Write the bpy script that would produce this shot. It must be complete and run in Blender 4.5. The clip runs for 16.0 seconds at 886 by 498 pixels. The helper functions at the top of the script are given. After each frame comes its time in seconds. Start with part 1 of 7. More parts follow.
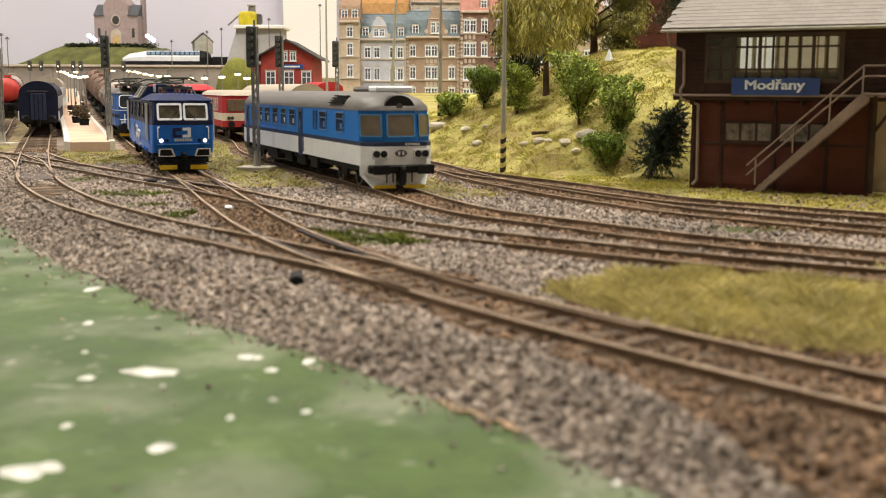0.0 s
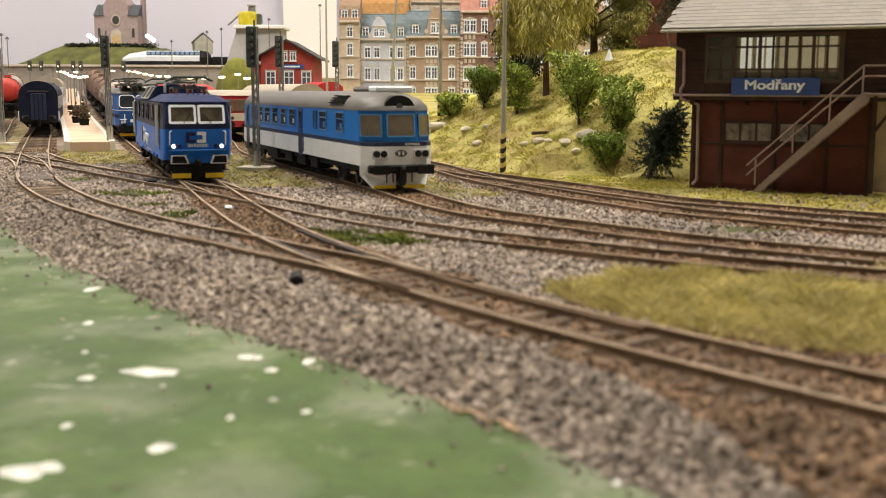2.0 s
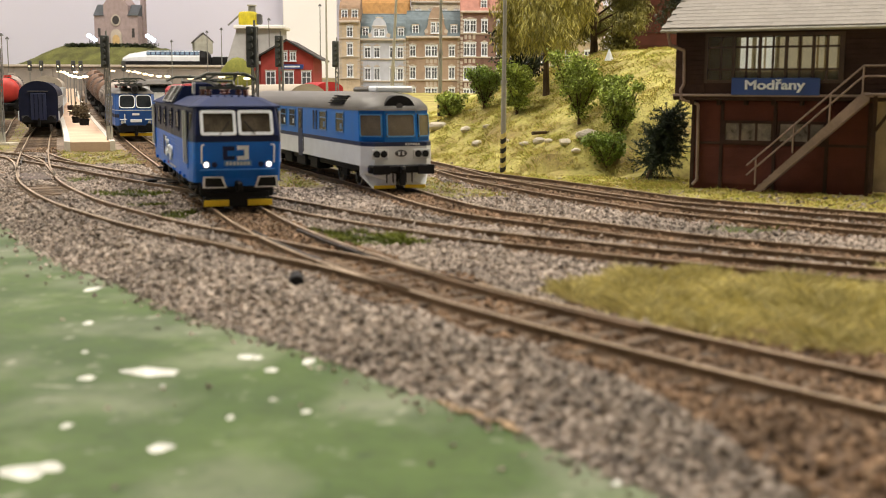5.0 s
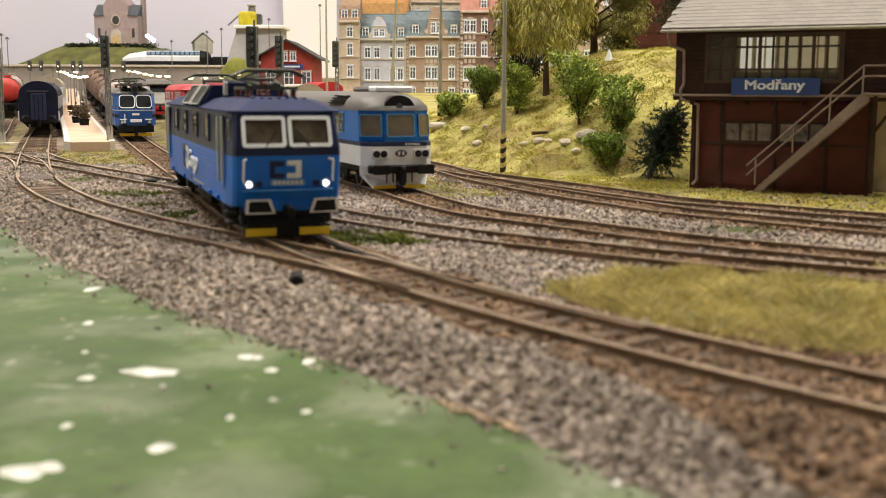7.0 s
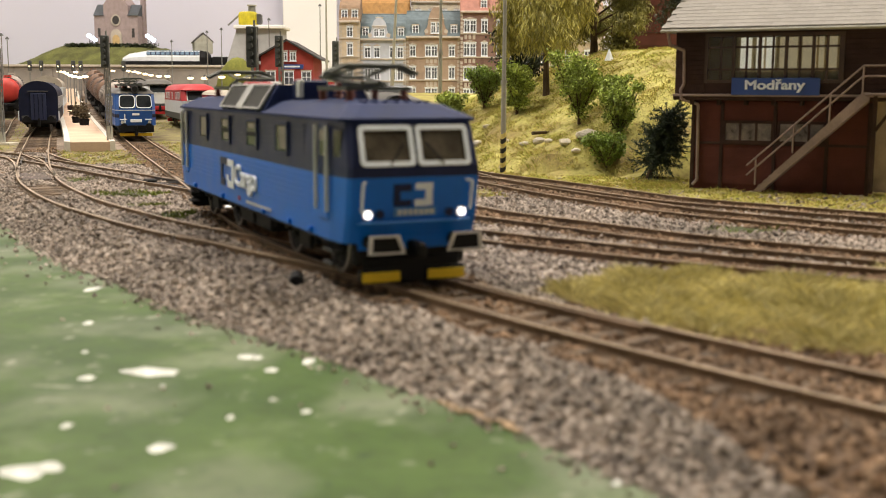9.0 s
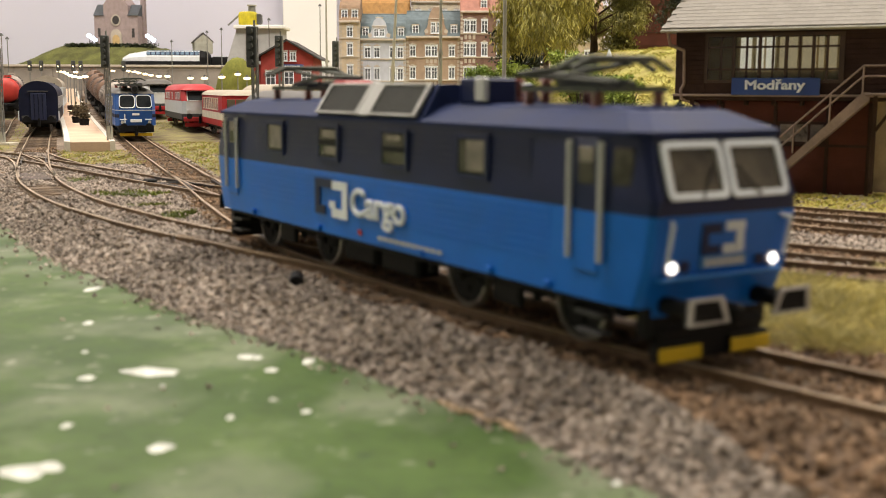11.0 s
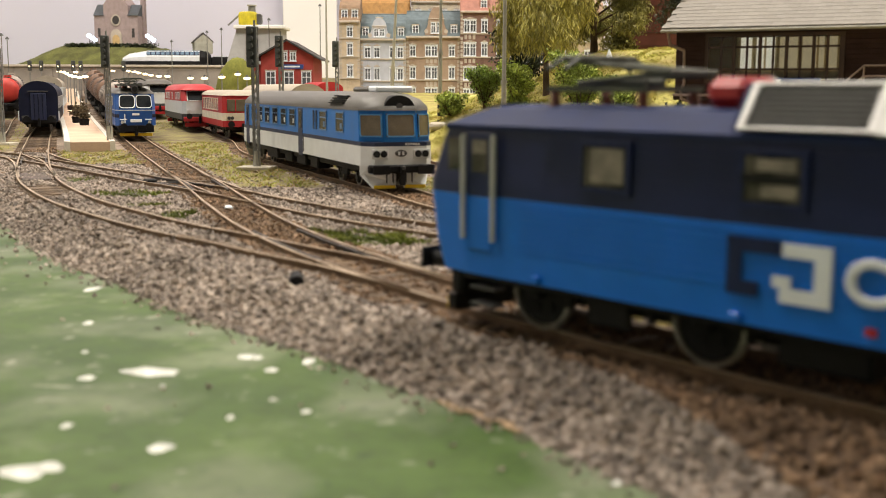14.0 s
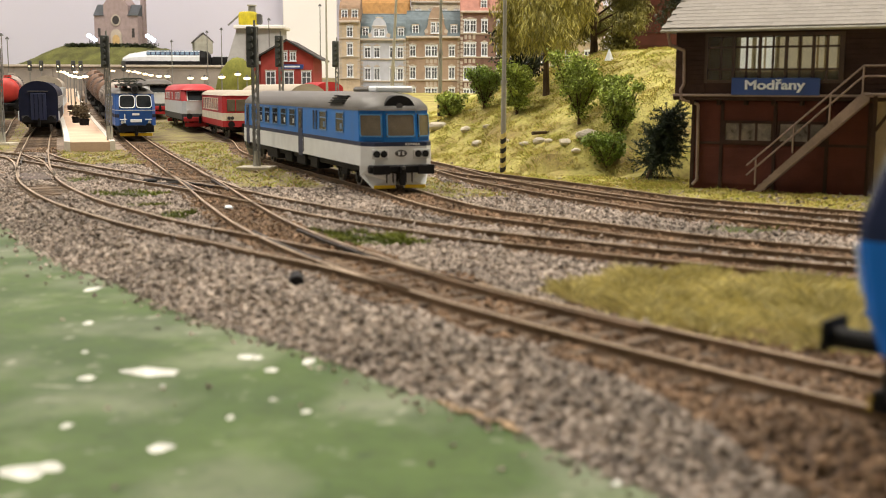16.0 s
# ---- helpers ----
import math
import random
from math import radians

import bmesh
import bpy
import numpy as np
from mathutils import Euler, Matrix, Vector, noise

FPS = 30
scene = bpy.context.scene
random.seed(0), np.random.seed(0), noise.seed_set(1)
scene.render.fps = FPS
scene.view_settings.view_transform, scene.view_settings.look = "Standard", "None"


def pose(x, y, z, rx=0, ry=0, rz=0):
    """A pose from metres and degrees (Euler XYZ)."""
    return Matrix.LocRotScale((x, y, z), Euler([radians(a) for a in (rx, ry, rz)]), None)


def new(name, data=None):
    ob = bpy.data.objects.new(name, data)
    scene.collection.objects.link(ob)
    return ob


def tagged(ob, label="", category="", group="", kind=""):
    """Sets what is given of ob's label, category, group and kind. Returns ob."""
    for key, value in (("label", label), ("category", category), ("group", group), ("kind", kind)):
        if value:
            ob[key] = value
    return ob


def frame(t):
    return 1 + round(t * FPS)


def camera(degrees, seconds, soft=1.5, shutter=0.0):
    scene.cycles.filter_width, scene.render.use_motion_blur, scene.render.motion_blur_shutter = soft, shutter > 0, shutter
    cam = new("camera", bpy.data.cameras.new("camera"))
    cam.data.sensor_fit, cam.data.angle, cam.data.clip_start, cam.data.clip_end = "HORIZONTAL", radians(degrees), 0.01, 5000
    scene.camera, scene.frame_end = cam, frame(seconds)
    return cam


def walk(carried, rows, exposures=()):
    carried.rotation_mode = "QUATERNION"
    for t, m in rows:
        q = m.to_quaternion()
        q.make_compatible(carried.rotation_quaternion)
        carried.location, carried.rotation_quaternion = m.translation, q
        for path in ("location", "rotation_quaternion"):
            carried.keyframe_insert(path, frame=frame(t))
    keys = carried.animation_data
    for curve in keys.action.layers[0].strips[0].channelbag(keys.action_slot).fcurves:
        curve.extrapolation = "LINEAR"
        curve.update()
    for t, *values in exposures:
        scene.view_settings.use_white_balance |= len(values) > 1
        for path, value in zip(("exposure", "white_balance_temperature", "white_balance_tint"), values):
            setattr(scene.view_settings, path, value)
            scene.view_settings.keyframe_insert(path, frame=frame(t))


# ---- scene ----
S = 1 / 87  # the model railway is at 1:87: all lengths below are those of the prototype, in metres

# ---- camera ----
cam = camera(43.9, 16.0, soft=0.6, shutter=0.5)
EYE = pose(0, 0, 3.748 * S, 90 - 8.271, 0, 0) @ pose(0, 0, 0, 0, 0, 0.23)
cam.data.dof.use_dof = True
cam.data.dof.focus_distance = 76 * S
cam.data.dof.aperture_fstop = 33
walk(cam, [(0.0, EYE), (16.0, EYE)], [(0.0, 0.0), (16.0, 0.0)])

# ---- light ----
world = bpy.data.worlds.new("room_air")
scene.world = world
world.use_nodes = True
world.node_tree.nodes["Background"].inputs[0].default_value = (1.0, 0.95, 0.88, 1)
world.node_tree.nodes["Background"].inputs[1].default_value = 0.02
LAMPS = [(-0.75, 0.55, 18.0), (0.6, 0.55, 20.0), (-0.7, 1.5, 15.0), (0.6, 1.5, 14.0)]
for lx, ly, watts in LAMPS:
    light = bpy.data.lights.new("ceiling_lamp", "AREA")
    light.shape, light.size, light.size_y, light.energy = "RECTANGLE", 0.5, 0.5, watts
    light.color = (1.0, 0.91, 0.795)
    new("ceiling_lamp", light).matrix_world = pose(lx, ly, 1.46)


# ---- materials ----
def M(name, base, rough=0.6, metal=0.0, var=0.2, scale=1.5, fine=25.0, bump=0.15, rand=0.0, island=0.0, glow=None, other=None, spec=0.5):
    """A painted or natural surface: broad and fine variation, relief, and a difference from piece to piece."""
    m = bpy.data.materials.new(name)
    m.use_nodes = True
    nt, b = m.node_tree, m.node_tree.nodes["Principled BSDF"]
    nd, ln = nt.nodes.new, nt.links.new
    tc = nd("ShaderNodeTexCoord")
    mp = nd("ShaderNodeMapping")
    mp.inputs["Scale"].default_value = (87, 87, 87)
    ln(tc.outputs["Object"], mp.inputs[0])
    n1, n2 = nd("ShaderNodeTexNoise"), nd("ShaderNodeTexNoise")
    n1.inputs["Scale"].default_value, n2.inputs["Scale"].default_value = scale, fine
    n1.inputs["Detail"].default_value, n2.inputs["Detail"].default_value = 4, 3
    ln(mp.outputs[0], n1.inputs["Vector"]), ln(mp.outputs[0], n2.inputs["Vector"])
    hi = other or tuple(min(1, c * (1 + var) + 0.01 * var) for c in base)
    lo = tuple(c * (1 - var) for c in base)
    r1 = nd("ShaderNodeValToRGB")
    r1.color_ramp.elements[0].position, r1.color_ramp.elements[1].position = 0.32, 0.68
    r1.color_ramp.elements[0].color, r1.color_ramp.elements[1].color = (*lo, 1), (*hi, 1)
    ln(n1.outputs["Fac"], r1.inputs[0])
    mx = nd("ShaderNodeMix")
    mx.data_type, mx.blend_type = "RGBA", "MULTIPLY"
    mx.inputs["Factor"].default_value = min(1, var * 2)
    g2 = nd("ShaderNodeValToRGB")
    g2.color_ramp.elements[0].position, g2.color_ramp.elements[1].position = 0.3, 0.6
    g2.color_ramp.elements[0].color = (0.55, 0.55, 0.55, 1)
    ln(n2.outputs["Fac"], g2.inputs[0])
    ln(r1.outputs[0], mx.inputs["A"]), ln(g2.outputs[0], mx.inputs["B"])
    out = mx.outputs["Result"]
    if rand or island:
        src = nd("ShaderNodeObjectInfo").outputs["Random"] if rand else nd("ShaderNodeNewGeometry").outputs["Random Per Island"]
        hs = nd("ShaderNodeHueSaturation")
        mr = nd("ShaderNodeMapRange")
        k = rand or island
        mr.inputs["To Min"].default_value, mr.inputs["To Max"].default_value = 1 - k, 1 + k
        ln(src, mr.inputs[0]), ln(mr.outputs[0], hs.inputs["Value"]), ln(out, hs.inputs["Color"])
        out = hs.outputs[0]
    ln(out, b.inputs["Base Color"])
    b.inputs["Specular IOR Level"].default_value = spec
    b.inputs["Roughness"].default_value, b.inputs["Metallic"].default_value = rough, metal
    rr = nd("ShaderNodeMapRange")
    rr.inputs["To Min"].default_value, rr.inputs["To Max"].default_value = max(0.05, rough - 0.1), min(1, rough + 0.12)
    ln(n1.outputs["Fac"], rr.inputs[0]), ln(rr.outputs[0], b.inputs["Roughness"])
    if bump:
        bp = nd("ShaderNodeBump")
        bp.inputs["Strength"].default_value, bp.inputs["Distance"].default_value = bump, 0.0006
        ln(n2.outputs["Fac"], bp.inputs["Height"]), ln(bp.outputs[0], b.inputs["Normal"])
    if glow:
        b.inputs["Emission Color"].default_value = (*glow[:3], 1)
        b.inputs["Emission Strength"].default_value = glow[3]
    return m


def glass(name, tint, rough=0.08, clear=0.75):
    m = bpy.data.materials.new(name)
    m.use_nodes = True
    b = m.node_tree.nodes["Principled BSDF"]
    b.inputs["Base Color"].default_value = (*tint, 1)
    b.inputs["Roughness"].default_value = rough
    b.inputs["Transmission Weight"].default_value = clear
    b.inputs["IOR"].default_value = 1.1
    return m


blue = M("loco_blue", (0.004, 0.155, 0.68), 0.34, var=0.06, bump=0.03, spec=0.35)
navy = M("loco_navy", (0.009, 0.017, 0.072), 0.38, var=0.1, bump=0.03, spec=0.3)
roof_navy = M("roof_navy", (0.015, 0.027, 0.095), 0.6, var=0.18, bump=0.05, spec=0.2)
silver = M("silver_paint", (0.62, 0.62, 0.62), 0.4, 0.2, var=0.08, bump=0.02)
white = M("white_paint", (0.82, 0.87, 0.95), 0.45, var=0.06, bump=0.02)
grille = M("grille_grey", (0.1, 0.1, 0.1), 0.6, var=0.2)
black = M("black_underframe", (0.008, 0.008, 0.009), 0.6, var=0.3, spec=0.2)
dark_grey = M("dark_grey", (0.06, 0.06, 0.062), 0.6, var=0.2)
yellow = M("yellow_paint", (0.75, 0.52, 0.01), 0.5, var=0.1)
red = M("red_paint", (0.42, 0.018, 0.024), 0.45, var=0.1, bump=0.03)
cream = M("cream_paint", (0.7, 0.64, 0.52), 0.5, var=0.1)
steel = M("wheel_steel", (0.4, 0.39, 0.37), 0.35, 0.8, var=0.15)
headlight = M("headlight_glow", (1, 1, 1), 0.3, var=0, glow=(1.0, 0.96, 0.9, 4.0))
lamp_glow = M("lamp_glow", (1, 0.9, 0.7), 0.3, var=0, glow=(1.0, 0.76, 0.42, 2.6))
cold_glow = M("floodlight_glow", (0.8, 0.9, 1), 0.3, var=0, glow=(0.75, 0.85, 1.0, 4.0))
rust = M("rail_rust", (0.2, 0.122, 0.06), 0.6, 0.2, var=0.4, scale=0.8, other=(0.27, 0.18, 0.11))
rail_top = M("rail_top", (0.46, 0.36, 0.25), 0.42, 0.5, var=0.25, scale=0.6)
sleeper_m = M("sleeper_wood", (0.15, 0.103, 0.066), 0.85, var=0.32, scale=3, rand=0.35, bump=0.4)
stone_m = M("ballast_stone", (0.348, 0.294, 0.252), 0.9, var=0.25, scale=0.25, fine=30, island=0.6, bump=0.3)
brown_stone = M("ballast_rusty", (0.25, 0.163, 0.1), 0.9, var=0.3, scale=0.4, fine=30, island=0.5, bump=0.3)
soil = M("ballast_bed", (0.27, 0.212, 0.168), 0.95, var=0.3, scale=0.5, fine=9, bump=0.8)
grass_dry = M("grass_dry", (0.74, 0.58, 0.17), 0.9, var=0.25, scale=0.4, island=0.2, bump=0, other=(0.64, 0.63, 0.18), spec=0.2)
grass_mid = M("grass_mid", (0.4, 0.43, 0.09), 0.9, var=0.3, scale=0.8, island=0.3, bump=0, spec=0.2)
grass_straw = M("grass_straw", (0.42, 0.3, 0.12), 0.9, var=0.3, scale=0.8, island=0.3, bump=0, spec=0.2)
grass_gold = M("grass_gold", (0.82, 0.74, 0.35), 0.9, var=0.3, scale=0.6, island=0.3, bump=0, other=(0.78, 0.71, 0.38), spec=0.2)
grass_green = M("grass_green", (0.07, 0.1, 0.02), 0.9, var=0.3, scale=0.55, island=0.35, bump=0, other=(0.3, 0.34, 0.07), spec=0.2)
panto_m = M("pantograph_grey", (0.075, 0.08, 0.065), 0.55, 0.2, var=0.25)
# pale tone stands for light seen through the body from opposite windows
view_through = M("pale_view_through", (0.23, 0.2, 0.165), 0.4, var=0.35, scale=3, bump=0)
leaf_m = M("leaf_green", (0.32, 0.44, 0.06), 0.7, var=0.4, scale=1.5, island=0.55, bump=0, other=(0.5, 0.6, 0.12))
leaf_olive = M("leaf_olive", (0.42, 0.38, 0.085), 0.7, var=0.3, scale=0.6, island=0.5, bump=0)
leaf_dark = M("leaf_dark", (0.025, 0.035, 0.012), 0.7, var=0.3, scale=1.5, island=0.5, bump=0)
bark = M("bark", (0.09, 0.055, 0.03), 0.9, var=0.3, bump=0.6)
board_green = M("board_green", (0.046, 0.104, 0.012), 0.55, var=0.3, scale=0.3, fine=2.6, bump=0.12, other=(0.085, 0.145, 0.03), spec=0.3)
chalk = M("spilled_plaster", (0.72, 0.73, 0.68), 0.7, var=0.35, scale=2.5)


def stain_board():
    """Dull pale scuffs and dark specks worn into the green paint."""
    nt = board_green.node_tree
    b = nt.nodes["Principled BSDF"]
    src = b.inputs["Base Color"].links[0].from_socket
    mp = next(n for n in nt.nodes if n.bl_idname == "ShaderNodeMapping")
    for scale, lo, hi, colour, most in ((0.45, 0.47, 0.74, (0.36, 0.375, 0.29, 1), 0.5), (2.2, 0.63, 0.72, (0.5, 0.5, 0.42, 1), 0.4), (3.5, 0.62, 0.7, (0.03, 0.06, 0.022, 1), 0.6)):
        n, r, mx = nt.nodes.new("ShaderNodeTexNoise"), nt.nodes.new("ShaderNodeMapRange"), nt.nodes.new("ShaderNodeMix")
        n.inputs["Scale"].default_value, n.inputs["Detail"].default_value = scale, 5
        r.inputs["From Min"].default_value, r.inputs["From Max"].default_value, r.inputs["To Max"].default_value = lo, hi, most
        mx.data_type = "RGBA"
        mx.inputs["B"].default_value = colour
        nt.links.new(mp.outputs[0], n.inputs["Vector"]), nt.links.new(n.outputs["Fac"], r.inputs[0])
        nt.links.new(r.outputs[0], mx.inputs["Factor"]), nt.links.new(src, mx.inputs["A"])
        src = mx.outputs["Result"]
    nt.links.new(src, b.inputs["Base Color"])


stain_board()
brick_red = M("brick_dark", (0.1, 0.034, 0.026), 0.85, var=0.2, scale=0.8, spec=0.2)
timber = M("timber_dark", (0.05, 0.028, 0.022), 0.75, var=0.25, spec=0.2)
frame_brown = M("frame_brown", (0.075, 0.045, 0.03), 0.6, var=0.2)
roof_light = M("roof_fibre", (0.26, 0.24, 0.215), 0.8, var=0.12, scale=0.7, rand=0.08)
stair_m = M("stair_steel", (0.27, 0.2, 0.17), 0.6, var=0.2)
sign_blue = M("sign_blue", (0.03, 0.075, 0.28), 0.45, var=0.08)
wall_paint = M("wall_paint", (0.68, 0.67, 0.8), 0.9, var=0.03, scale=0.02, bump=0.05)
# grey of the unseen walls and ceiling, tuned for contrast and bounced fill
bounce_grey = M("bounce_grey", (0.5, 0.49, 0.47), 0.9, var=0.05, scale=0.02, bump=0.05)
concrete = M("concrete", (0.3, 0.265, 0.24), 0.9, var=0.2, scale=0.2)
platform_m = M("platform_sand", (0.62, 0.45, 0.33), 0.9, var=0.12, scale=0.4, fine=12)
mast_m = M("mast_grey", (0.2, 0.2, 0.19), 0.6, var=0.2)
pole_m = M("pole_grey", (0.4, 0.39, 0.33), 0.6, var=0.15)
signal_black = M("signal_black", (0.075, 0.08, 0.078), 0.6, var=0.2, spec=0.2)


# ---- building tools ----
def box(bm, c, s, bev=0.0, m=None):
    r = bmesh.ops.create_cube(bm, size=1)
    vs = r["verts"]
    bmesh.ops.scale(bm, vec=s, verts=vs)
    if bev:
        es = list({e for v in vs for e in v.link_edges})
        vs = list({v for f in bmesh.ops.bevel(bm, geom=es, offset=bev, segments=1, affect="EDGES")["faces"] for v in f.verts} | {v for v in vs if v.is_valid})
    if m is not None:
        bmesh.ops.transform(bm, matrix=m, verts=vs)
    bmesh.ops.translate(bm, vec=c, verts=vs)
    return bm


def cyl(bm, p0, p1, r, r1=None, seg=12):
    p0, p1 = Vector(p0), Vector(p1)
    d = p1 - p0
    m = Matrix.Translation((p0 + p1) / 2) @ d.to_track_quat("Z", "Y").to_matrix().to_4x4()
    bmesh.ops.create_cone(bm, cap_ends=True, segments=seg, radius1=r, radius2=r if r1 is None else r1, depth=d.length, matrix=m)
    return bm


def ball(bm, c, r, sub=2, sc=(1, 1, 1)):
    bmesh.ops.create_icosphere(bm, subdivisions=sub, radius=r, matrix=Matrix.Translation(c) @ Matrix.Diagonal((*sc, 1)))
    return bm


def loft(bm, rings, cap=True, close=True):
    rows = [[bm.verts.new(p) for p in r] for r in rings]
    n = len(rows[0])
    for a, b in zip(rows, rows[1:]):
        for i in range(n if close else n - 1):
            bm.faces.new((a[i], a[(i + 1) % n], b[(i + 1) % n], b[i]))
    if cap:
        bm.faces.new(rows[0][::-1]), bm.faces.new(rows[-1])
    bmesh.ops.recalc_face_normals(bm, faces=bm.faces)
    return bm


def prism(bm, prof, a, b, axis="x"):
    """A polygon pushed from a to b. axis x: prof is (y, z); y: (x, z); z: (x, y)."""
    put = {"x": lambda p, k: (k, p[0], p[1]), "y": lambda p, k: (p[0], k, p[1]), "z": lambda p, k: (p[0], p[1], k)}[axis]
    return loft(bm, [[put(p, a) for p in prof], [put(p, b) for p in prof]])


def part(name, bm, material, parent=None, label="", m=None, smooth=False):
    """One mesh object, under a thing or a part; the mesh is in prototype metres."""
    me = bpy.data.meshes.new(name)
    bm.to_mesh(me)
    bm.free()
    me.transform(Matrix.Scale(S, 4))
    me.materials.append(material)
    if smooth:
        for p in me.polygons:
            p.use_smooth = True
        me.set_sharp_from_angle(angle=radians(40))
    ob = new(name, me)
    if parent:
        ob.parent = parent
    if m is not None:
        ob.matrix_local = Matrix.Translation(m.translation * S) @ m.to_3x3().to_4x4()
    return tagged(ob, label)


def at(x, y, z, rz=0.0, rx=0.0, ry=0.0):
    return pose(x * S, y * S, z * S, rx, ry, rz)


def thing(name, m, label, category, group="", kind=""):
    ob = new(name)
    ob.empty_display_size = 0.01
    ob.matrix_world = m
    return tagged(ob, label, category, group, kind)


def raw(name, verts, faces, material, parent=None, label="", kind="", loc=None):
    me = bpy.data.meshes.new(name)
    me.from_pydata((np.asarray(verts, float) * S).tolist(), [], faces if isinstance(faces, list) else faces.tolist())
    me.materials.append(material)
    ob = new(name, me)
    if parent:
        ob.parent = parent
    return tagged(ob, label, "", "", kind)


def spline(ctrl, n=24):
    """A smooth line through the points, at even steps."""
    C = np.array(ctrl, float)
    C = np.vstack([2 * C[0] - C[1], C, 2 * C[-1] - C[-2]])
    d = np.r_[0, np.cumsum(np.sqrt(np.linalg.norm(np.diff(C, axis=0), axis=1)))]
    out = []
    for i in range(1, len(C) - 2):
        (P0, P1, P2, P3), (t0, t1, t2, t3) = C[i - 1:i + 3], d[i - 1:i + 3]
        for t in np.linspace(t1, t2, n, endpoint=False):
            A1 = (t1 - t) / (t1 - t0) * P0 + (t - t0) / (t1 - t0) * P1
            A2 = (t2 - t) / (t2 - t1) * P1 + (t - t1) / (t2 - t1) * P2
            A3 = (t3 - t) / (t3 - t2) * P2 + (t - t2) / (t3 - t2) * P3
            B1 = (t2 - t) / (t2 - t0) * A1 + (t - t0) / (t2 - t0) * A2
            B2 = (t3 - t) / (t3 - t1) * A2 + (t - t1) / (t3 - t1) * A3
            out.append((t2 - t) / (t2 - t1) * B1 + (t - t1) / (t2 - t1) * B2)
    out.append(C[-2])
    return np.array(out)


class Line:
    """A track's centre line, by its length."""

    def __init__(self, ctrl):
        self.p = spline(ctrl)
        self.s = np.r_[0, np.cumsum(np.linalg.norm(np.diff(self.p, axis=0), axis=1))]
        self.length = self.s[-1]

    def at(self, s):
        return np.array([np.interp(s, self.s, self.p[:, 0]), np.interp(s, self.s, self.p[:, 1])])

    def heading(self, s):
        a, b = self.at(s - 0.3), self.at(s + 0.3)
        return math.atan2(b[1] - a[1], b[0] - a[0])

    def ride(self, s, base=4.28):
        """Place and heading in degrees of a vehicle whose two bogies stand on the line."""
        a, b = self.at(s - base), self.at(s + base)
        m = (a + b) / 2
        return m[0], m[1], math.degrees(math.atan2(b[1] - a[1], b[0] - a[0]))

    def near_y(self, y):
        return self.s[int(np.argmin(np.abs(self.p[:, 1] - y)))]

    def x_at(self, y):
        o = np.argsort(self.p[:, 1])
        return np.interp(y, self.p[o, 1], self.p[o, 0])

    def dist(self, x, y):
        x, y = np.atleast_1d(x).astype(float), np.atleast_1d(y).astype(float)
        best = np.full(x.shape, 1e9)
        q = self.p[::4]
        for a, b in zip(q, q[1:]):
            d = b - a
            k = np.clip(((x - a[0]) * d[0] + (y - a[1]) * d[1]) / (d @ d), 0, 1)
            best = np.minimum(best, np.hypot(x - a[0] - k * d[0], y - a[1] - k * d[1]))
        return best


TRACK_A = Line([(-57.0, 178.0), (-39.5, 128.5), (-22.29, 80.14), (-17.24, 65.52), (-13.2, 54.0), (-9.6, 43.8), (-6.96, 35.98), (-4.81, 30.11), (-2.48, 25.05), (0.55, 19.97), (3.73, 15.7), (7.28, 11.56), (12.76, 6.08), (18.5, 1.2), (27.0, -4.0)])
S0 = TRACK_A.near_y(128.5)
TRACK_B = Line([(-61.5, 178), (-45.3, 128.5), (-31.2, 85.4), (-28.7, 78.1), (-23.4, 63), (-19.0, 51), (-16.4, 44.6), (-13.6, 39.0), (-11.6, 35.6), (-10.0, 33.3), (-8.5, 31.2), (-6.9, 29.2), (-5.3, 27.5), (-3.7, 25.6), (-1.75, 23.4), (0.55, 19.97)])
TRACK_C = Line([(-48, 88), (-36, 74), (-25.9, 63.6), (-19.8, 55.9), (-17.0, 52.3), (-12.8, 46.6), (-8.6, 41.2), (-5.4, 36.5), (-2.7, 32.6), (0.95, 28.5), (3.0, 26.8), (5.5, 24.8), (8.5, 22.8), (15, 19.0), (24, 14.5)])
TRACK_D = Line([(-49, 178), (-31.5, 128.5), (-21.7, 101), (-19.2, 94), (-14.6, 80), (-11.2, 66), (-6.6, 53.5), (-1.8, 41.5), (-0.7, 38.2), (1.15, 34), (3.5, 31.2), (6.1, 28.2), (9.4, 25.5), (14.5, 22.0), (24, 17.0)])
TRACK_E = Line([(-8.5, 78), (-3.6, 64), (-0.7, 56), (1.6, 47.2), (4.45, 40.2), (6.1, 37.2), (7.46, 34.7), (9.5, 32.5), (11.35, 30.6), (16.5, 26.5), (26, 20.5)])
TRACK_F = Line([(-0.7, 56), (1.4, 50), (4.4, 45.0), (6.65, 40.8), (8.2, 38.1), (10.5, 35.9), (12.6, 34.0), (17.5, 30.3), (27, 24.5)])
TRACK_G = Line([(-67.5, 178), (-50, 128.5), (-42, 105.5), (-36.4, 90), (-31.9, 77)])
TRACKS = [TRACK_A, TRACK_B, TRACK_C, TRACK_D, TRACK_E, TRACK_F, TRACK_G]


def rise(y):
    """The yard climbs gently towards the back of the room."""
    k = np.maximum(0, np.asarray(y, float) - 75)
    return 0.008 * k + 0.00027 * k * k


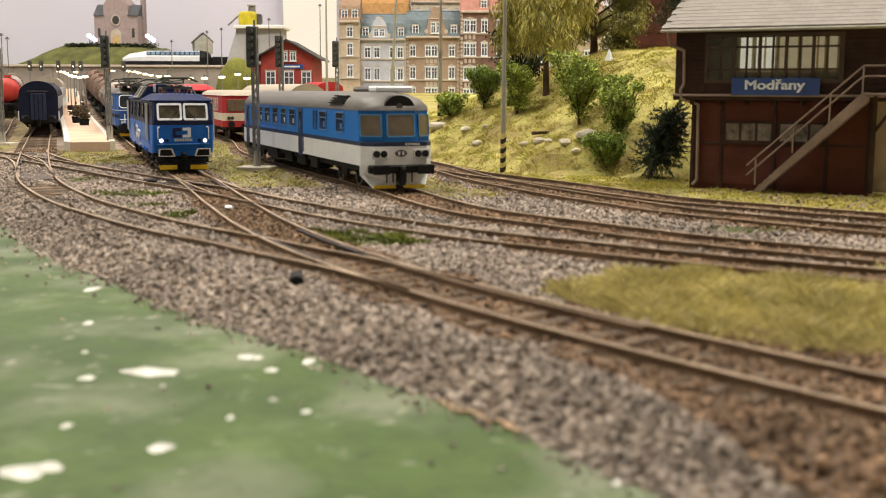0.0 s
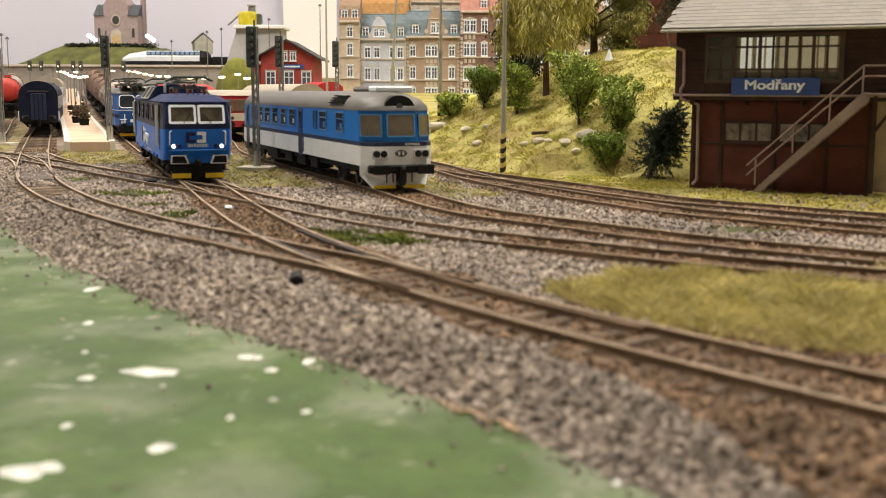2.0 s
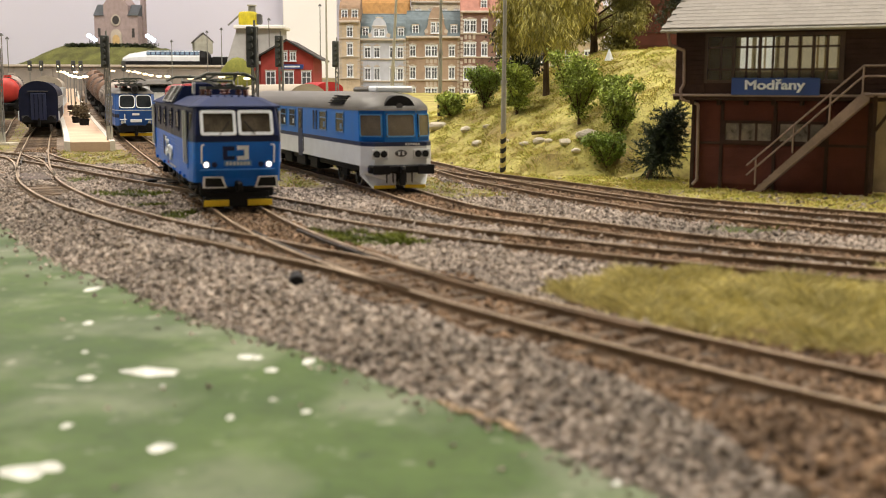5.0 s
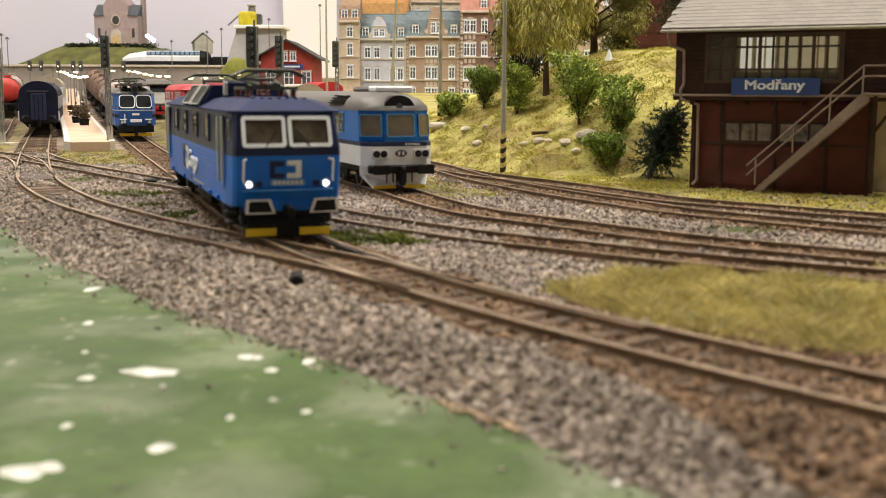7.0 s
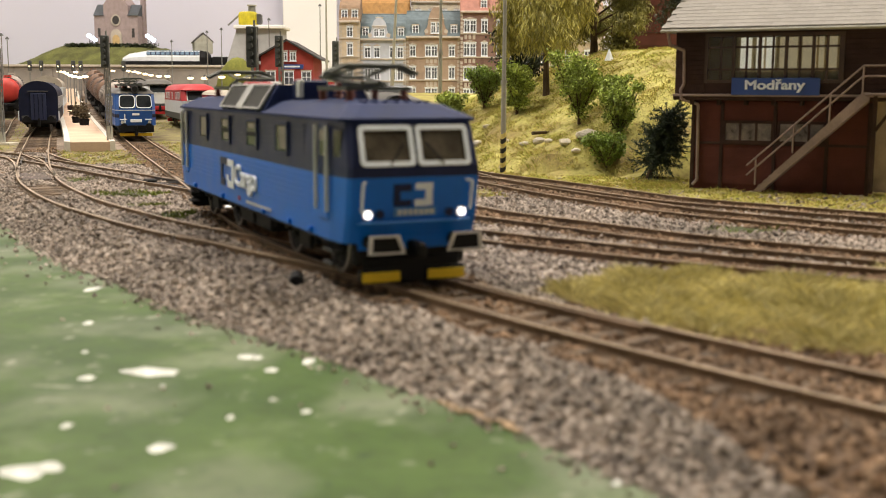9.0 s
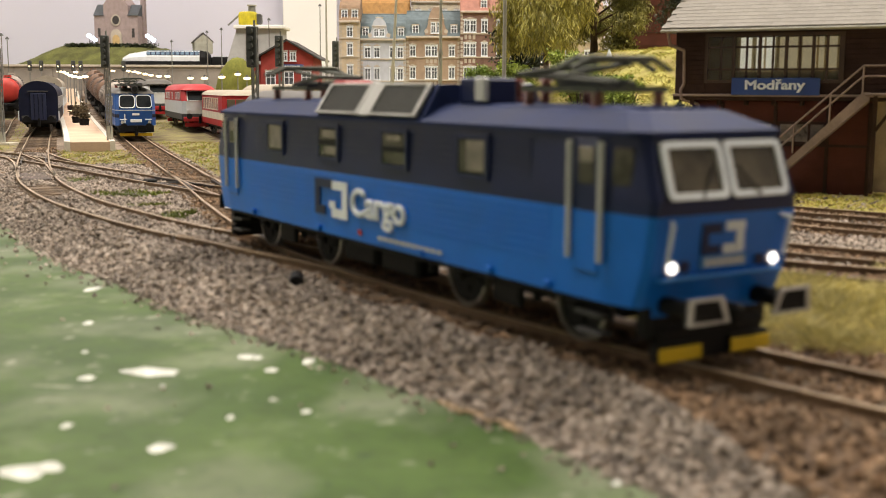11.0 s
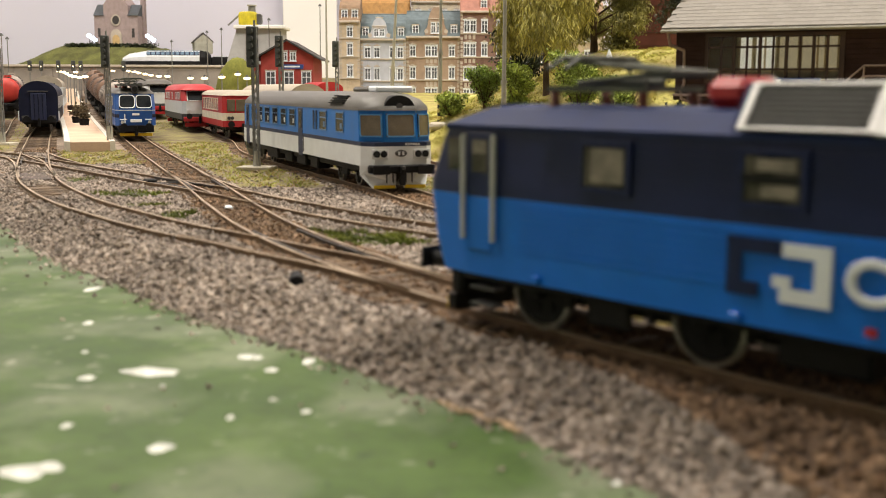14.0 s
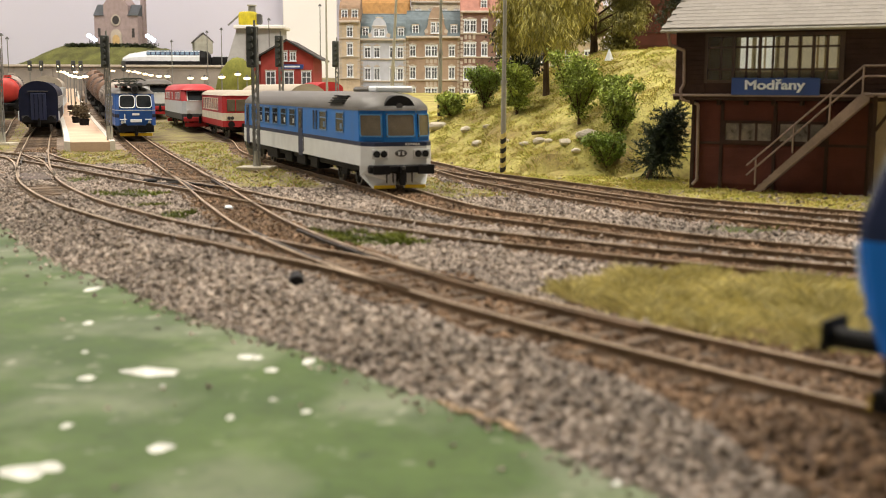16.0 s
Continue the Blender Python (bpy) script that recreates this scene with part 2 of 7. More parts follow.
def hill(x, y):
    ax, wy = np.asarray(x) - 2.8, np.asarray(y) - 51.4
    a, w = ax * 0.47 - wy * 0.88, ax * 0.88 + wy * 0.47
    w = w - 0.8 - np.clip((a - 1.0) * 1.3, 0, 10)
    crest = np.clip(6.0 + (a + 12) * 0.17, 0.6, 6.2)
    k = np.clip(w / 12.5, 0, 1)
    lump = 0.25 * np.sin(x * 0.9 + 1) * np.sin(y * 0.7) * np.clip(w, 0, 1)
    return (crest * k ** 0.85 + lump * (k < 1)) * (w > 0)


# edge of the ballast along the green board
EDGE = spline([(-60, 112), (-40, 78), (-22, 48), (-14.36, 35.4), (-9.87, 27.7), (-7.45, 24.5), (-5.47, 21.6), (-3.98, 19.8), (-2.7, 18.4), (-1.65, 17.2), (-0.69, 15.8), (0.13, 14.9), (0.86, 13.85), (1.49, 12.8), (2.46, 11.3), (5.5, 7.6), (10, 3.2), (22, -6)], 8)


def beyond_edge(x, y):
    """How far a point lies behind the board's edge (negative: on the board)."""
    x, y = np.atleast_1d(x).astype(float), np.atleast_1d(y).astype(float)
    best, sign = np.full(x.shape, 1e9), np.ones(x.shape)
    for a, b in zip(EDGE, EDGE[1:]):
        d = b - a
        k = np.clip(((x - a[0]) * d[0] + (y - a[1]) * d[1]) / (d @ d), 0, 1)
        r = np.hypot(x - a[0] - k * d[0], y - a[1] - k * d[1])
        cr = d[0] * (y - a[1]) - d[1] * (x - a[0])
        near = r < best
        best, sign = np.where(near, r, best), np.where(near, np.sign(cr), sign)
    return best * sign


BOARD = -0.62


def ground_z(x, y):
    x, y = np.atleast_1d(x).astype(float), np.atleast_1d(y).astype(float)
    e = beyond_edge(x, y)
    shoulder = np.clip((e + 0.15) / 1.5, 0, 1)
    z = -0.2 + rise(y) + hill(x, y) + 0.025 * np.sin(x * 2.1) * np.sin(y * 1.7)
    z = np.where(e < 1.6, (BOARD - 0.12) * (1 - shoulder) + z * shoulder, z)
    return np.where(e < -0.3, BOARD - 0.35, z)


# ---- the room ----
def room():
    # added unseen walls; their tone shapes the fill on upright faces
    for name, c, s in (("wall_south", (0, -122, 20), (262, 4, 210)), ("wall_west", (-131, 42, 20), (4, 324, 210)), ("wall_east", (131, 42, 20), (4, 324, 210))):
        tagged(part(name, box(bmesh.new(), c, s), bounce_grey), "added grey room wall out of view, toned to set the bounce light", "wall", "", "structure")
    tagged(part("wall_north", box(bmesh.new(), (0, 206, 20), (262, 4, 210)), wall_paint), "plain white painted room wall", "wall", "", "structure")
    tagged(part("white_board", box(bmesh.new(), (-24.0, 201, 14), (9.6, 1.0, 36), 0.1), board_white), "tall white board leaning before the room wall", "board")
    tagged(part("ceiling", box(bmesh.new(), (0, 42, 132), (266, 332, 4)), bounce_grey), "added grey ceiling out of view, toned to set the bounce light", "ceiling", "", "structure")
    tagged(part("floor", box(bmesh.new(), (0, 42, -84), (266, 332, 4)), concrete), "grey floor under the layout", "floor", "", "structure")
    tb = thing("layout_table", at(0, 0, -2), "plain wooden table that carries the railway layout", "table", "", "structure")
    part("table_top", box(bmesh.new(), (0, 80, -1.6), (256, 244, 3)), sleeper_m, tb)
    for x in (-110, 0, 110):
        for y in (-30, 190):
            part("leg", box(bmesh.new(), (x, y, -41.5), (6, 6, 77)), sleeper_m, tb)
    for lx, ly, watts in LAMPS:
        t = thing("ceiling_light", pose(lx, ly, 1.5), "square ceiling lamp with a white diffuser", "ceiling light", "ceiling lights")
        part("housing", box(bmesh.new(), (0, 0, -0.5), (46, 46, 1.4), 0.3), white, t)
        part("diffuser", box(bmesh.new(), (0, 0, -1.5), (43, 43, 0.5), 0.2), lamp_panel, t, "white glowing diffuser")


board_white = M("board_white", (0.9, 0.89, 0.88), 0.7, var=0.03, scale=0.05)
lamp_panel = M("lamp_panel", (0.9, 0.9, 0.88), 0.5, var=0, bump=0, glow=(1.0, 0.9, 0.78, 2.0))
room()


# ---- ground ----
def ground():
    ys = np.concatenate([np.arange(-41, -8, 11.0), np.arange(-8, 14, 1.0), np.arange(14, 34, 0.3), np.arange(34, 80, 0.6), np.arange(80, 206, 3.0)])
    xs = np.concatenate([np.arange(-130, -40, 6.0), np.arange(-40, -16, 0.8), np.arange(-16, 20, 0.35), np.arange(20, 40, 1.5), np.arange(40, 131, 6.0)])
    X, Y = np.meshgrid(xs, ys)
    Z = ground_z(X.ravel(), Y.ravel()).reshape(X.shape)
    Z += 0.03 * np.random.rand(*Z.shape)
    n = len(xs)
    idx = np.arange(X.size).reshape(X.shape)
    F = np.stack([idx[:-1, :-1], idx[:-1, 1:], idx[1:, 1:], idx[1:, :-1]], -1).reshape(-1, 4)
    g = raw("ground", np.stack([X, Y, Z], -1).reshape(-1, 3), F, soil)
    tagged(g, "brown ballast bed and earth of the railway layout", "ground", "", "structure")
    # green painted board in front of the ballast
    bm = bmesh.new()
    outer = [(-75, 112), (-75, -40), (60, -40), (40, -20)]
    ring = [(x, y) for x, y in EDGE] + outer[::-1]
    top = [bm.verts.new((x, y, BOARD)) for x, y in ring]
    bot = [bm.verts.new((x, y, BOARD - 1.2)) for x, y in ring]
    bm.faces.new(top), bm.faces.new(bot[::-1])
    for i in range(len(ring)):
        j = (i + 1) % len(ring)
        bm.faces.new((top[i], bot[i], bot[j], top[j]))
    bmesh.ops.recalc_face_normals(bm, faces=bm.faces)
    bmesh.ops.triangulate(bm, faces=bm.faces)
    tagged(part("layout_board", bm, board_green), "green painted board along the ballast, spotted with plaster", "board", "", "structure")


ground()


def sweep(line, off, prof, s0, s1, step=0.9):
    """Rings of a rail's profile along a line, at the sideways distance off."""
    rings = []
    for s in np.linspace(s0, s1, max(2, int((s1 - s0) / step))):
        x, y = line.at(s)
        h = line.heading(s)
        nx, ny = -math.sin(h), math.cos(h)
        z = float(rise(y))
        rings.append([(x + nx * (off + a), y + ny * (off + a), z + b) for a, b in prof])
    return rings


RAIL = [(-0.075, -0.19), (0.075, -0.19), (0.075, -0.17), (0.022, -0.15), (0.022, -0.06), (0.038, -0.05), (0.038, -0.01), (-0.038, -0.01), (-0.038, -0.05), (-0.022, -0.06), (-0.022, -0.15), (-0.075, -0.17)]
RUN = [(-0.04, -0.012), (0.04, -0.012), (0.04, 0.0), (-0.04, 0.0)]
bm0 = bmesh.new()
box(bm0, (0, 0, -0.24), (0.26, 2.5, 0.13), 0.015)
bm0.transform(Matrix.Scale(S, 4))
sleeper_mesh = bpy.data.meshes.new("sleeper")
bm0.to_mesh(sleeper_mesh)
bm0.free()
sleeper_mesh.materials.append(sleeper_m)


def sleeper_places(line, s0, s1):
    """Where a line's sleepers lie: dense in front, wider apart far off."""
    out, s = [], s0 + 0.3
    while s < s1:
        out.append(s)
        s += 0.62 if line.at(s)[1] < 62 else 1.0
    return out


def track(line, label, s0=0.0, s1=None):
    s1 = line.length if s1 is None else s1
    t = thing("railway_track", at(0, 0, 0), label, "railway track", "tracks of the yard", "structure")
    for off in (-0.755, 0.755):
        r = part("rail", loft(bmesh.new(), sweep(line, off, RAIL, s0, s1)), rust, t, "rusty brown rail")
        part("running_surface", loft(bmesh.new(), sweep(line, off, RUN, s0, s1)), rail_top, r, "worn shiny rail top")
    for s in sleeper_places(line, s0, s1):
        x, y = line.at(s)
        if 3 < y < 110:
            o = new("sleeper", sleeper_mesh)
            o.parent = t
            o.matrix_local = at(x, y, float(rise(y)) + 0.03 + random.uniform(-0.015, 0.012), math.degrees(line.heading(s)) + random.uniform(-1, 1))


# ---- rolling stock ----
def bogie(parent, x, wheels, r=0.62, side=1.05):
    b = part("bogie", box(bmesh.new(), (x, 0, 0.62), (wheels[-1] - wheels[0] + 1.5, 1.3, 0.35), 0.05), black, parent)
    for sy in (-1, 1):
        bm = bmesh.new()
        box(bm, (x, sy * side, 0.86), (wheels[-1] - wheels[0] + 1.2, 0.1, 0.14), 0.03)
        for w in wheels:
            box(bm, (w, sy * (side - 0.06), 0.66), (0.3, 0.14, 0.28), 0.04)
            for k in (-0.42, 0.42):
                cyl(bm, (w + k * 1.9, sy * side, 0.5), (w + k * 1.9, sy * side, 0.85), 0.07, seg=8)
        box(bm, (x, sy * side, 0.55), (0.8, 0.12, 0.45), 0.04)
        part("side_frame", bm, black, b)
    return b


def wheelset(parent, x, r=0.62):
    bm = bmesh.new()
    cyl(bm, (0, -0.85, 0), (0, 0.85, 0), 0.09, seg=8)
    for sy in (-1, 1):
        cyl(bm, (0, sy * 0.69, 0), (0, sy * 0.8, 0), r - 0.09, seg=28)
        for k in range(6):
            a = k * math.pi / 3
            cyl(bm, (0.3 * math.cos(a), sy * 0.8, 0.3 * math.sin(a)), (0.3 * math.cos(a), sy * 0.83, 0.3 * math.sin(a)), 0.09, seg=8)
    w = part("wheelset", bm, black, parent, m=pose(x, 0, r), smooth=True)
    for sy in (-1, 1):
        bm = bmesh.new()
        rings = []
        for k in range(32):
            a = k * math.tau / 32
            c, s = math.cos(a), math.sin(a)
            rings.append([(rr * c, sy * yy, rr * s) for rr, yy in ((r - 0.09, 0.7), (r, 0.7), (r, 0.83), (r - 0.02, 0.845), (r - 0.065, 0.845))])
        rings.append(rings[0])
        loft(bm, rings, cap=False)
        bmesh.ops.remove_doubles(bm, verts=bm.verts, dist=1e-4)
        part("tyre", bm, steel, w, "bright steel tyre", smooth=True)
    return w


def buffers(parent, x, sgn, r=0.24, z=1.05, wide=False):
    for sy in (-0.875, 0.875):
        bm = bmesh.new()
        cyl(bm, (x, sy, z), (x + sgn * 0.42, sy, z), 0.12, seg=12)
        if wide:
            box(bm, (x + sgn * 0.45, sy, z), (0.07, 0.66, 0.36), 0.03)
        else:
            cyl(bm, (x + sgn * 0.42, sy, z), (x + sgn * 0.48, sy, z), r, seg=20)
        part("buffer", bm, black, parent)
    bm = bmesh.new()
    box(bm, (x + sgn * 0.2, 0, z - 0.05), (0.4, 0.16, 0.22), 0.03)
    box(bm, (x + sgn * 0.3, 0, z - 0.35), (0.12, 0.22, 0.5), 0.03)
    part("coupler", bm, black, parent)


def front_panel(name, parent, quad, mat_, thick=0.04, label=""):
    """A panel whose four corners are given, pushed out along its normal."""
    q = [Vector(p) for p in quad]
    n = (q[1] - q[0]).cross(q[3] - q[0]).normalized() * thick
    return part(name, loft(bmesh.new(), [q, [p + n for p in q]]), mat_, parent, label)


def rounded(q, inset, rad, n=5):
    """Points round a four-cornered panel with rounded corners, drawn in by inset."""
    w, h = (q[1] - q[0]).length, (q[3] - q[0]).length
    out = []
    for cx, cy, a0 in ((w - inset - rad, h - inset - rad, 0), (inset + rad, h - inset - rad, 90), (inset + rad, inset + rad, 180), (w - inset - rad, inset + rad, 270)):
        for k in range(n):
            a = radians(a0 + 90 * k / (n - 1))
            u, v = (cx + rad * math.cos(a)) / w, (cy + rad * math.sin(a)) / h
            out.append(q[0].lerp(q[1], u).lerp(q[3].lerp(q[2], u), v))
    return out


def lettering(words, x0, x1, z0, z1, y, parent, mat_, bold=0.0, sy=-1):
    """A word in the built-in font, upright on the side y, filling the given width and height."""
    cu = bpy.data.curves.new("lettering", "FONT")
    cu.body, cu.size, cu.extrude, cu.bevel_depth, cu.bevel_resolution = words, 1.0, 0.005, bold, 0
    tx = new("lettering_curve", cu)
    me = bpy.data.meshes.new_from_object(tx.evaluated_get(bpy.context.evaluated_depsgraph_get()))
    bpy.data.objects.remove(tx)
    co = np.array([v.co[:] for v in me.vertices])
    lo, hi = co.min(0), co.max(0)
    for v in me.vertices:
        u, w = (v.co.x - lo[0]) / (hi[0] - lo[0]), (v.co.y - lo[1]) / (hi[1] - lo[1])
        v.co = Vector(((x0 + (x1 - x0) * (u if sy < 0 else 1 - u)) * S, (y + sy * v.co.z) * S, (z0 + (z1 - z0) * w) * S))
    me.materials.clear()
    me.materials.append(mat_)
    ob = new("lettering", me)
    ob.parent = parent
    return tagged(ob, "white lettering")


def rim(name, parent, quad, bar, mat_, thick=0.06, label="", rad=0.0):
    """A frame of bars along the edges of four corners."""
    q = [Vector(p) for p in quad]
    c = sum(q, Vector()) / 4
    n = (q[1] - q[0]).cross(q[3] - q[0]).normalized() * thick
    bm = bmesh.new()
    if rad:
        outer, inner = rounded(q, 0.0, rad), rounded(q, bar, max(0.02, rad - bar * 0.6))
        rings = [[a, b, b + n, a + n] for a, b in zip(outer, inner)]
        loft(bm, rings + rings[:1], cap=False)
        bmesh.ops.remove_doubles(bm, verts=bm.verts, dist=1e-5)
        bmesh.ops.recalc_face_normals(bm, faces=bm.faces)
        return part(name, bm, mat_, parent, label)
    for i in range(4):
        a, b = q[i], q[(i + 1) % 4]
        ia, ib = a + (c - a).normalized() * bar * 1.4, b + (c - b).normalized() * bar * 1.4
        loft(bm, [[a, b, ib, ia], [p + n for p in (a, b, ib, ia)]])
    return part(name, bm, mat_, parent, label)


def text_bars(parent, x0, x1, y, z, h, n, mat_, sgn=-1):
    """Unreadable or private writing as plain bars on the side y."""
    w = (x1 - x0) / n
    for k in range(n):
        part("bar", box(bmesh.new(), (x0 + w * (k + 0.5), y, z), (w * 0.68, 0.02, h), 0.0), mat_, parent)


NOSE = [(0.84, 7.64), (1.0, 7.7), (1.3, 7.82), (2.12, 7.95), (2.3, 7.95), (3.16, 7.66)]


def electric_loco():
    t = thing("electric_locomotive", at(0, 0, 0), "blue and navy electric model locomotive with silver-framed windscreens, running light", "locomotive")
    nx = lambda z: float(np.interp(z, [a for a, b in NOSE], [b for a, b in NOSE]))

    def band(z0, z1, zs):
        bm = bmesh.new()
        rings = []
        for z in zs:
            e = nx(z)
            k = float(np.interp(z, [1, 2.2, 3.16], [1.42, 1.42, 1.36]))
            c = 0.94 * k
            f = float(np.interp(z, [1, 2.2, 3.16], [1.28, 1.3, 1.2]))
            rings.append([(e, -f, z), (e, f, z), (e - 0.12, c + 0.02, z), (e - 0.75, k, z), (-e + 0.75, k, z), (-e + 0.12, c + 0.02, z), (-e, f, z), (-e, -f, z), (-e + 0.12, -c - 0.02, z), (-e + 0.75, -k, z), (e - 0.75, -k, z), (e - 0.12, -c - 0.02, z)])
        return loft(bm, rings)

    body = part("body", band(0, 0, (0.84, 1.3, 1.75, 2.1)), blue, t, "bright blue lower body with fine ribs")
    for k in range(7):
        for sy in (-1, 1):
            box_ = box(bmesh.new(), (0, sy * 1.425, 1.32 + k * 0.115), (11.6, 0.012, 0.04), 0.0)
            part("rib", box_, blue, body)
    upper = part("upper_body", band(0, 0, (2.1, 2.3, 2.75, 3.16)), navy, t, "navy upper body")
    for k in range(8):
        for sy in (-1, 1):
            part("rib", box(bmesh.new(), (0, sy * 1.405, 2.2 + k * 0.115), (10.6, 0.016, 0.04), 0.0), navy, upper)
    # roof: sloping edges and a flat middle
    bm = bmesh.new()
    loft(bm, [pts for pts in ([(7.72, -1.2, 3.14), (7.72, 1.2, 3.14), (7.5, 1.42, 3.14), (-7.5, 1.42, 3.14), (-7.72, 1.2, 3.14), (-7.72, -1.2, 3.14), (-7.5, -1.42, 3.14), (7.5, -1.42, 3.14)],
              [(7.72, -1.2, 3.2), (7.72, 1.2, 3.2), (7.5, 1.42, 3.2), (-7.5, 1.42, 3.2), (-7.72, 1.2, 3.2), (-7.72, -1.2, 3.2), (-7.5, -1.42, 3.2), (7.5, -1.42, 3.2)],
              [(7.1, -0.75, 3.46), (7.1, 0.75, 3.46), (6.9, 0.95, 3.46), (-6.9, 0.95, 3.46), (-7.1, 0.75, 3.46), (-7.1, -0.75, 3.46), (-6.9, -0.95, 3.46), (6.9, -0.95, 3.46)],
              [(6.6, -0.4, 3.52), (6.6, 0.4, 3.52), (6.5, 0.6, 3.52), (-6.5, 0.6, 3.52), (-6.6, 0.4, 3.52), (-6.6, -0.4, 3.52), (-6.5, -0.6, 3.52), (6.5, -0.6, 3.52)])])
    roof = part("roof", bm, roof_navy, t, "slate-blue roof with sloping edges")
    for sx in (-1, 1):
        for k in range(-3, 4):
            part("rib", box(bmesh.new(), (sx * 6.75, k * 0.22, 3.5), (0.5, 0.04, 0.04)), roof_navy, roof)
    hood = part("roof_hood", prism(bmesh.new(), [(-1.38, 3.2), (1.38, 3.2), (1.0, 3.84), (-1.0, 3.84)], -2.15, 2.1), roof_navy, t, "raised roof hood between the louvres")
    for sy in (-1, 1):
        for x0, x1 in ((-2.0, -0.2), (0.2, 1.95)):
            a, b = (1.40, 3.25), (1.03, 3.82)
            q = [(x0, sy * a[0], a[1]), (x1, sy * a[0], a[1]), (x1, sy * b[0], b[1]), (x0, sy * b[0], b[1])]
            g = front_panel("louvre", hood, q if sy < 0 else q[::-1], grille, 0.03, "dark grey roof louvre")
            for k in range(9):
                u = (k + 0.5) / 9
                yy, zz = a[0] + (b[0] - a[0]) * u, a[1] + (b[1] - a[1]) * u
                part("slat", box(bmesh.new(), ((x0 + x1) / 2, sy * (yy + 0.035), zz), (x1 - x0, 0.04, 0.022)), dark_grey, g)
            rim("louvre_frame", hood, q if sy < 0 else q[::-1], 0.07, silver, 0.07, "silver louvre frame")
        q = [(-0.2, sy * 1.41, 3.24), (0.2, sy * 1.41, 3.24), (0.2, sy * 1.03, 3.83), (-0.2, sy * 1.03, 3.83)]
        front_panel("divider", hood, q if sy < 0 else q[::-1], silver, 0.05, "silver divider")
    # roof equipment
    for x, z in ((2.6, 3.5), (3.4, 3.5), (-2.7, 3.5), (-3.3, 3.5)):
        bm = bmesh.new()
        cyl(bm, (x, 0.3, z), (x, 0.3, z + 0.45), 0.07, seg=8)
        for k in range(4):
            cyl(bm, (x, 0.3, z + 0.08 + k * 0.1), (x, 0.3, z + 0.13 + k * 0.1), 0.14, 0.1, 10)
        part("insulator", bm, brown_red if x > 0 else silver, t, "ribbed roof insulator")
    part("roof_conduit", box(bmesh.new(), (-2.75, -0.2, 3.72), (0.7, 0.9, 0.42), 0.14), red, t, "red rounded roof housing")
    part("roof_box", box(bmesh.new(), (2.75, -0.45, 3.72), (0.9, 0.6, 0.45), 0.04), navy, t, "navy equipment box")
    part("arrester", box(bmesh.new(), (3.05, -0.78, 3.75), (0.3, 0.1, 0.4), 0.02), silver, t, "silver plate on the roof box")
    for sx in (-1, 1):
        pantograph(t, sx * 5.0, 3.5, sx)
    # cab ends
    for sx in (-1, 1):
        for sy in (-1, 1):
            zt, zb = 3.06, 2.3
            o = lambda y, z, d=0.0: (sx * (nx(z) + d), y, z)
            q = [o(sy * 0.03, zb), o(sy * 1.13, zb), o(sy * 1.12, zt), o(sy * 0.03, zt)]
            if sx * sy < 0:
                q = [q[1], q[0], q[3], q[2]]
            w = front_panel("windscreen", t, q, windscreen_m, 0.02, "brownish windscreen glass")
            rim("windscreen_frame", w, q, 0.095, white, 0.06, "white windscreen frame", 0.09)
            a, b = Vector(o(sy * 0.55, 2.34, 0.08)), Vector(o(sy * 0.22, 2.75, 0.05))
            part("wiper", cyl(bmesh.new(), a, b, 0.016, seg=5), black, w)
            lamp = part("headlight", cyl(bmesh.new(), o(sy * 0.97, 1.4, -0.02), o(sy * 0.97, 1.4, 0.07), 0.08, 0.07, 14), headlight if sx > 0 else silver, t, "lit round headlight" if sx > 0 else "unlit round headlight")
            part("bezel", cyl(bmesh.new(), o(sy * 0.97, 1.4, -0.02), o(sy * 0.97, 1.4, 0.045), 0.11, seg=14), silver, lamp)
            part("tail_lamp", cyl(bmesh.new(), o(sy * 0.72, 1.4, -0.02), o(sy * 0.72, 1.4, 0.05), 0.085, seg=12), navy, t)
            bm = bmesh.new()
            cyl(bm, o(sy * 1.12, 1.46, 0.1), o(sy * 1.12, 2.0, 0.12), 0.03, seg=6)
            cyl(bm, o(sy * 1.12, 2.0, 0.12), o(sy * 1.04, 2.02, 0.0), 0.03, seg=6)
            part("handrail", bm, white, t, "white front handrail")
            # buffer plate with a light outline
            yo, yi = sy * 1.16, sy * 0.42
            zb0, zt0 = 0.72, 1.07
            q = [(sx * 8.36, yo, zb0), (sx * 8.36, yi, zb0), (sx * 8.36, sy * 0.54, zt0), (sx * 8.36, yo * 0.98, zt0)]
            if sx * sy > 0:
                q = [q[1], q[0], q[3], q[2]]
            b = front_panel("buffer_plate", t, q, black, 0.05)
            if sx > 0:
                rim("outline", b, q, 0.055, silver, 0.07, "silver outline")
            part("buffer_stem", cyl(bmesh.new(), (sx * 7.6, sy * 0.88, 0.86), (sx * 8.36, sy * 0.88, 0.86), 0.13, seg=12), black, b)
            pl = part("snow_plough", box(bmesh.new(), (sx * 7.7, sy * 0.68, 0.22), (0.2, 0.8, 0.26), 0.02), black, t)
            part("plough_face", box(bmesh.new(), (sx * 7.81, sy * 0.68, 0.19), (0.03, 0.78, 0.2), 0.01), yellow, pl, "yellow plough face")
        part("lamp_ledge", box(bmesh.new(), (sx * 7.84, 0, 1.24), (0.14, 2.3, 0.045), 0.01), ledge_blue if sx > 0 else blue, t)
        part("valance", box(bmesh.new(), (sx * 7.62, 0, 0.86), (0.12, 2.2, 0.34), 0.02), blue, t)
        part("buffer_beam", box(bmesh.new(), (sx * 7.52, 0, 0.62), (0.3, 2.3, 0.5), 0.06), black, t)
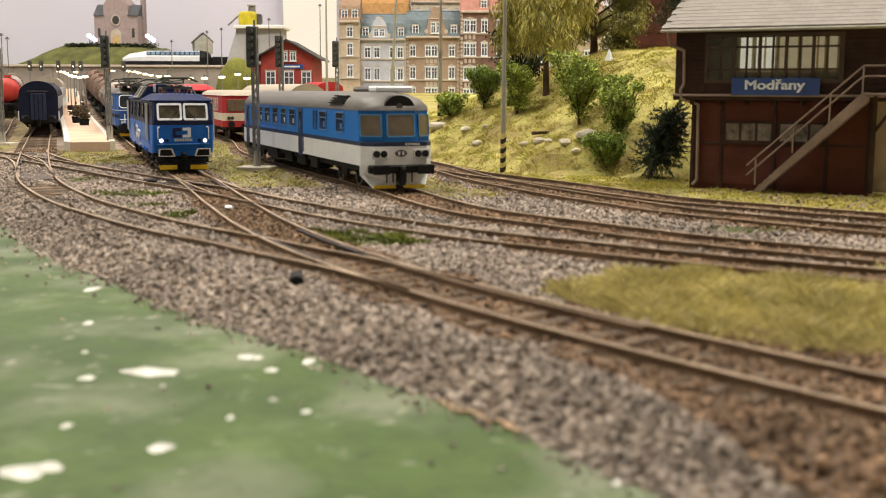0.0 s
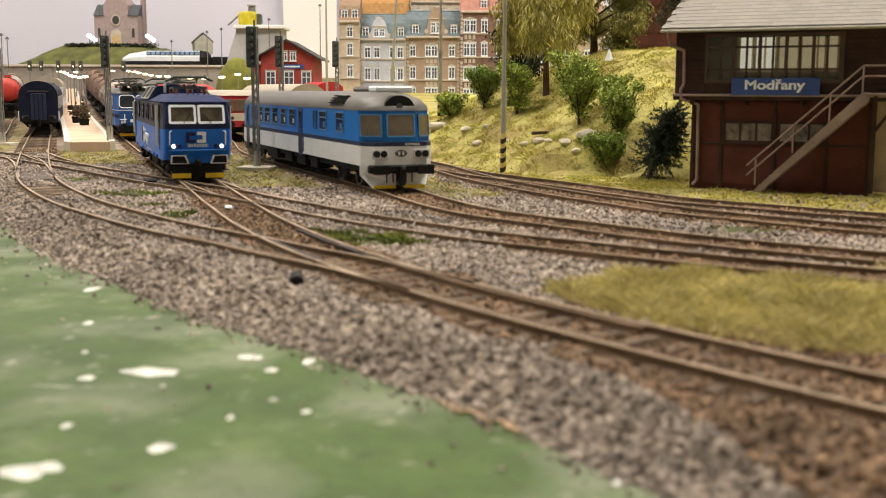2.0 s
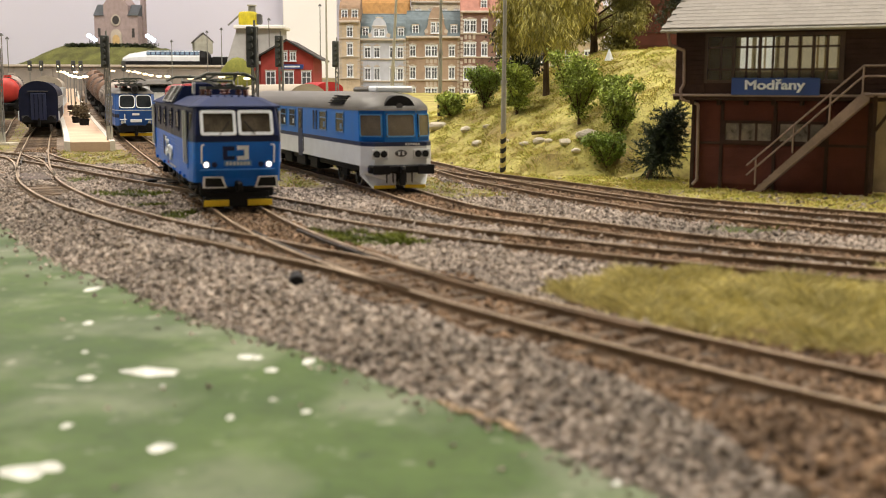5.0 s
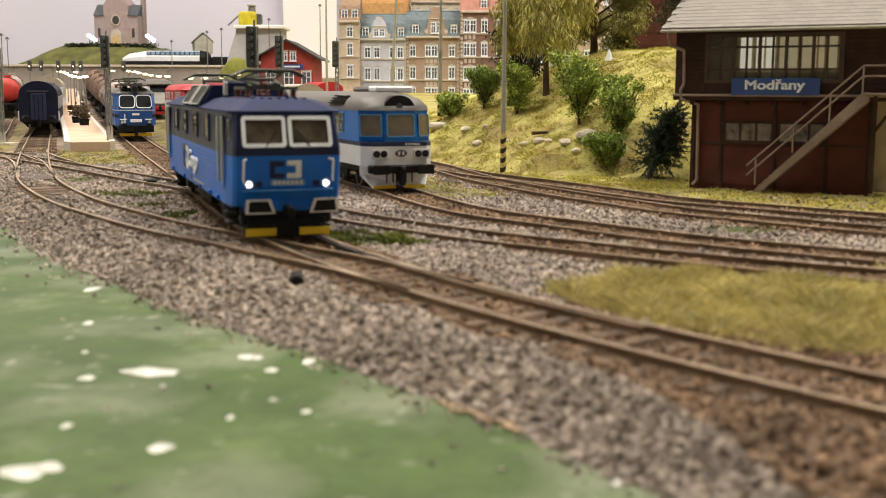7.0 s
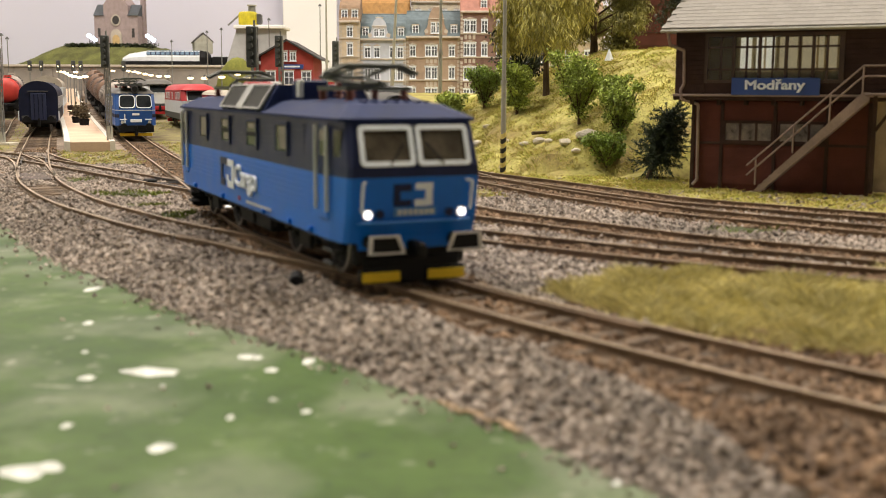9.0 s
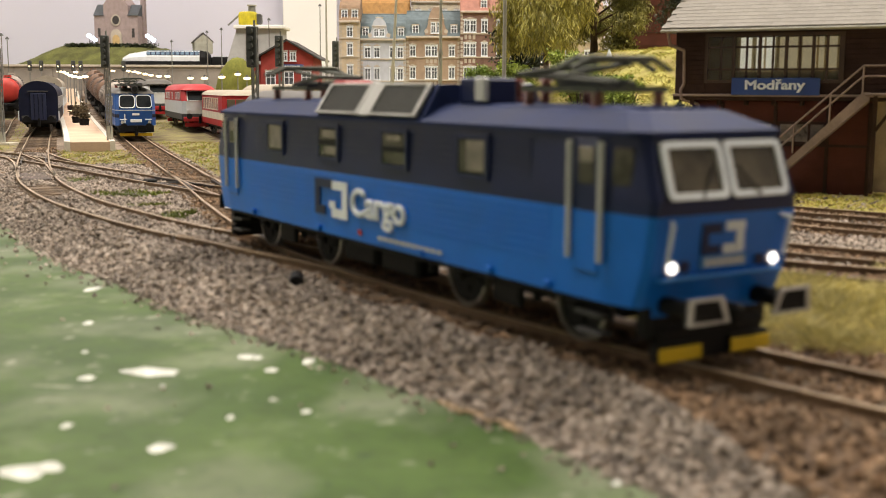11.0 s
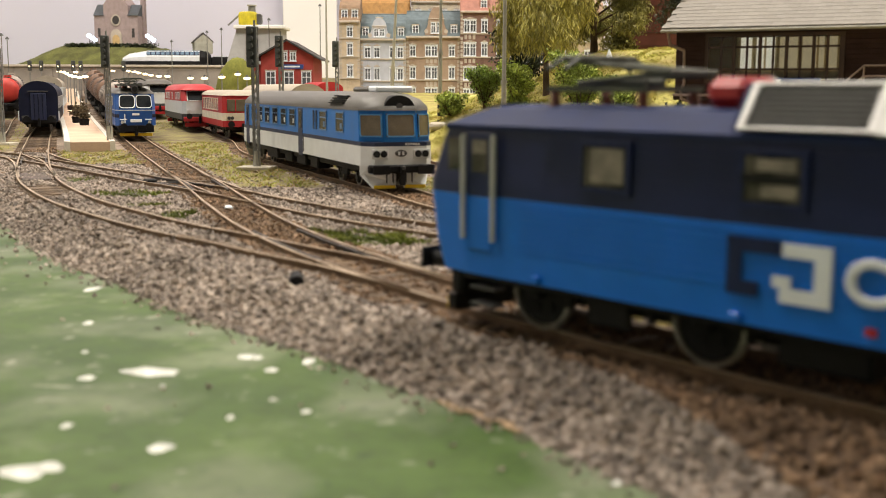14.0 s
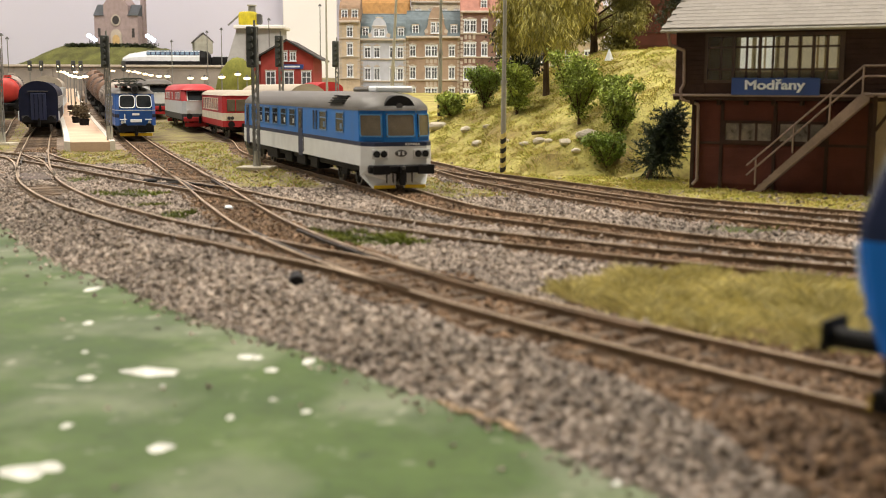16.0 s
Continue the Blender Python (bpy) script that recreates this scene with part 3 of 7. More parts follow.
        part("plough_support", box(bmesh.new(), (sx * 7.68, 0, 0.3), (0.1, 2.0, 0.5), 0.03), black, t)
        part("coupler", box(bmesh.new(), (sx * 7.95, 0, 0.72), (0.6, 0.2, 0.3), 0.05), black, t)
        part("number_plate", box(bmesh.new(), (sx * 7.86, 0, 1.43), (0.06, 0.86, 0.16), 0.01), plate_blue, t, "pale blue number plate with bars")
        thing_logo(t, sx, nx)
        for k in range(7):
            part("plate_bar", box(bmesh.new(), (sx * 7.895, -0.33 + 0.11 * k, 1.43), (0.02, 0.07, 0.1)), silver, t)
        # side doors with light handrails
        for sy in (-1, 1):
            d = part("door", box(bmesh.new(), (sx * 6.65, sy * 1.43, 2.15), (0.52, 0.03, 1.85), 0.01), navy, t, "navy cab door with blue lower half")
            part("lower_panel", box(bmesh.new(), (sx * 6.65, sy * 1.433, 1.66), (0.525, 0.035, 0.85), 0.01), blue, d)
            part("door_window", box(bmesh.new(), (sx * 6.65, sy * 1.44, 2.72), (0.36, 0.03, 0.52), 0.01), side_pane, d, "tinted door window")
            # brightness seen through the cab, put in as a pale patch
            part("door_view_patch", box(bmesh.new(), (sx * 6.65, sy * 1.453, 2.86), (0.3, 0.012, 0.2), 0.0), view_through, d)
            for hx in (6.31, 6.995):
                part("handrail", cyl(bmesh.new(), (sx * hx, sy * 1.48, 1.4), (sx * hx, sy * 1.48, 3.05), 0.042, seg=8), silver, t, "long silver door handrail")
            bm = box(bmesh.new(), (sx * 7.32, sy * 1.36, 2.68), (0.36, 0.05, 0.62), 0.02, Matrix.Rotation(-sx * sy * 0.1, 4, "Z"))
            part("cab_side_window", bm, side_pane, t, "tinted cab side window")
            for z in (0.35, 0.62):
                part("step", box(bmesh.new(), (sx * 6.65, sy * 1.25, z), (0.55, 0.25, 0.05)), dark_grey, t)
    # side windows
    for sy in (-1, 1):
        for x, w in ((-4.13, 0.8), (-1.48, 0.82), (1.2, 0.86), (3.75, 0.82)):
            wf = part("side_window", box(bmesh.new(), (x, sy * 1.415, 2.68), (w, 0.05, 0.6), 0.03), side_pane, t, "tinted engine room window")
            part("window_seal", ring_y(x, sy * 1.425, 2.68, w + 0.14, 0.74, 0.08, 0.06), navy, wf)
            # pale patches in place of the bright view through to the far side
            for bx, bz, bw, bh in {-4.13: ((0.05, 0.02, 0.6, 0.5),), -1.48: ((0.05, 0.17, 0.55, 0.16), (0.1, -0.15, 0.5, 0.17)), 1.2: ((0.0, 0.19, 0.5, 0.1),), 3.75: ((0.1, 0.02, 0.52, 0.5),)}[x]:
                part("view_patch", box(bmesh.new(), (x + bx, sy * 1.435, 2.68 + bz), (bw, 0.02, bh), 0.01), view_through, wf, "pale patch for the light seen through from the far window")
            if x in (-1.48, 1.2):
                part("crossbar", box(bmesh.new(), (x, sy * 1.44, 2.68), (w, 0.03, 0.1)), black, wf)
        # marking: a navy hook, a white hook, and white blocks beside them
        for mt, x0, x1, z0, z1 in ((navy, -2.06, -1.3, 1.77, 1.95), (navy, -2.06, -1.84, 1.4, 1.77), (navy, -2.06, -1.6, 1.22, 1.4), (white, -1.27, -0.62, 1.76, 1.93), (white, -0.84, -0.62, 1.36, 1.76), (white, -1.3, -0.62, 1.2, 1.38), (white, -1.4, -1.15, 1.38, 1.52)):
            part("mark_piece", box(bmesh.new(), ((x0 + x1) / 2, sy * 1.45, (z0 + z1) / 2), (x1 - x0, 0.02, z1 - z0)), mt, t)
        lettering("Cargo", -0.45, 1.66, 1.14, 1.87, sy * 1.452, t, white, 0.035, sy)
        text_bars(t, 0.6, 2.9, sy * 1.45, 1.0, 0.07, 11, silver)
        part("red_mark", box(bmesh.new(), (-0.1, sy * 1.45, 1.02), (0.14, 0.02, 0.1)), red, t)
        part("underframe", box(bmesh.new(), (0, sy * 1.2, 0.8), (14.4, 0.2, 0.16), 0.03), black, t)
        for x, l in ((-0.9, 1.3), (0.7, 1.4)):
            part("equipment_box", box(bmesh.new(), (x, sy * 0.8, 0.55), (l, 0.5, 0.5), 0.05), black, t)
        for x in (-5.4, -1.9, 2.2, 4.3, 5.8):
            part("lamp_stub", box(bmesh.new(), (x, sy * 1.46, 0.92), (0.16, 0.08, 0.12), 0.02), blue, t)
    wheels = []
    for c, ws in ((-4.28, (-5.85, -2.72)), (4.28, (2.72, 5.85))):
        bogie(t, c, ws)
        wheels += [wheelset(t, w) for w in ws]
    part("cab_floor", box(bmesh.new(), (0, 0, 0.95), (14.8, 2.5, 0.12)), black, t)
    return t, wheels


def ring_y(x, y, z, w, h, bar, d):
    bm = bmesh.new()
    for c, s in (((0, h / 2 - bar / 2), (w, bar)), ((0, -h / 2 + bar / 2), (w, bar)), ((-w / 2 + bar / 2, 0), (bar, h - 2 * bar)), ((w / 2 - bar / 2, 0), (bar, h - 2 * bar))):
        box(bm, (x + c[0], y, z + c[1]), (s[0], d, s[1]))
    return bm


def thing_logo(t, sx, nx):
    """A navy hook and a white hook on the cab's front."""
    for mt, y, z, w, h in ((navy, 0.28, 1.9, 0.36, 0.14), (navy, 0.39, 1.74, 0.13, 0.34), (navy, 0.26, 1.6, 0.34, 0.12), (white, -0.16, 1.92, 0.36, 0.13), (white, -0.27, 1.76, 0.14, 0.42), (white, -0.12, 1.6, 0.28, 0.13)):
        part("mark_piece", box(bmesh.new(), (sx * (nx(z) + 0.012), -sx * y * 1.0, z), (0.03, w, h)), mt, t)


def pantograph(parent, x, z, sx):
    p = part("pantograph", frame_xy(x, z + 0.26, 1.9, 1.3, 0.09), panto_m, parent, "folded grey pantograph")
    for ax in (-0.85, 0.85):
        for sy in (-0.6, 0.6):
            bm = cyl(bmesh.new(), (x + ax, sy, z - 0.08), (x + ax, sy, z + 0.25), 0.07, 0.06, 8)
            for k in range(3):
                cyl(bm, (x + ax, sy, z + 0.08 * k), (x + ax, sy, z + 0.04 + 0.08 * k), 0.12, 0.09, 8)
            part("insulator", bm, brown_red, p, "red brown insulator")
    for sy in (-0.5, 0.5):
        part("lower_arm", cyl(bmesh.new(), (x + 0.7 * sx, sy * 0.5, z + 0.34), (x - 1.25 * sx, sy, z + 0.5), 0.045, seg=6), panto_m, p)
        part("upper_arm", cyl(bmesh.new(), (x - 1.25 * sx, sy, z + 0.5), (x + 0.5 * sx, sy * 0.7, z + 0.66), 0.04, seg=6), panto_m, p)
        part("spring", cyl(bmesh.new(), (x - 0.6 * sx, sy * 0.4, z + 0.36), (x + 0.5 * sx, sy * 0.4, z + 0.36), 0.06, seg=8), panto_m, p)
    part("knee_bar", cyl(bmesh.new(), (x - 1.25 * sx, -0.55, z + 0.5), (x - 1.25 * sx, 0.55, z + 0.5), 0.045, seg=6), panto_m, p)
    part("brace", cyl(bmesh.new(), (x - 1.2 * sx, -0.5, z + 0.5), (x + 0.4 * sx, 0.35, z + 0.64), 0.025, seg=5), panto_m, p)
    for k in (-0.18, 0.18):
        bm = bmesh.new()
        cyl(bm, (x + 0.5 * sx + k, -0.62, z + 0.72), (x + 0.5 * sx + k, 0.62, z + 0.72), 0.05, seg=6)
        for sy in (-1, 1):
            box(bm, (x + 0.5 * sx + k, sy * 0.3, z + 0.69), (0.09, 0.5, 0.06))
            cyl(bm, (x + 0.5 * sx + k, sy * 0.62, z + 0.72), (x + 0.5 * sx + k, sy * 0.98, z + 0.55), 0.045, seg=6)
        part("collector_bow", bm, panto_m, p)


def frame_xy(x, z, lx, ly, t):
    bm = bmesh.new()
    for sy in (-1, 1):
        box(bm, (x, sy * ly / 2, z), (lx, t, t))
    for k in (-0.5, 0.0, 0.5):
        box(bm, (x + k * (lx - t), 0, z), (t, ly - t, t))
    return bm


ledge_blue = M("ledge_blue", (0.05, 0.28, 0.8), 0.4, var=0.05)
windscreen_m = M("windscreen", (0.085, 0.07, 0.05), 0.1, var=0.6, scale=1.4, bump=0, spec=0.35)
side_pane = M("side_pane", (0.07, 0.06, 0.05), 0.12, var=0.7, scale=2.2, bump=0)
brown_red = M("insulator_brown", (0.16, 0.03, 0.02), 0.35, var=0.2)
plate_blue = M("plate_blue", (0.1, 0.28, 0.6), 0.4, var=0.1)

LOCO, LOCO_WHEELS = electric_loco()


# ---- motion ----
RUN_S = [(0, 75.2), (1, 77.6), (2, 80.5), (3, 84.0), (3.5, 86.1), (4, 88.0), (5.25, 92.9), (6.5, 97.5), (7, 99.35), (8, 102.9), (9, 106.6), (10.2, 111.1), (11.5, 115.75), (12.5, 119.2), (13.5, 122.8), (14.5, 126.4), (15, 128.35), (15.5, 130.3), (16, 132.22), (16.5, 134.15)]


def run_at(t):
    ts, ss = [a for a, b in RUN_S], [b for a, b in RUN_S]
    return S0 + float(np.mean([np.interp(min(16.5, max(0, t + d)), ts, ss) for d in np.linspace(-0.3, 0.3, 7)]))


def motions():
    rows, spins = [], []
    for k in range(0, 81):
        t = k * 0.2
        s = run_at(t)
        x, y, h = TRACK_A.ride(s)
        rows.append((t, at(x, y, 0, h)))
        spins.append((t, (s - S0) / 0.62))
    walk(LOCO, rows)
    for w in LOCO_WHEELS:
        p = w.matrix_local.translation.copy()
        walk(w, [(t, Matrix.Translation(p) @ Matrix.Rotation(a, 4, "Y")) for t, a in spins])


# ---- standing trains ----
def plan(a, b, w, c=0.5, f=1.1, i=0.0):
    """A vehicle's outline from above, from a to b, with cut corners; i: drawn in by that much."""
    w, f = w - i, max(0.2, f - i)
    a, b = a + i, b - i
    return [(b, -f), (b, f), (b - c, w), (a + c, w), (a, f), (a, -f), (a + c, -w), (b - c, -w)]


def shell(levels):
    """levels: z and the outline there."""
    return loft(bmesh.new(), [[(x, y, z) for x, y in o] for z, o in levels])


def arch_roof(a, b, w, z0, z1, n=10):
    prof = [(-w, z0 - 0.05)] + [(-w * math.cos(math.pi * k / n), z0 + (z1 - z0) * math.sin(math.pi * k / n)) for k in range(n + 1)] + [(w, z0 - 0.05)]
    return prism(bmesh.new(), prof, a, b)


def on_line(line, y, half, base, front=True):
    """A vehicle whose front end stands at y on a line; its centre's pose."""
    s = line.near_y(y) - half
    x, yy, h = line.ride(s, base)
    return at(x, yy, float(rise(yy)), h)


def running_gear(t, half, pivots, r=0.46, wb=1.25):
    for c in pivots:
        bogie(t, c, (c - wb, c + wb), side=1.0)
        for w in (c - wb, c + wb):
            wheelset(t, w, r)
    part("underframe", box(bmesh.new(), (0, 0, 0.78), (half * 2 - 0.8, 2.3, 0.3), 0.04), black, t)


def side_windows(t, xs, w, z, h, y, mat_, frame_mat, bar=0.06):
    for sy in (-1, 1):
        for x in xs:
            p = part("window", box(bmesh.new(), (x, sy * y, z), (w, 0.05, h), 0.02), mat_, t, "dark coach window")
            part("window_frame", ring_y(x, sy * (y + 0.015), z, w + bar, h + bar, bar, 0.05), frame_mat, p)


train_blue = M("railcar_blue", (0.01, 0.16, 0.55), 0.36, var=0.08, bump=0.03, spec=0.3)
pale_grey = M("pale_grey", (0.66, 0.69, 0.71), 0.5, var=0.06, bump=0.03)
roof_grey = M("roof_grey", (0.115, 0.108, 0.098), 0.45, var=0.25, scale=0.5)
roof_beige = M("roof_beige", (0.42, 0.37, 0.3), 0.65, var=0.1)
deep_blue = M("coach_navy", (0.004, 0.007, 0.028), 0.5, var=0.2, spec=0.25)
stripe = M("stripe_navy", (0.01, 0.018, 0.06), 0.5, var=0.1)
frame_sky = M("frame_sky", (0.07, 0.26, 0.56), 0.4, var=0.08)
frame_blue = M("frame_blue", (0.08, 0.2, 0.42), 0.4, var=0.1)
dark_pane = M("dark_pane", (0.022, 0.026, 0.03), 0.12, var=0.3, bump=0, spec=0.25)
warm_pane = M("warm_pane", (0.15, 0.125, 0.088), 0.12, var=0.25, bump=0)


def railcar():
    t = thing("diesel_railcar", on_line(TRACK_D, 41.05, 11.2, 7.6), "blue and pale grey diesel railcar with a rounded grey roof, standing", "railcar")
    H, w = 11.2, 1.4
    o = lambda i=0.0, k=0.0: plan(-H + k, H - k, w, 0.75, 0.64, i)
    lo = lambda i=0.0, k=0.0: plan(-H + k, H - k, w, 0.55, 1.02, i)
    part("lower_body", shell([(0.9, lo()), (1.64, lo())]), pale_grey, t, "pale grey lower body")
    part("stripe", shell([(1.64, lo()), (1.78, lo()), (1.8, o())]), stripe, t, "navy waist stripe")
    body = part("upper_body", shell([(1.8, o()), (1.95, o()), (2.95, o(0.02, 0.12))]), train_blue, t, "blue upper body")
    part("roof", shell([(2.95, o(0.0, 0.08)), (3.12, o(0.03, 0.12)), (3.36, o(0.2, 0.25)), (3.55, o(0.5, 0.45)), (3.64, o(0.85, 0.7))]), roof_grey, t, "rounded weathered grey roof", smooth=True)
    for sx in (-1, 1):
        part("roof_lamp_recess", prism(bmesh.new(), [(0.62 * math.cos(a), 2.98 + 0.54 * math.sin(a)) for a in np.linspace(0, math.pi, 12)], sx * (H - 0.75), sx * (H - 0.16)), black, t, "black arched recess of the roof lamp")
        part("roof_lamp", cyl(bmesh.new(), (sx * (H - 0.2), 0, 3.12), (sx * (H - 0.12), 0, 3.12), 0.12, seg=12), dark_grey, t)
        for y0, y1 in ((-0.56, 0.56),):
            z0, z1 = 1.98, 2.84
            q = [(sx * (H + 0.005), y0 * sx, z0), (sx * (H + 0.005), y1 * sx, z0), (sx * (H - 0.1), y1 * sx, z1), (sx * (H - 0.1), y0 * sx, z1)]
            p = front_panel("windscreen", t, q, warm_pane, 0.03, "brownish windscreen")
            rim("windscreen_frame", p, q, 0.045, frame_sky, 0.05, "light blue window frame", 0.1)
        for sy in (-1, 1):
            # slanted corner windows
            a, b = Vector((sx * H, sy * 0.65, 0)), Vector((sx * (H - 0.74), sy * 1.4, 0))
            a2, b2 = a.lerp(b, 0.06), a.lerp(b, 0.94)
            q = [a2 + Vector((0, 0, 1.98)), b2 + Vector((0, 0, 1.98)), b2 + Vector((-sx * 0.1, 0, 2.82)), a2 + Vector((-sx * 0.1, 0, 2.82))]
            if sx * sy < 0:
                q = [q[1], q[0], q[3], q[2]]
            p = front_panel("corner_window", t, q, warm_pane, 0.03, "brownish corner window")
            rim("window_frame", p, q, 0.04, frame_sky, 0.05, "", 0.08)
            for k in (-0.14, 0.14):
                l = part("headlight", cyl(bmesh.new(), (sx * (H - 0.05), sy * 0.82 + k, 1.36), (sx * (H + 0.07), sy * 0.82 + k, 1.36), 0.13, seg=14), black, t, "dark round headlight")
                part("lens", cyl(bmesh.new(), (sx * (H + 0.05), sy * 0.82 + k, 1.36), (sx * (H + 0.08), sy * 0.82 + k, 1.36), 0.075, seg=10), dark_pane, l)
            part("lamp_plate", box(bmesh.new(), (sx * H, sy * 0.82, 1.36), (0.05, 0.66, 0.36), 0.02), pale_grey, t)
            # plough skirts
            q = [(sx * (H - 0.1), sy * 0.16, 0.08), (sx * (H - 0.2), sy * 1.05, 0.08), (sx * (H - 0.75), sy * 1.36, 0.55), (sx * (H - 0.75), sy * 1.36, 0.92), (sx * (H - 0.15), sy * 1.05, 0.92), (sx * (H - 0.08), sy * 0.16, 0.6)]
            n = Vector((-0.06 * sx, 0, 0))
            part("skirt", loft(bmesh.new(), [[Vector(p) for p in q], [Vector(p) + n for p in q]]), pale_grey, t, "pale grey plough skirt")
            part("skirt_edge", box(bmesh.new(), (sx * (H - 0.12), sy * 0.6, 0.13), (0.06, 0.84, 0.13), 0.01), yellow, t, "yellow plough edge")
        fm = part("front_mark", prism(bmesh.new(), [(0.24 * math.cos(a), 1.38 + 0.13 * math.sin(a)) for a in np.linspace(0, math.tau, 16, endpoint=False)], sx * (H - 0.02), sx * (H + 0.03)), dark_grey, t, "plain oval emblem")
        for k in (-0.08, 0.08):
            part("emblem_bar", box(bmesh.new(), (sx * (H + 0.035), k, 1.38), (0.02, 0.09, 0.13), 0.01), pale_grey, fm)
        for k in range(6):
            part("number_bar", box(bmesh.new(), (sx * (H + 0.012), 0.2 + 0.1 * k, 1.72), (0.03, 0.06, 0.08)), pale_grey, t)
        part("coupler_hook", box(bmesh.new(), (sx * (H + 0.25), 0, 0.86), (0.3, 0.12, 0.14), 0.03), dark_grey, t)
        part("buffer_beam", box(bmesh.new(), (sx * (H - 0.05), 0, 0.8), (0.3, 2.5, 0.3), 0.05), black, t)
        buffers(t, sx * (H - 0.1), sx, z=0.8, wide=True)
        for k in range(5):
            part("air_hose", cyl(bmesh.new(), (sx * (H + 0.1), -0.6 + 0.25 * k, 0.72), (sx * (H + 0.12), -0.6 + 0.25 * k, 0.3), 0.03, seg=6), black, t)
    side_windows(body, (7.95, 5.5, 0.3, -1.4, -3.1, -4.85, -6.4, -8.0), 1.05, 2.45, 0.76, 1.385, dark_pane, frame_blue, 0.05)
    for sy in (-1, 1):
        for x in (7.95, 5.5, 0.3, -1.4, -3.1, -4.85, -6.4, -8.0):
            part("window_bar", box(bmesh.new(), (x, sy * 1.41, 2.58), (1.02, 0.03, 0.04)), frame_blue, body)
            part("curtain", box(bmesh.new(), (x + 0.2, sy * 1.412, 2.3), (0.22, 0.012, 0.22), 0.0), silver if x < 2 else frame_blue, body)
    for sy in (-1, 1):
        for x in (1.75, -9.6):
            d = part("door", box(bmesh.new(), (x, sy * 1.395, 1.85), (0.75, 0.04, 2.1), 0.02), stripe, t, "dark recessed entrance door")
            part("door_window", box(bmesh.new(), (x, sy * 1.41, 2.4), (0.4, 0.03, 0.8), 0.02), dark_pane, d)
        for x in (4.0, 4.45):
            part("slot", box(bmesh.new(), (x, sy * 1.4, 2.45), (0.2, 0.03, 0.8)), stripe, t)
        part("handrail", cyl(bmesh.new(), (2.4, sy * 1.44, 1.0), (2.4, sy * 1.44, 1.7), 0.02, seg=5), dark_grey, t)
        for i in range(4):
            z = 3.2 + 0.09 * i
            part("roof_louvre", box(bmesh.new(), (7.4, sy * (1.38 - 0.085 * i), z), (1.9, 0.12, 0.045)), black, t)
        for x, l in ((-4.5, 2.2), (-1.2, 1.4), (1.2, 1.6), (3.4, 1.2)):
            part("equipment_box", box(bmesh.new(), (x, sy * 0.95, 0.6), (l, 0.6, 0.5), 0.06), black, t)
    part("roof_fan", box(bmesh.new(), (7.6, 0.2, 3.72), (2.0, 1.3, 0.22), 0.08), roof_grey, t)
    part("roof_box", box(bmesh.new(), (9.0, 0.35, 3.74), (1.1, 1.5, 0.24), 0.06), white, t, "white roof box")
    running_gear(t, H, (-7.6, 7.4))


railcar()


def blue_coach(m, label, roof=deep_blue, side=deep_blue, n=9, H=12.2):
    t = thing("passenger_coach", m, label, "railway coach")
    part("body", prism(bmesh.new(), [(-1.4, 0.85), (1.4, 0.85), (1.42, 2.9), (-1.42, 2.9)], -H, H), side, t, "dark navy body")
    part("roof", arch_roof(-H, H, 1.42, 2.9, 3.95), roof, t, "arched roof", smooth=True)
    for sx in (-1, 1):
        p = part("gangway_door", box(bmesh.new(), (sx * (H + 0.06), 0, 2.0), (0.14, 1.15, 2.1), 0.05), stripe, t, "dark gangway door")
        for k in (-0.3, 0.0, 0.3):
            part("rib", box(bmesh.new(), (sx * (H + 0.15), k, 2.0), (0.04, 0.06, 1.9)), deep_blue, p)
        part("door_lintel", box(bmesh.new(), (sx * (H + 0.08), 0, 3.16), (0.1, 1.5, 0.08), 0.02), dark_grey, t)
        for sy in (-1, 1):
            part("handrail", box(bmesh.new(), (sx * (H - 0.1), sy * 1.46, 1.3), (0.12, 0.08, 0.7), 0.02), white, t, "white handrail")
            part("tail_board", box(bmesh.new(), (sx * (H + 0.02), sy * 1.0, 1.15), (0.06, 0.5, 0.3), 0.02), dark_grey, t)
        buffers(t, sx * H, sx)
        part("buffer_beam", box(bmesh.new(), (sx * (H - 0.05), 0, 0.95), (0.2, 2.5, 0.4), 0.04), black, t)
    side_windows(t, [-H + 2.2 + k * (2 * H - 4.4) / (n - 1) for k in range(n)], 1.2, 2.3, 0.85, 1.42, dark_pane, silver)
    running_gear(t, H, (-H + 3.4, H - 3.4))
    return t


blue_coach(on_line(TRACK_B, 85.4, 12.2, 8.6), "dark navy passenger coach with an arched roof, seen from its end")
blue_coach(on_line(TRACK_B, 111.5, 12.2, 8.6), "pale grey passenger coach behind the navy one", roof_beige, pale_grey)


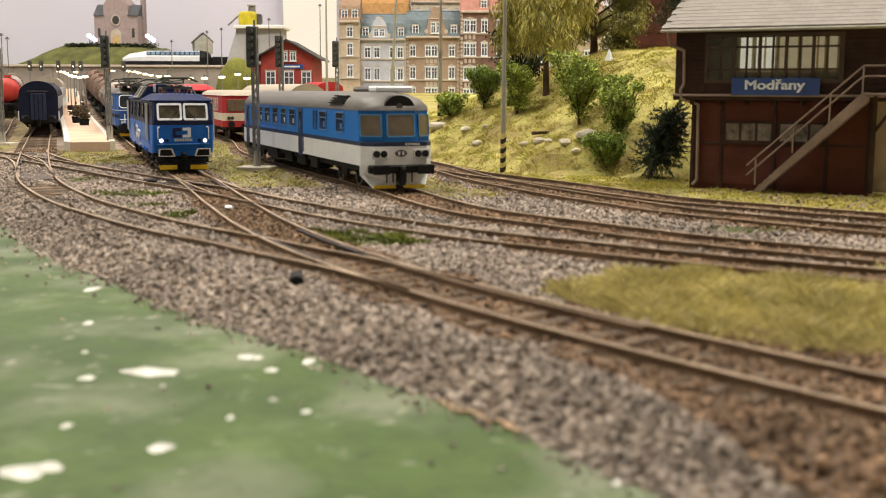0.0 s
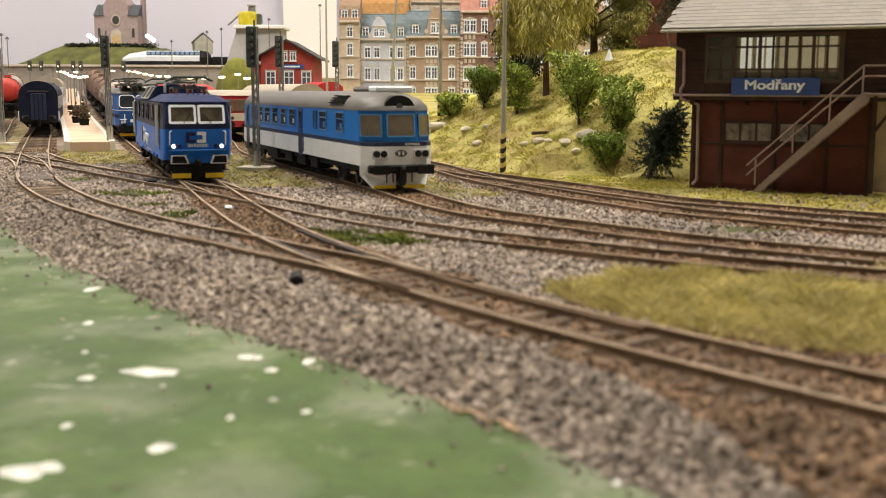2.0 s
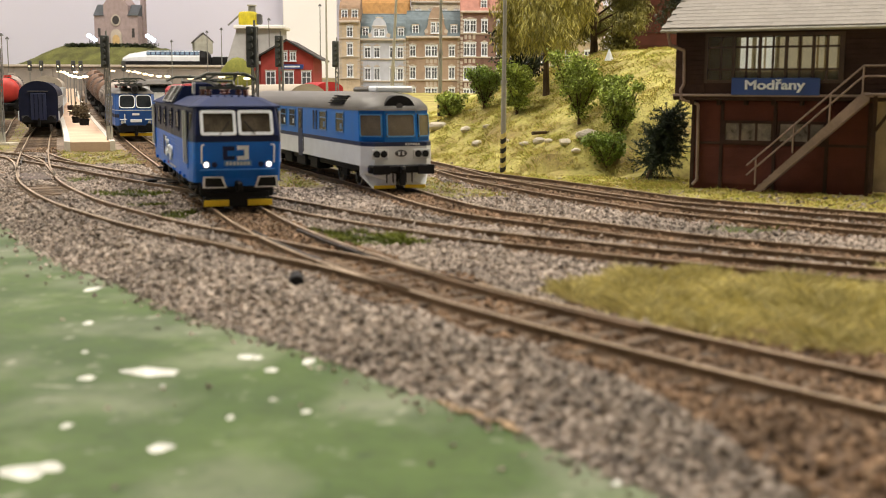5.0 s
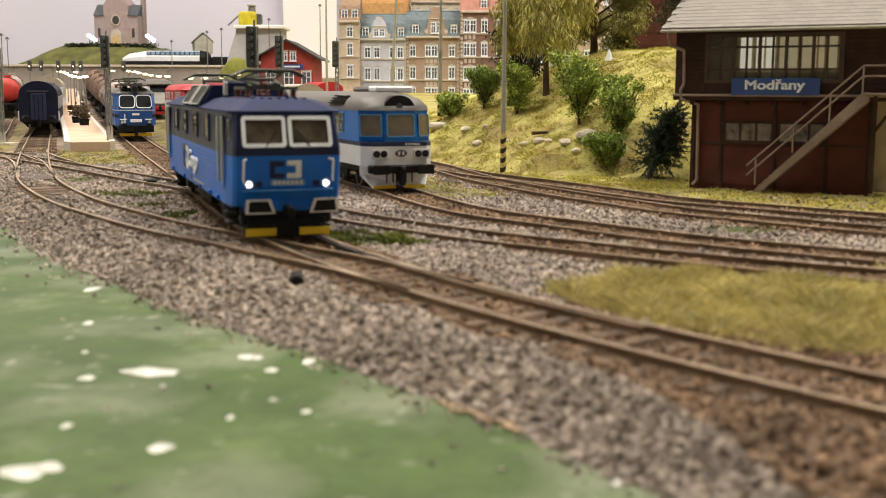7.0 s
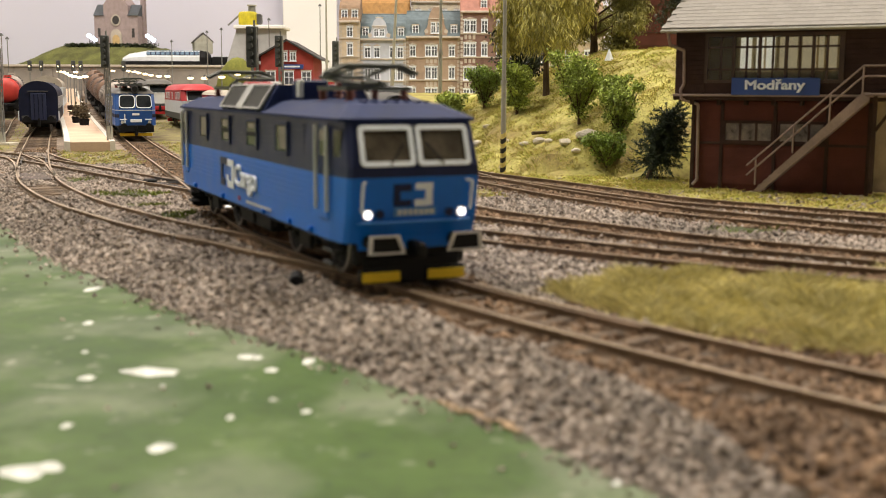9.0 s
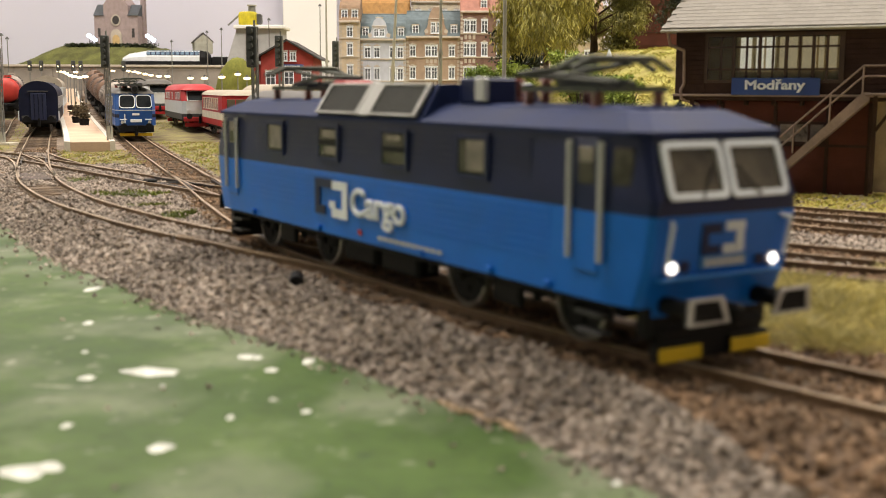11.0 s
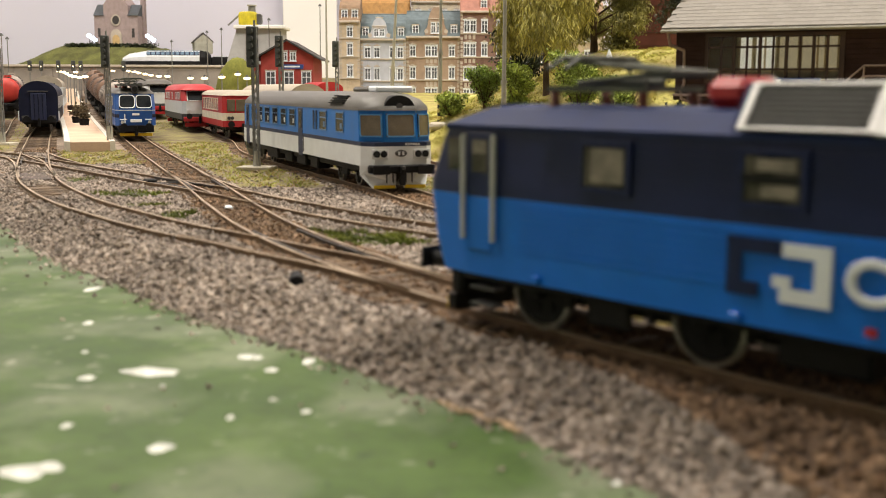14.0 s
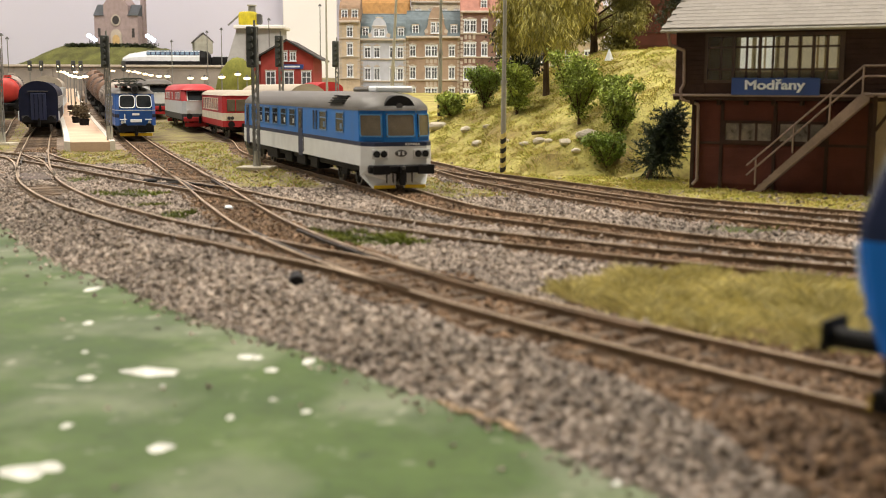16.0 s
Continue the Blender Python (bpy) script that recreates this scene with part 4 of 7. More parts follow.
def tank_wagon(m, label, mat_, group):
    t = thing("tank_wagon", m, label, "tank wagon", group)
    bm = bmesh.new()
    rings = []
    for x, r in ((-5.6, 0.5), (-5.45, 1.05), (-5.1, 1.3), (5.1, 1.3), (5.45, 1.05), (5.6, 0.5)):
        rings.append([(x, r * math.cos(a), 2.55 + r * math.sin(a)) for a in np.linspace(0, math.tau, 24, endpoint=False)])
    part("tank", loft(bm, rings), mat_, t, smooth=True)
    for x in (-3.6, -1.2, 1.2, 3.6):
        bm = bmesh.new()
        loft(bm, [[(x + d, 1.33 * math.cos(a), 2.55 + 1.33 * math.sin(a)) for a in np.linspace(0, math.tau, 24, endpoint=False)] for d in (-0.07, 0.07)])
        part("tank_band", bm, dark_grey, t)
    part("dome", cyl(bmesh.new(), (0, 0, 3.8), (0, 0, 4.15), 0.4, seg=14), mat_, t)
    part("walkway", box(bmesh.new(), (0, 0, 3.9), (4.6, 0.5, 0.05)), dark_grey, t)
    part("frame", box(bmesh.new(), (0, 0, 1.1), (12.0, 1.6, 0.28), 0.04), black, t)
    for sx in (-1, 1):
        part("saddle", box(bmesh.new(), (sx * 4.2, 0, 1.35), (0.4, 2.2, 0.5), 0.05), black, t)
        buffers(t, sx * 6.0, sx)
    running_gear(t, 6.0, (-3.8, 3.8), wb=0.9)
    return t


tank_rust = M("tank_rust", (0.2, 0.12, 0.085), 0.6, var=0.3, scale=0.6)
tank_grey = M("tank_grey", (0.42, 0.36, 0.32), 0.55, var=0.25, scale=0.6)
for k in range(5):
    tank_wagon(on_line(TRACK_A, 98.3 + 12.3 * k, 6.0, 3.8), "weathered grey tank wagon with dark bands" if k == 0 else "rusty brown tank wagon with dark bands", tank_grey if k == 0 else tank_rust, "tank wagons behind the blue locomotive")
tank_red = M("tank_red", (0.5, 0.04, 0.03), 0.45, var=0.15)
for k in range(2):
    tank_wagon(on_line(TRACK_G, 114.0 + 12.6 * k, 6.0, 3.8), "red tank wagon with dark bands" if k == 0 else "pale pink tank wagon", tank_red if k == 0 else tank_grey, "tank wagons on the outer siding")


def blue_old_loco():
    """A rounded-front electric locomotive, standing."""
    t = thing("electric_locomotive", on_line(TRACK_A, 80.3, 8.0, 4.2), "older blue electric locomotive with light window frames, standing before tank wagons", "locomotive")
    H = 8.0
    o = lambda i=0.0, k=0.0: plan(-H + k, H - k, 1.42, 0.5, 1.15, i)
    part("lower_body", shell([(0.9, o()), (1.9, o(0, -0.1))]), loco2_blue, t, "mid blue lower body")
    part("waist", shell([(1.9, o(0, -0.1)), (1.98, o(0, -0.11)), (2.06, o(0, -0.11)), (2.1, o(0, -0.1))]), loco2_blue, t)
    part("dark_band", shell([(1.48, o(-0.008, -0.045)), (1.72, o(-0.008, -0.07))]), deep_blue, t, "navy band under the windows")
    part("waist_line", shell([(1.99, o(-0.012, -0.11)), (2.04, o(-0.012, -0.11))]), pale_grey, t, "thin pale waist line")
    part("upper_body", shell([(2.1, o(0, -0.1)), (3.2, o(0.04, 0.3))]), loco2_blue, t)
    part("roof", shell([(3.2, o(0, 0.25)), (3.45, o(0.2, 0.4)), (3.6, o(0.6, 0.7))]), roof_grey, t, "grey rounded roof", smooth=True)
    for sx in (-1, 1):
        for y0, y1 in ((-1.16, -0.03), (0.03, 1.16)):
            q = [(sx * (H + 0.09), y0 * sx, 2.15), (sx * (H + 0.09), y1 * sx, 2.15), (sx * (H - 0.25), y1 * sx * 0.97, 3.1), (sx * (H - 0.25), y0 * sx * 0.97, 3.1)]
            p = front_panel("windscreen", t, q, dark_pane, 0.03, "dark windscreen")
            rim("windscreen_frame", p, q, 0.055, white, 0.05, "white window frame", 0.26)
        l = part("top_lamp", cyl(bmesh.new(), (sx * (H - 0.5), 0, 3.52), (sx * (H - 0.15), 0, 3.52), 0.27, seg=16), dark_grey, t, "round lamp on the roof's edge")
        part("lens", cyl(bmesh.new(), (sx * (H - 0.16), 0, 3.52), (sx * (H - 0.12), 0, 3.52), 0.2, seg=14), black, l)
        for sy in (-1, 1):
            bm = cyl(bmesh.new(), (sx * (H + 0.14), sy * 0.62, 1.35), (sx * (H + 0.14), sy * 1.12, 1.35), 0.04, seg=6)
            part("handrail", bm, white, t, "white handrail")
            part("lamp", cyl(bmesh.new(), (sx * H, sy * 0.95, 1.15), (sx * (H + 0.1), sy * 0.95, 1.15), 0.12, seg=12), silver, t)
            part("snow_plough", box(bmesh.new(), (sx * (H - 0.2), sy * 0.62, 0.25), (0.1, 1.05, 0.22), 0.02), yellow, t, "yellow snow plough")
        part("handrail", cyl(bmesh.new(), (sx * (H + 0.14), sx * -0.78, 1.1), (sx * (H + 0.14), sx * -0.78, 1.75), 0.04, seg=6), white, t)
        part("number_plate", box(bmesh.new(), (sx * (H + 0.08), 0, 1.25), (0.06, 0.8, 0.22), 0.02), white, t, "pale plate with bars")
        part("mark_piece", box(bmesh.new(), (sx * (H + 0.09), 0, 1.72), (0.05, 0.5, 0.16)), white, t)
        part("buffer_beam", box(bmesh.new(), (sx * (H - 0.1), 0, 0.68), (0.3, 2.5, 0.5), 0.05), black, t)
        buffers(t, sx * H, sx, z=0.85)
        pantograph(t, sx * 4.6, 3.6, sx)
    for k in range(6):
        part("roof_insulator", cyl(bmesh.new(), (7.2 - k * 0.9, 0.5 * (-1) ** k, 3.4), (7.2 - k * 0.9, 0.5 * (-1) ** k, 3.95), 0.12, 0.08, 8), dark_grey, t)
    part("roof_rail", box(bmesh.new(), (6.4, 0, 3.78), (2.6, 2.1, 0.06)), dark_grey, t)
    side_windows(t, (-4.5, -1.5, 1.5, 4.5), 0.8, 2.65, 0.6, 1.42, dark_pane, silver)
    running_gear(t, H, (-4.2, 4.2), 0.6, 1.55)


loco2_blue = M("loco_mid_blue", (0.008, 0.085, 0.36), 0.4, var=0.12, bump=0.03)
blue_old_loco()


def red_railbus():
    t = thing("railbus", on_line(TRACK_D, 79.9, 7.0, 4.0), "small red and cream railbus with a beige roof, standing", "railbus")
    H = 7.0
    o = lambda i=0.0, k=0.0: plan(-H + k, H - k, 1.42, 0.25, 1.2, i)
    part("lower_body", shell([(0.85, o()), (1.3, o())]), red, t, "red skirt")
    part("stripe", shell([(1.3, o()), (1.85, o())]), cream, t, "cream waist band")
    part("upper_body", shell([(1.85, o()), (3.1, o(0.02, 0.08))]), red, t, "red upper body")
    part("roof", shell([(3.1, o(-0.03, 0.05)), (3.3, o(0.1, 0.12)), (3.5, o(0.5, 0.3))]), roof_beige, t, "beige roof", smooth=True)
    side_windows(t, (-5.2, -3.9, -2.6, -1.3, 0.0, 1.3, 2.6, 3.9), 0.85, 2.45, 0.85, 1.415, red_pane, cream)
    for sx in (-1, 1):
        p = part("windscreen", box(bmesh.new(), (sx * (H + 0.0), 0, 2.4), (0.08, 2.2, 0.85), 0.03), warm_pane, t, "wide windscreen")
        for k in (-0.5, 0.5):
            part("pillar", box(bmesh.new(), (sx * (H + 0.03), k, 2.4), (0.06, 0.08, 0.85)), red, p)
        for sy in (-1, 1):
            for k in (0.0, 0.24):
                part("headlight", cyl(bmesh.new(), (sx * H, sy * (0.75 + k), 1.5), (sx * (H + 0.08), sy * (0.75 + k), 1.5), 0.12, seg=12), dark_grey, t)
        buffers(t, sx * H, sx)
    running_gear(t, H, (-4.0, 4.0), wb=0.6)


red_pane = M("red_pane", (0.42, 0.25, 0.22), 0.2, var=0.25, bump=0)
red_railbus()


def diesel_loco(m, label, top, low, roof):
    t = thing("diesel_locomotive", m, label, "locomotive")
    H = 8.2
    o = lambda i=0.0, k=0.0: plan(-H + k, H - k, 1.42, 0.3, 1.1, i)
    part("frame", shell([(0.75, o()), (1.25, o())]), dark_grey, t)
    part("lower_body", shell([(1.25, o()), (2.3, o())]), low, t, "pale lower body")
    part("upper_body", shell([(2.3, o()), (3.2, o(0.02, 0.55))]), top, t)
    part("roof", shell([(3.2, o(-0.02, 0.4)), (3.5, o(0.2, 0.6)), (3.72, o(0.7, 0.9))]), roof, t, smooth=True)
    for sx in (-1, 1):
        q = [(sx * (H + 0.01), -1.0 * sx, 2.32), (sx * (H + 0.01), 1.0 * sx, 2.32), (sx * (H - 0.5), 0.98 * sx, 3.12), (sx * (H - 0.5), -0.98 * sx, 3.12)]
        p = front_panel("windscreen", t, q, dark_pane, 0.03, "dark slanted windscreen")
        rim("windscreen_frame", p, q, 0.05, pale_grey, 0.05)
        part("visor", box(bmesh.new(), (sx * (H - 0.35), 0, 3.2), (0.7, 2.4, 0.1), 0.03), roof, t)
        for sy in (-1, 1):
            part("headlight", cyl(bmesh.new(), (sx * H, sy * 0.85, 1.5), (sx * (H + 0.08), sy * 0.85, 1.5), 0.13, seg=12), silver, t)
        part("plough", box(bmesh.new(), (sx * (H - 0.1), 0, 0.35), (0.14, 2.4, 0.35), 0.04), red, t, "red plough")
        part("buffer_beam", box(bmesh.new(), (sx * (H - 0.05), 0, 0.8), (0.3, 2.6, 0.4), 0.05), red, t)
        buffers(t, sx * H, sx)
    side_windows(t, (-6.0, -4.6, -3.2, 0.0, 3.2, 4.6, 6.0), 0.75, 2.72, 0.55, 1.41, red_pane, pale_grey)
    running_gear(t, H, (-4.6, 4.6), 0.5, 1.3)


TRACK_S = Line([(-50.6, 178), (-32.8, 128.5), (-21.9, 97), (-17.4, 84)])
diesel_loco(on_line(TRACK_S, 93.0, 8.2, 4.6), "red and pale grey diesel locomotive with a red roof, standing", red, pale_grey, red)
TRACK_H = Line([(-51.6, 178), (-37.0, 136), (-29.6, 115), (-25, 102)])
diesel_loco(on_line(TRACK_H, 113.5, 8.2, 4.6), "pale grey diesel locomotive with a dark roof, standing", pale_grey, pale_grey, roof_grey)


# ---- signal box ----
BOX = at(10.12, 44.31, 0.0, -27.8)


def signal_box():
    """Its wall runs along x; y points away from the tracks."""
    t = thing("signal_box", BOX, "two-storey dark red signal box with a pale roof and outside stairs", "signal box")
    D = 6.0
    lo = part("lower_wall", prism(bmesh.new(), [(-0.15, 0), (6.6, 0), (6.6, D), (-0.15, D)], -0.4, 3.4, "z"), brick_red, t, "dark red boarded lower storey")
    for k in range(9):
        part("board", box(bmesh.new(), (3.2, -0.015, 0.25 + k * 0.36), (6.72, 0.05, 0.358), 0.003), brick_red, lo)
    for x in (-0.1, 1.05, 3.1, 5.05, 6.55):
        part("post", box(bmesh.new(), (x, -0.03, 1.55), (0.14, 0.1, 3.5), 0.015), timber, lo)
    part("rail", box(bmesh.new(), (3.2, -0.03, 1.68), (6.8, 0.1, 0.1), 0.01), timber, lo)
    for x0, x1 in ((1.16, 3.02), (3.25, 4.95)):
        w = part("window", box(bmesh.new(), ((x0 + x1) / 2, -0.04, 2.14), (x1 - x0, 0.06, 0.72)), curtain, t, "low window with pale curtains")
        part("window_frame", ring_y((x0 + x1) / 2, -0.07, 2.14, x1 - x0 + 0.1, 0.86, 0.1, 0.08), timber, w)
        for k in (1, 2):
            part("mullion", box(bmesh.new(), (x0 + (x1 - x0) * k / 3, -0.07, 2.14), (0.09, 0.08, 0.72)), timber, w)
    # upper storey overhangs; it is hollow, with a room behind the glass
    up = part("upper_wall", bmesh_walls(-0.8, 7.4, -0.35, D, 3.6, 6.0, (0.45, 5.5, 4.12, 5.85)), timber, t, "dark timber upper storey")
    part("floor_beam", box(bmesh.new(), (3.3, D / 2 - 0.2, 3.48), (8.3, D + 0.5, 0.24), 0.03), timber, t)
    part("ledge", box(bmesh.new(), (3.3, -0.42, 3.56), (8.3, 0.2, 0.1), 0.02), stair_m, t, "worn timber ledge")
    for k in range(7):
        part("bracket", box(bmesh.new(), (-0.1 + k * 1.05, -0.25, 3.28), (0.14, 0.3, 0.2), 0.02), timber, t)
    for k in range(26):
        z = 3.66 + (k % 13) * 0.185
        x0, x1 = ((-0.8, 0.38), (5.56, 7.4))[k // 13]
        part("board", box(bmesh.new(), ((x0 + x1) / 2, -0.37, z + 0.06), (x1 - x0, 0.04, 0.165), 0.01), timber, up)
    part("room_back", box(bmesh.new(), (3.2, 3.4, 4.8), (7.6, 0.1, 2.3)), curtain_cream, t, "cream inner wall seen through the panes")
    # added glow stands for the bright wall seen through the back windows
    for x0, x1, mt in ((0.9, 1.35, room_lit), (1.55, 1.85, room_lit), (1.95, 2.3, room_lit), (2.5, 3.2, room_cream), (3.4, 3.95, room_cream), (4.05, 4.25, room_cream), (4.45, 4.75, room_cream), (4.9, 5.15, room_cream), (5.25, 5.6, room_cream)):
        part("glow_window", box(bmesh.new(), ((x0 + x1) / 2, 3.3, 5.25), (x1 - x0, 0.06, 1.35)), mt, t, "back window of the room, its brightness put in as a glow")
    w = part("long_window", ring_y(2.97, -0.4, 4.98, 5.2, 1.9, 0.12, 0.12), frame_brown, t, "long brown window of the signal room")
    xs = np.linspace(0.5, 5.45, 6)
    for a, b in zip(xs, xs[1:]):
        part("pane", box(bmesh.new(), ((a + b) / 2, -0.36, 4.98), (b - a - 0.1, 0.012, 1.7)), clear_pane, w).visible_shadow = False
        part("mullion", box(bmesh.new(), (b, -0.4, 4.98), (0.12, 0.1, 1.72)), frame_brown, w)
        part("glazing_bar", box(bmesh.new(), ((a + b) / 2, -0.4, 4.98), (0.08, 0.07, 1.72)), frame_brown, w)
        for z in (5.4, 4.55):
            part("glazing_bar", box(bmesh.new(), ((a + b) / 2, -0.4, z), (b - a, 0.07, 0.08)), frame_brown, w)
    # roof: a pale slope towards the tracks, laid in rows
    roof = part("roof", prism(bmesh.new(), [(-1.1, 6.0), (-1.1, 6.1), (2.8, 7.95), (6.6, 6.1), (6.6, 6.0)], -1.22, 8.2), roof_light, t, "pale shingled roof")
    pitch = math.atan2(1.85, 3.9)
    for r in range(12):
        for k in range(20):
            u = (r + 0.5) / 12
            x = -1.1 + 0.47 * (k + 0.5) + (0.12 if r % 2 else -0.12)
            SHINGLES.append((t, (x, -1.1 + 3.9 * u, 6.14 + 1.85 * u), pitch))
    part("gutter", cyl(bmesh.new(), (-1.22, -1.18, 6.02), (8.2, -1.18, 6.04), 0.055, seg=8), pole_m, t, "pale gutter")
    pts = [(-0.95, -1.1, 5.95), (-0.9, -0.9, 5.5), (-0.45, -0.5, 5.3), (-0.42, -0.45, 4.0), (-0.55, -0.48, 3.75), (-0.5, -0.48, 3.4), (0.1, -0.15, 3.2), (0.15, -0.14, 0.2), (0.0, -0.25, 0.0)]
    bm = bmesh.new()
    for a, b in zip(pts, pts[1:]):
        cyl(bm, a, b, 0.06, seg=8)
    part("downpipe", bm, stair_m, t, "brown grey downpipe")
    # name board
    sgn = part("name_board", box(bmesh.new(), (3.12, -0.52, 3.9), (3.3, 0.06, 0.66), 0.02), sign_blue, t, "blue board with white lettering")
    lettering("Modřany", 1.99, 4.25, 3.67, 4.18, -0.565, sgn, white, 0.035)
    # outside stairs, rising to a landing
    st = part("stairs", prism(bmesh.new(), [(2.55, -0.1), (2.85, -0.1), (6.6, 3.42), (6.6, 3.7), (6.35, 3.7)], -1.05, -0.97, "y"), stair_m, t, "worn steel outside stairs")
    part("stringer", prism(bmesh.new(), [(2.55, -0.1), (2.85, -0.1), (6.6, 3.42), (6.6, 3.7), (6.35, 3.7)], -0.3, -0.22, "y"), stair_m, st)
    for k in range(19):
        u = (k + 0.5) / 19
        part("step", box(bmesh.new(), (2.75 + 3.7 * u, -0.64, 0.05 + 3.5 * u), (0.24, 0.68, 0.035)), stair_m, st)
    for y in (-1.05,):
        for dz in (1.0, 0.62):
            bm = cyl(bmesh.new(), (2.3, y, -0.1 + dz), (6.35, y, 3.66 + dz), 0.035, seg=6)
            cyl(bm, (6.35, y, 3.66 + dz), (8.4, y, 3.66 + dz), 0.035, seg=6)
            part("handrail", bm, stair_m, st)
        for u in (0.06, 0.4, 0.72, 1.0):
            x, z = 2.4 + 3.95 * u, 0.0 + 3.66 * u
            part("baluster", cyl(bmesh.new(), (x, y, z - 0.05), (x, y, z + 1.0), 0.035, seg=6), stair_m, st)
    part("landing", box(bmesh.new(), (7.4, -0.7, 3.62), (1.9, 0.8, 0.1), 0.02), stair_m, t)
    part("landing_post", box(bmesh.new(), (6.75, -0.5, 1.8), (0.14, 0.14, 3.6), 0.02), timber, t)
    part("brace", cyl(bmesh.new(), (6.8, -0.5, 2.3), (7.6, -0.5, 3.5), 0.06, seg=6), timber, t)
    # the lit opening past the stairs, put in as a pale wall colour
    part("porch_wall", box(bmesh.new(), (8.2, 0.6, 1.7), (3.0, 0.12, 3.5)), porch_m, t, "porch wall, pale to stand for the lit opening there")


def bmesh_walls(x0, x1, y0, y1, z0, z1, hole):
    """Four walls 0.15 thick; the front one has a window opening."""
    bm, w = bmesh.new(), 0.15
    hx0, hx1, hz0, hz1 = hole
    for a, b, c, d in ((x0, hx0, z0, z1), (hx1, x1, z0, z1), (hx0, hx1, z0, hz0), (hx0, hx1, hz1, z1)):
        box(bm, ((a + b) / 2, y0 + w / 2, (c + d) / 2), (b - a, w, d - c))
    box(bm, ((x0 + x1) / 2, y1 - w / 2, (z0 + z1) / 2), (x1 - x0, w, z1 - z0))
    for x in (x0 + w / 2, x1 - w / 2):
        box(bm, (x, (y0 + y1) / 2, (z0 + z1) / 2), (w, y1 - y0 - 2 * w, z1 - z0))
    return bm


curtain = M("curtain_pane", (0.2, 0.17, 0.14), 0.3, var=0.45, scale=3, bump=0)
curtain_cream = M("cream_room", (0.55, 0.45, 0.25), 0.8, var=0.2)
# no lamps here: the glow replaces brightness from beyond the back windows
room_lit = M("room_window_glow", (0.9, 0.88, 0.8), 0.5, var=0.1, glow=(1.0, 0.92, 0.75, 0.55))
room_cream = M("room_cream_glow", (0.8, 0.7, 0.45), 0.5, var=0.15, glow=(1.0, 0.8, 0.48, 0.26))
porch_m = M("porch", (0.45, 0.36, 0.27), 0.8, var=0.15)
clear_pane = glass("clear_pane", (0.85, 0.88, 0.85), 0.03, 0.95)
SHINGLES = []
signal_box()


# ---- houses at the back ----
def window_unit(parent, x, y, z, w, h, frame_mat, arched=False):
    p = part("window", box(bmesh.new(), (x, y - 0.02, z), (w, 0.06, h)), dark_blue_pane, parent, "dark pane")
    bm = ring_y(x, y - 0.06, z, w + 0.14, h + 0.14, 0.11, 0.1)
    box(bm, (x, y - 0.06, z), (0.09, 0.08, h))
    box(bm, (x, y - 0.06, z + h * 0.18), (w, 0.08, 0.08))
    part("window_frame", bm, frame_mat, p, "white window frame")
    part("sill", box(bmesh.new(), (x, y - 0.12, z - h / 2 - 0.1), (w + 0.3, 0.22, 0.1), 0.02), frame_mat, p)
    part("lintel", box(bmesh.new(), (x, y - 0.08, z + h / 2 + 0.16), (w + 0.3, 0.14, 0.14), 0.02), frame_mat if arched else window_trim, p)


window_trim = M("window_trim", (0.5, 0.44, 0.38), 0.8, var=0.1)
dark_blue_pane = M("house_pane", (0.11, 0.12, 0.14), 0.12, var=0.5, scale=0.7, bump=0)
slate = M("slate_blue", (0.13, 0.17, 0.19), 0.75, var=0.2)
roof_brown = M("roof_brown", (0.3, 0.2, 0.13), 0.8, var=0.15)


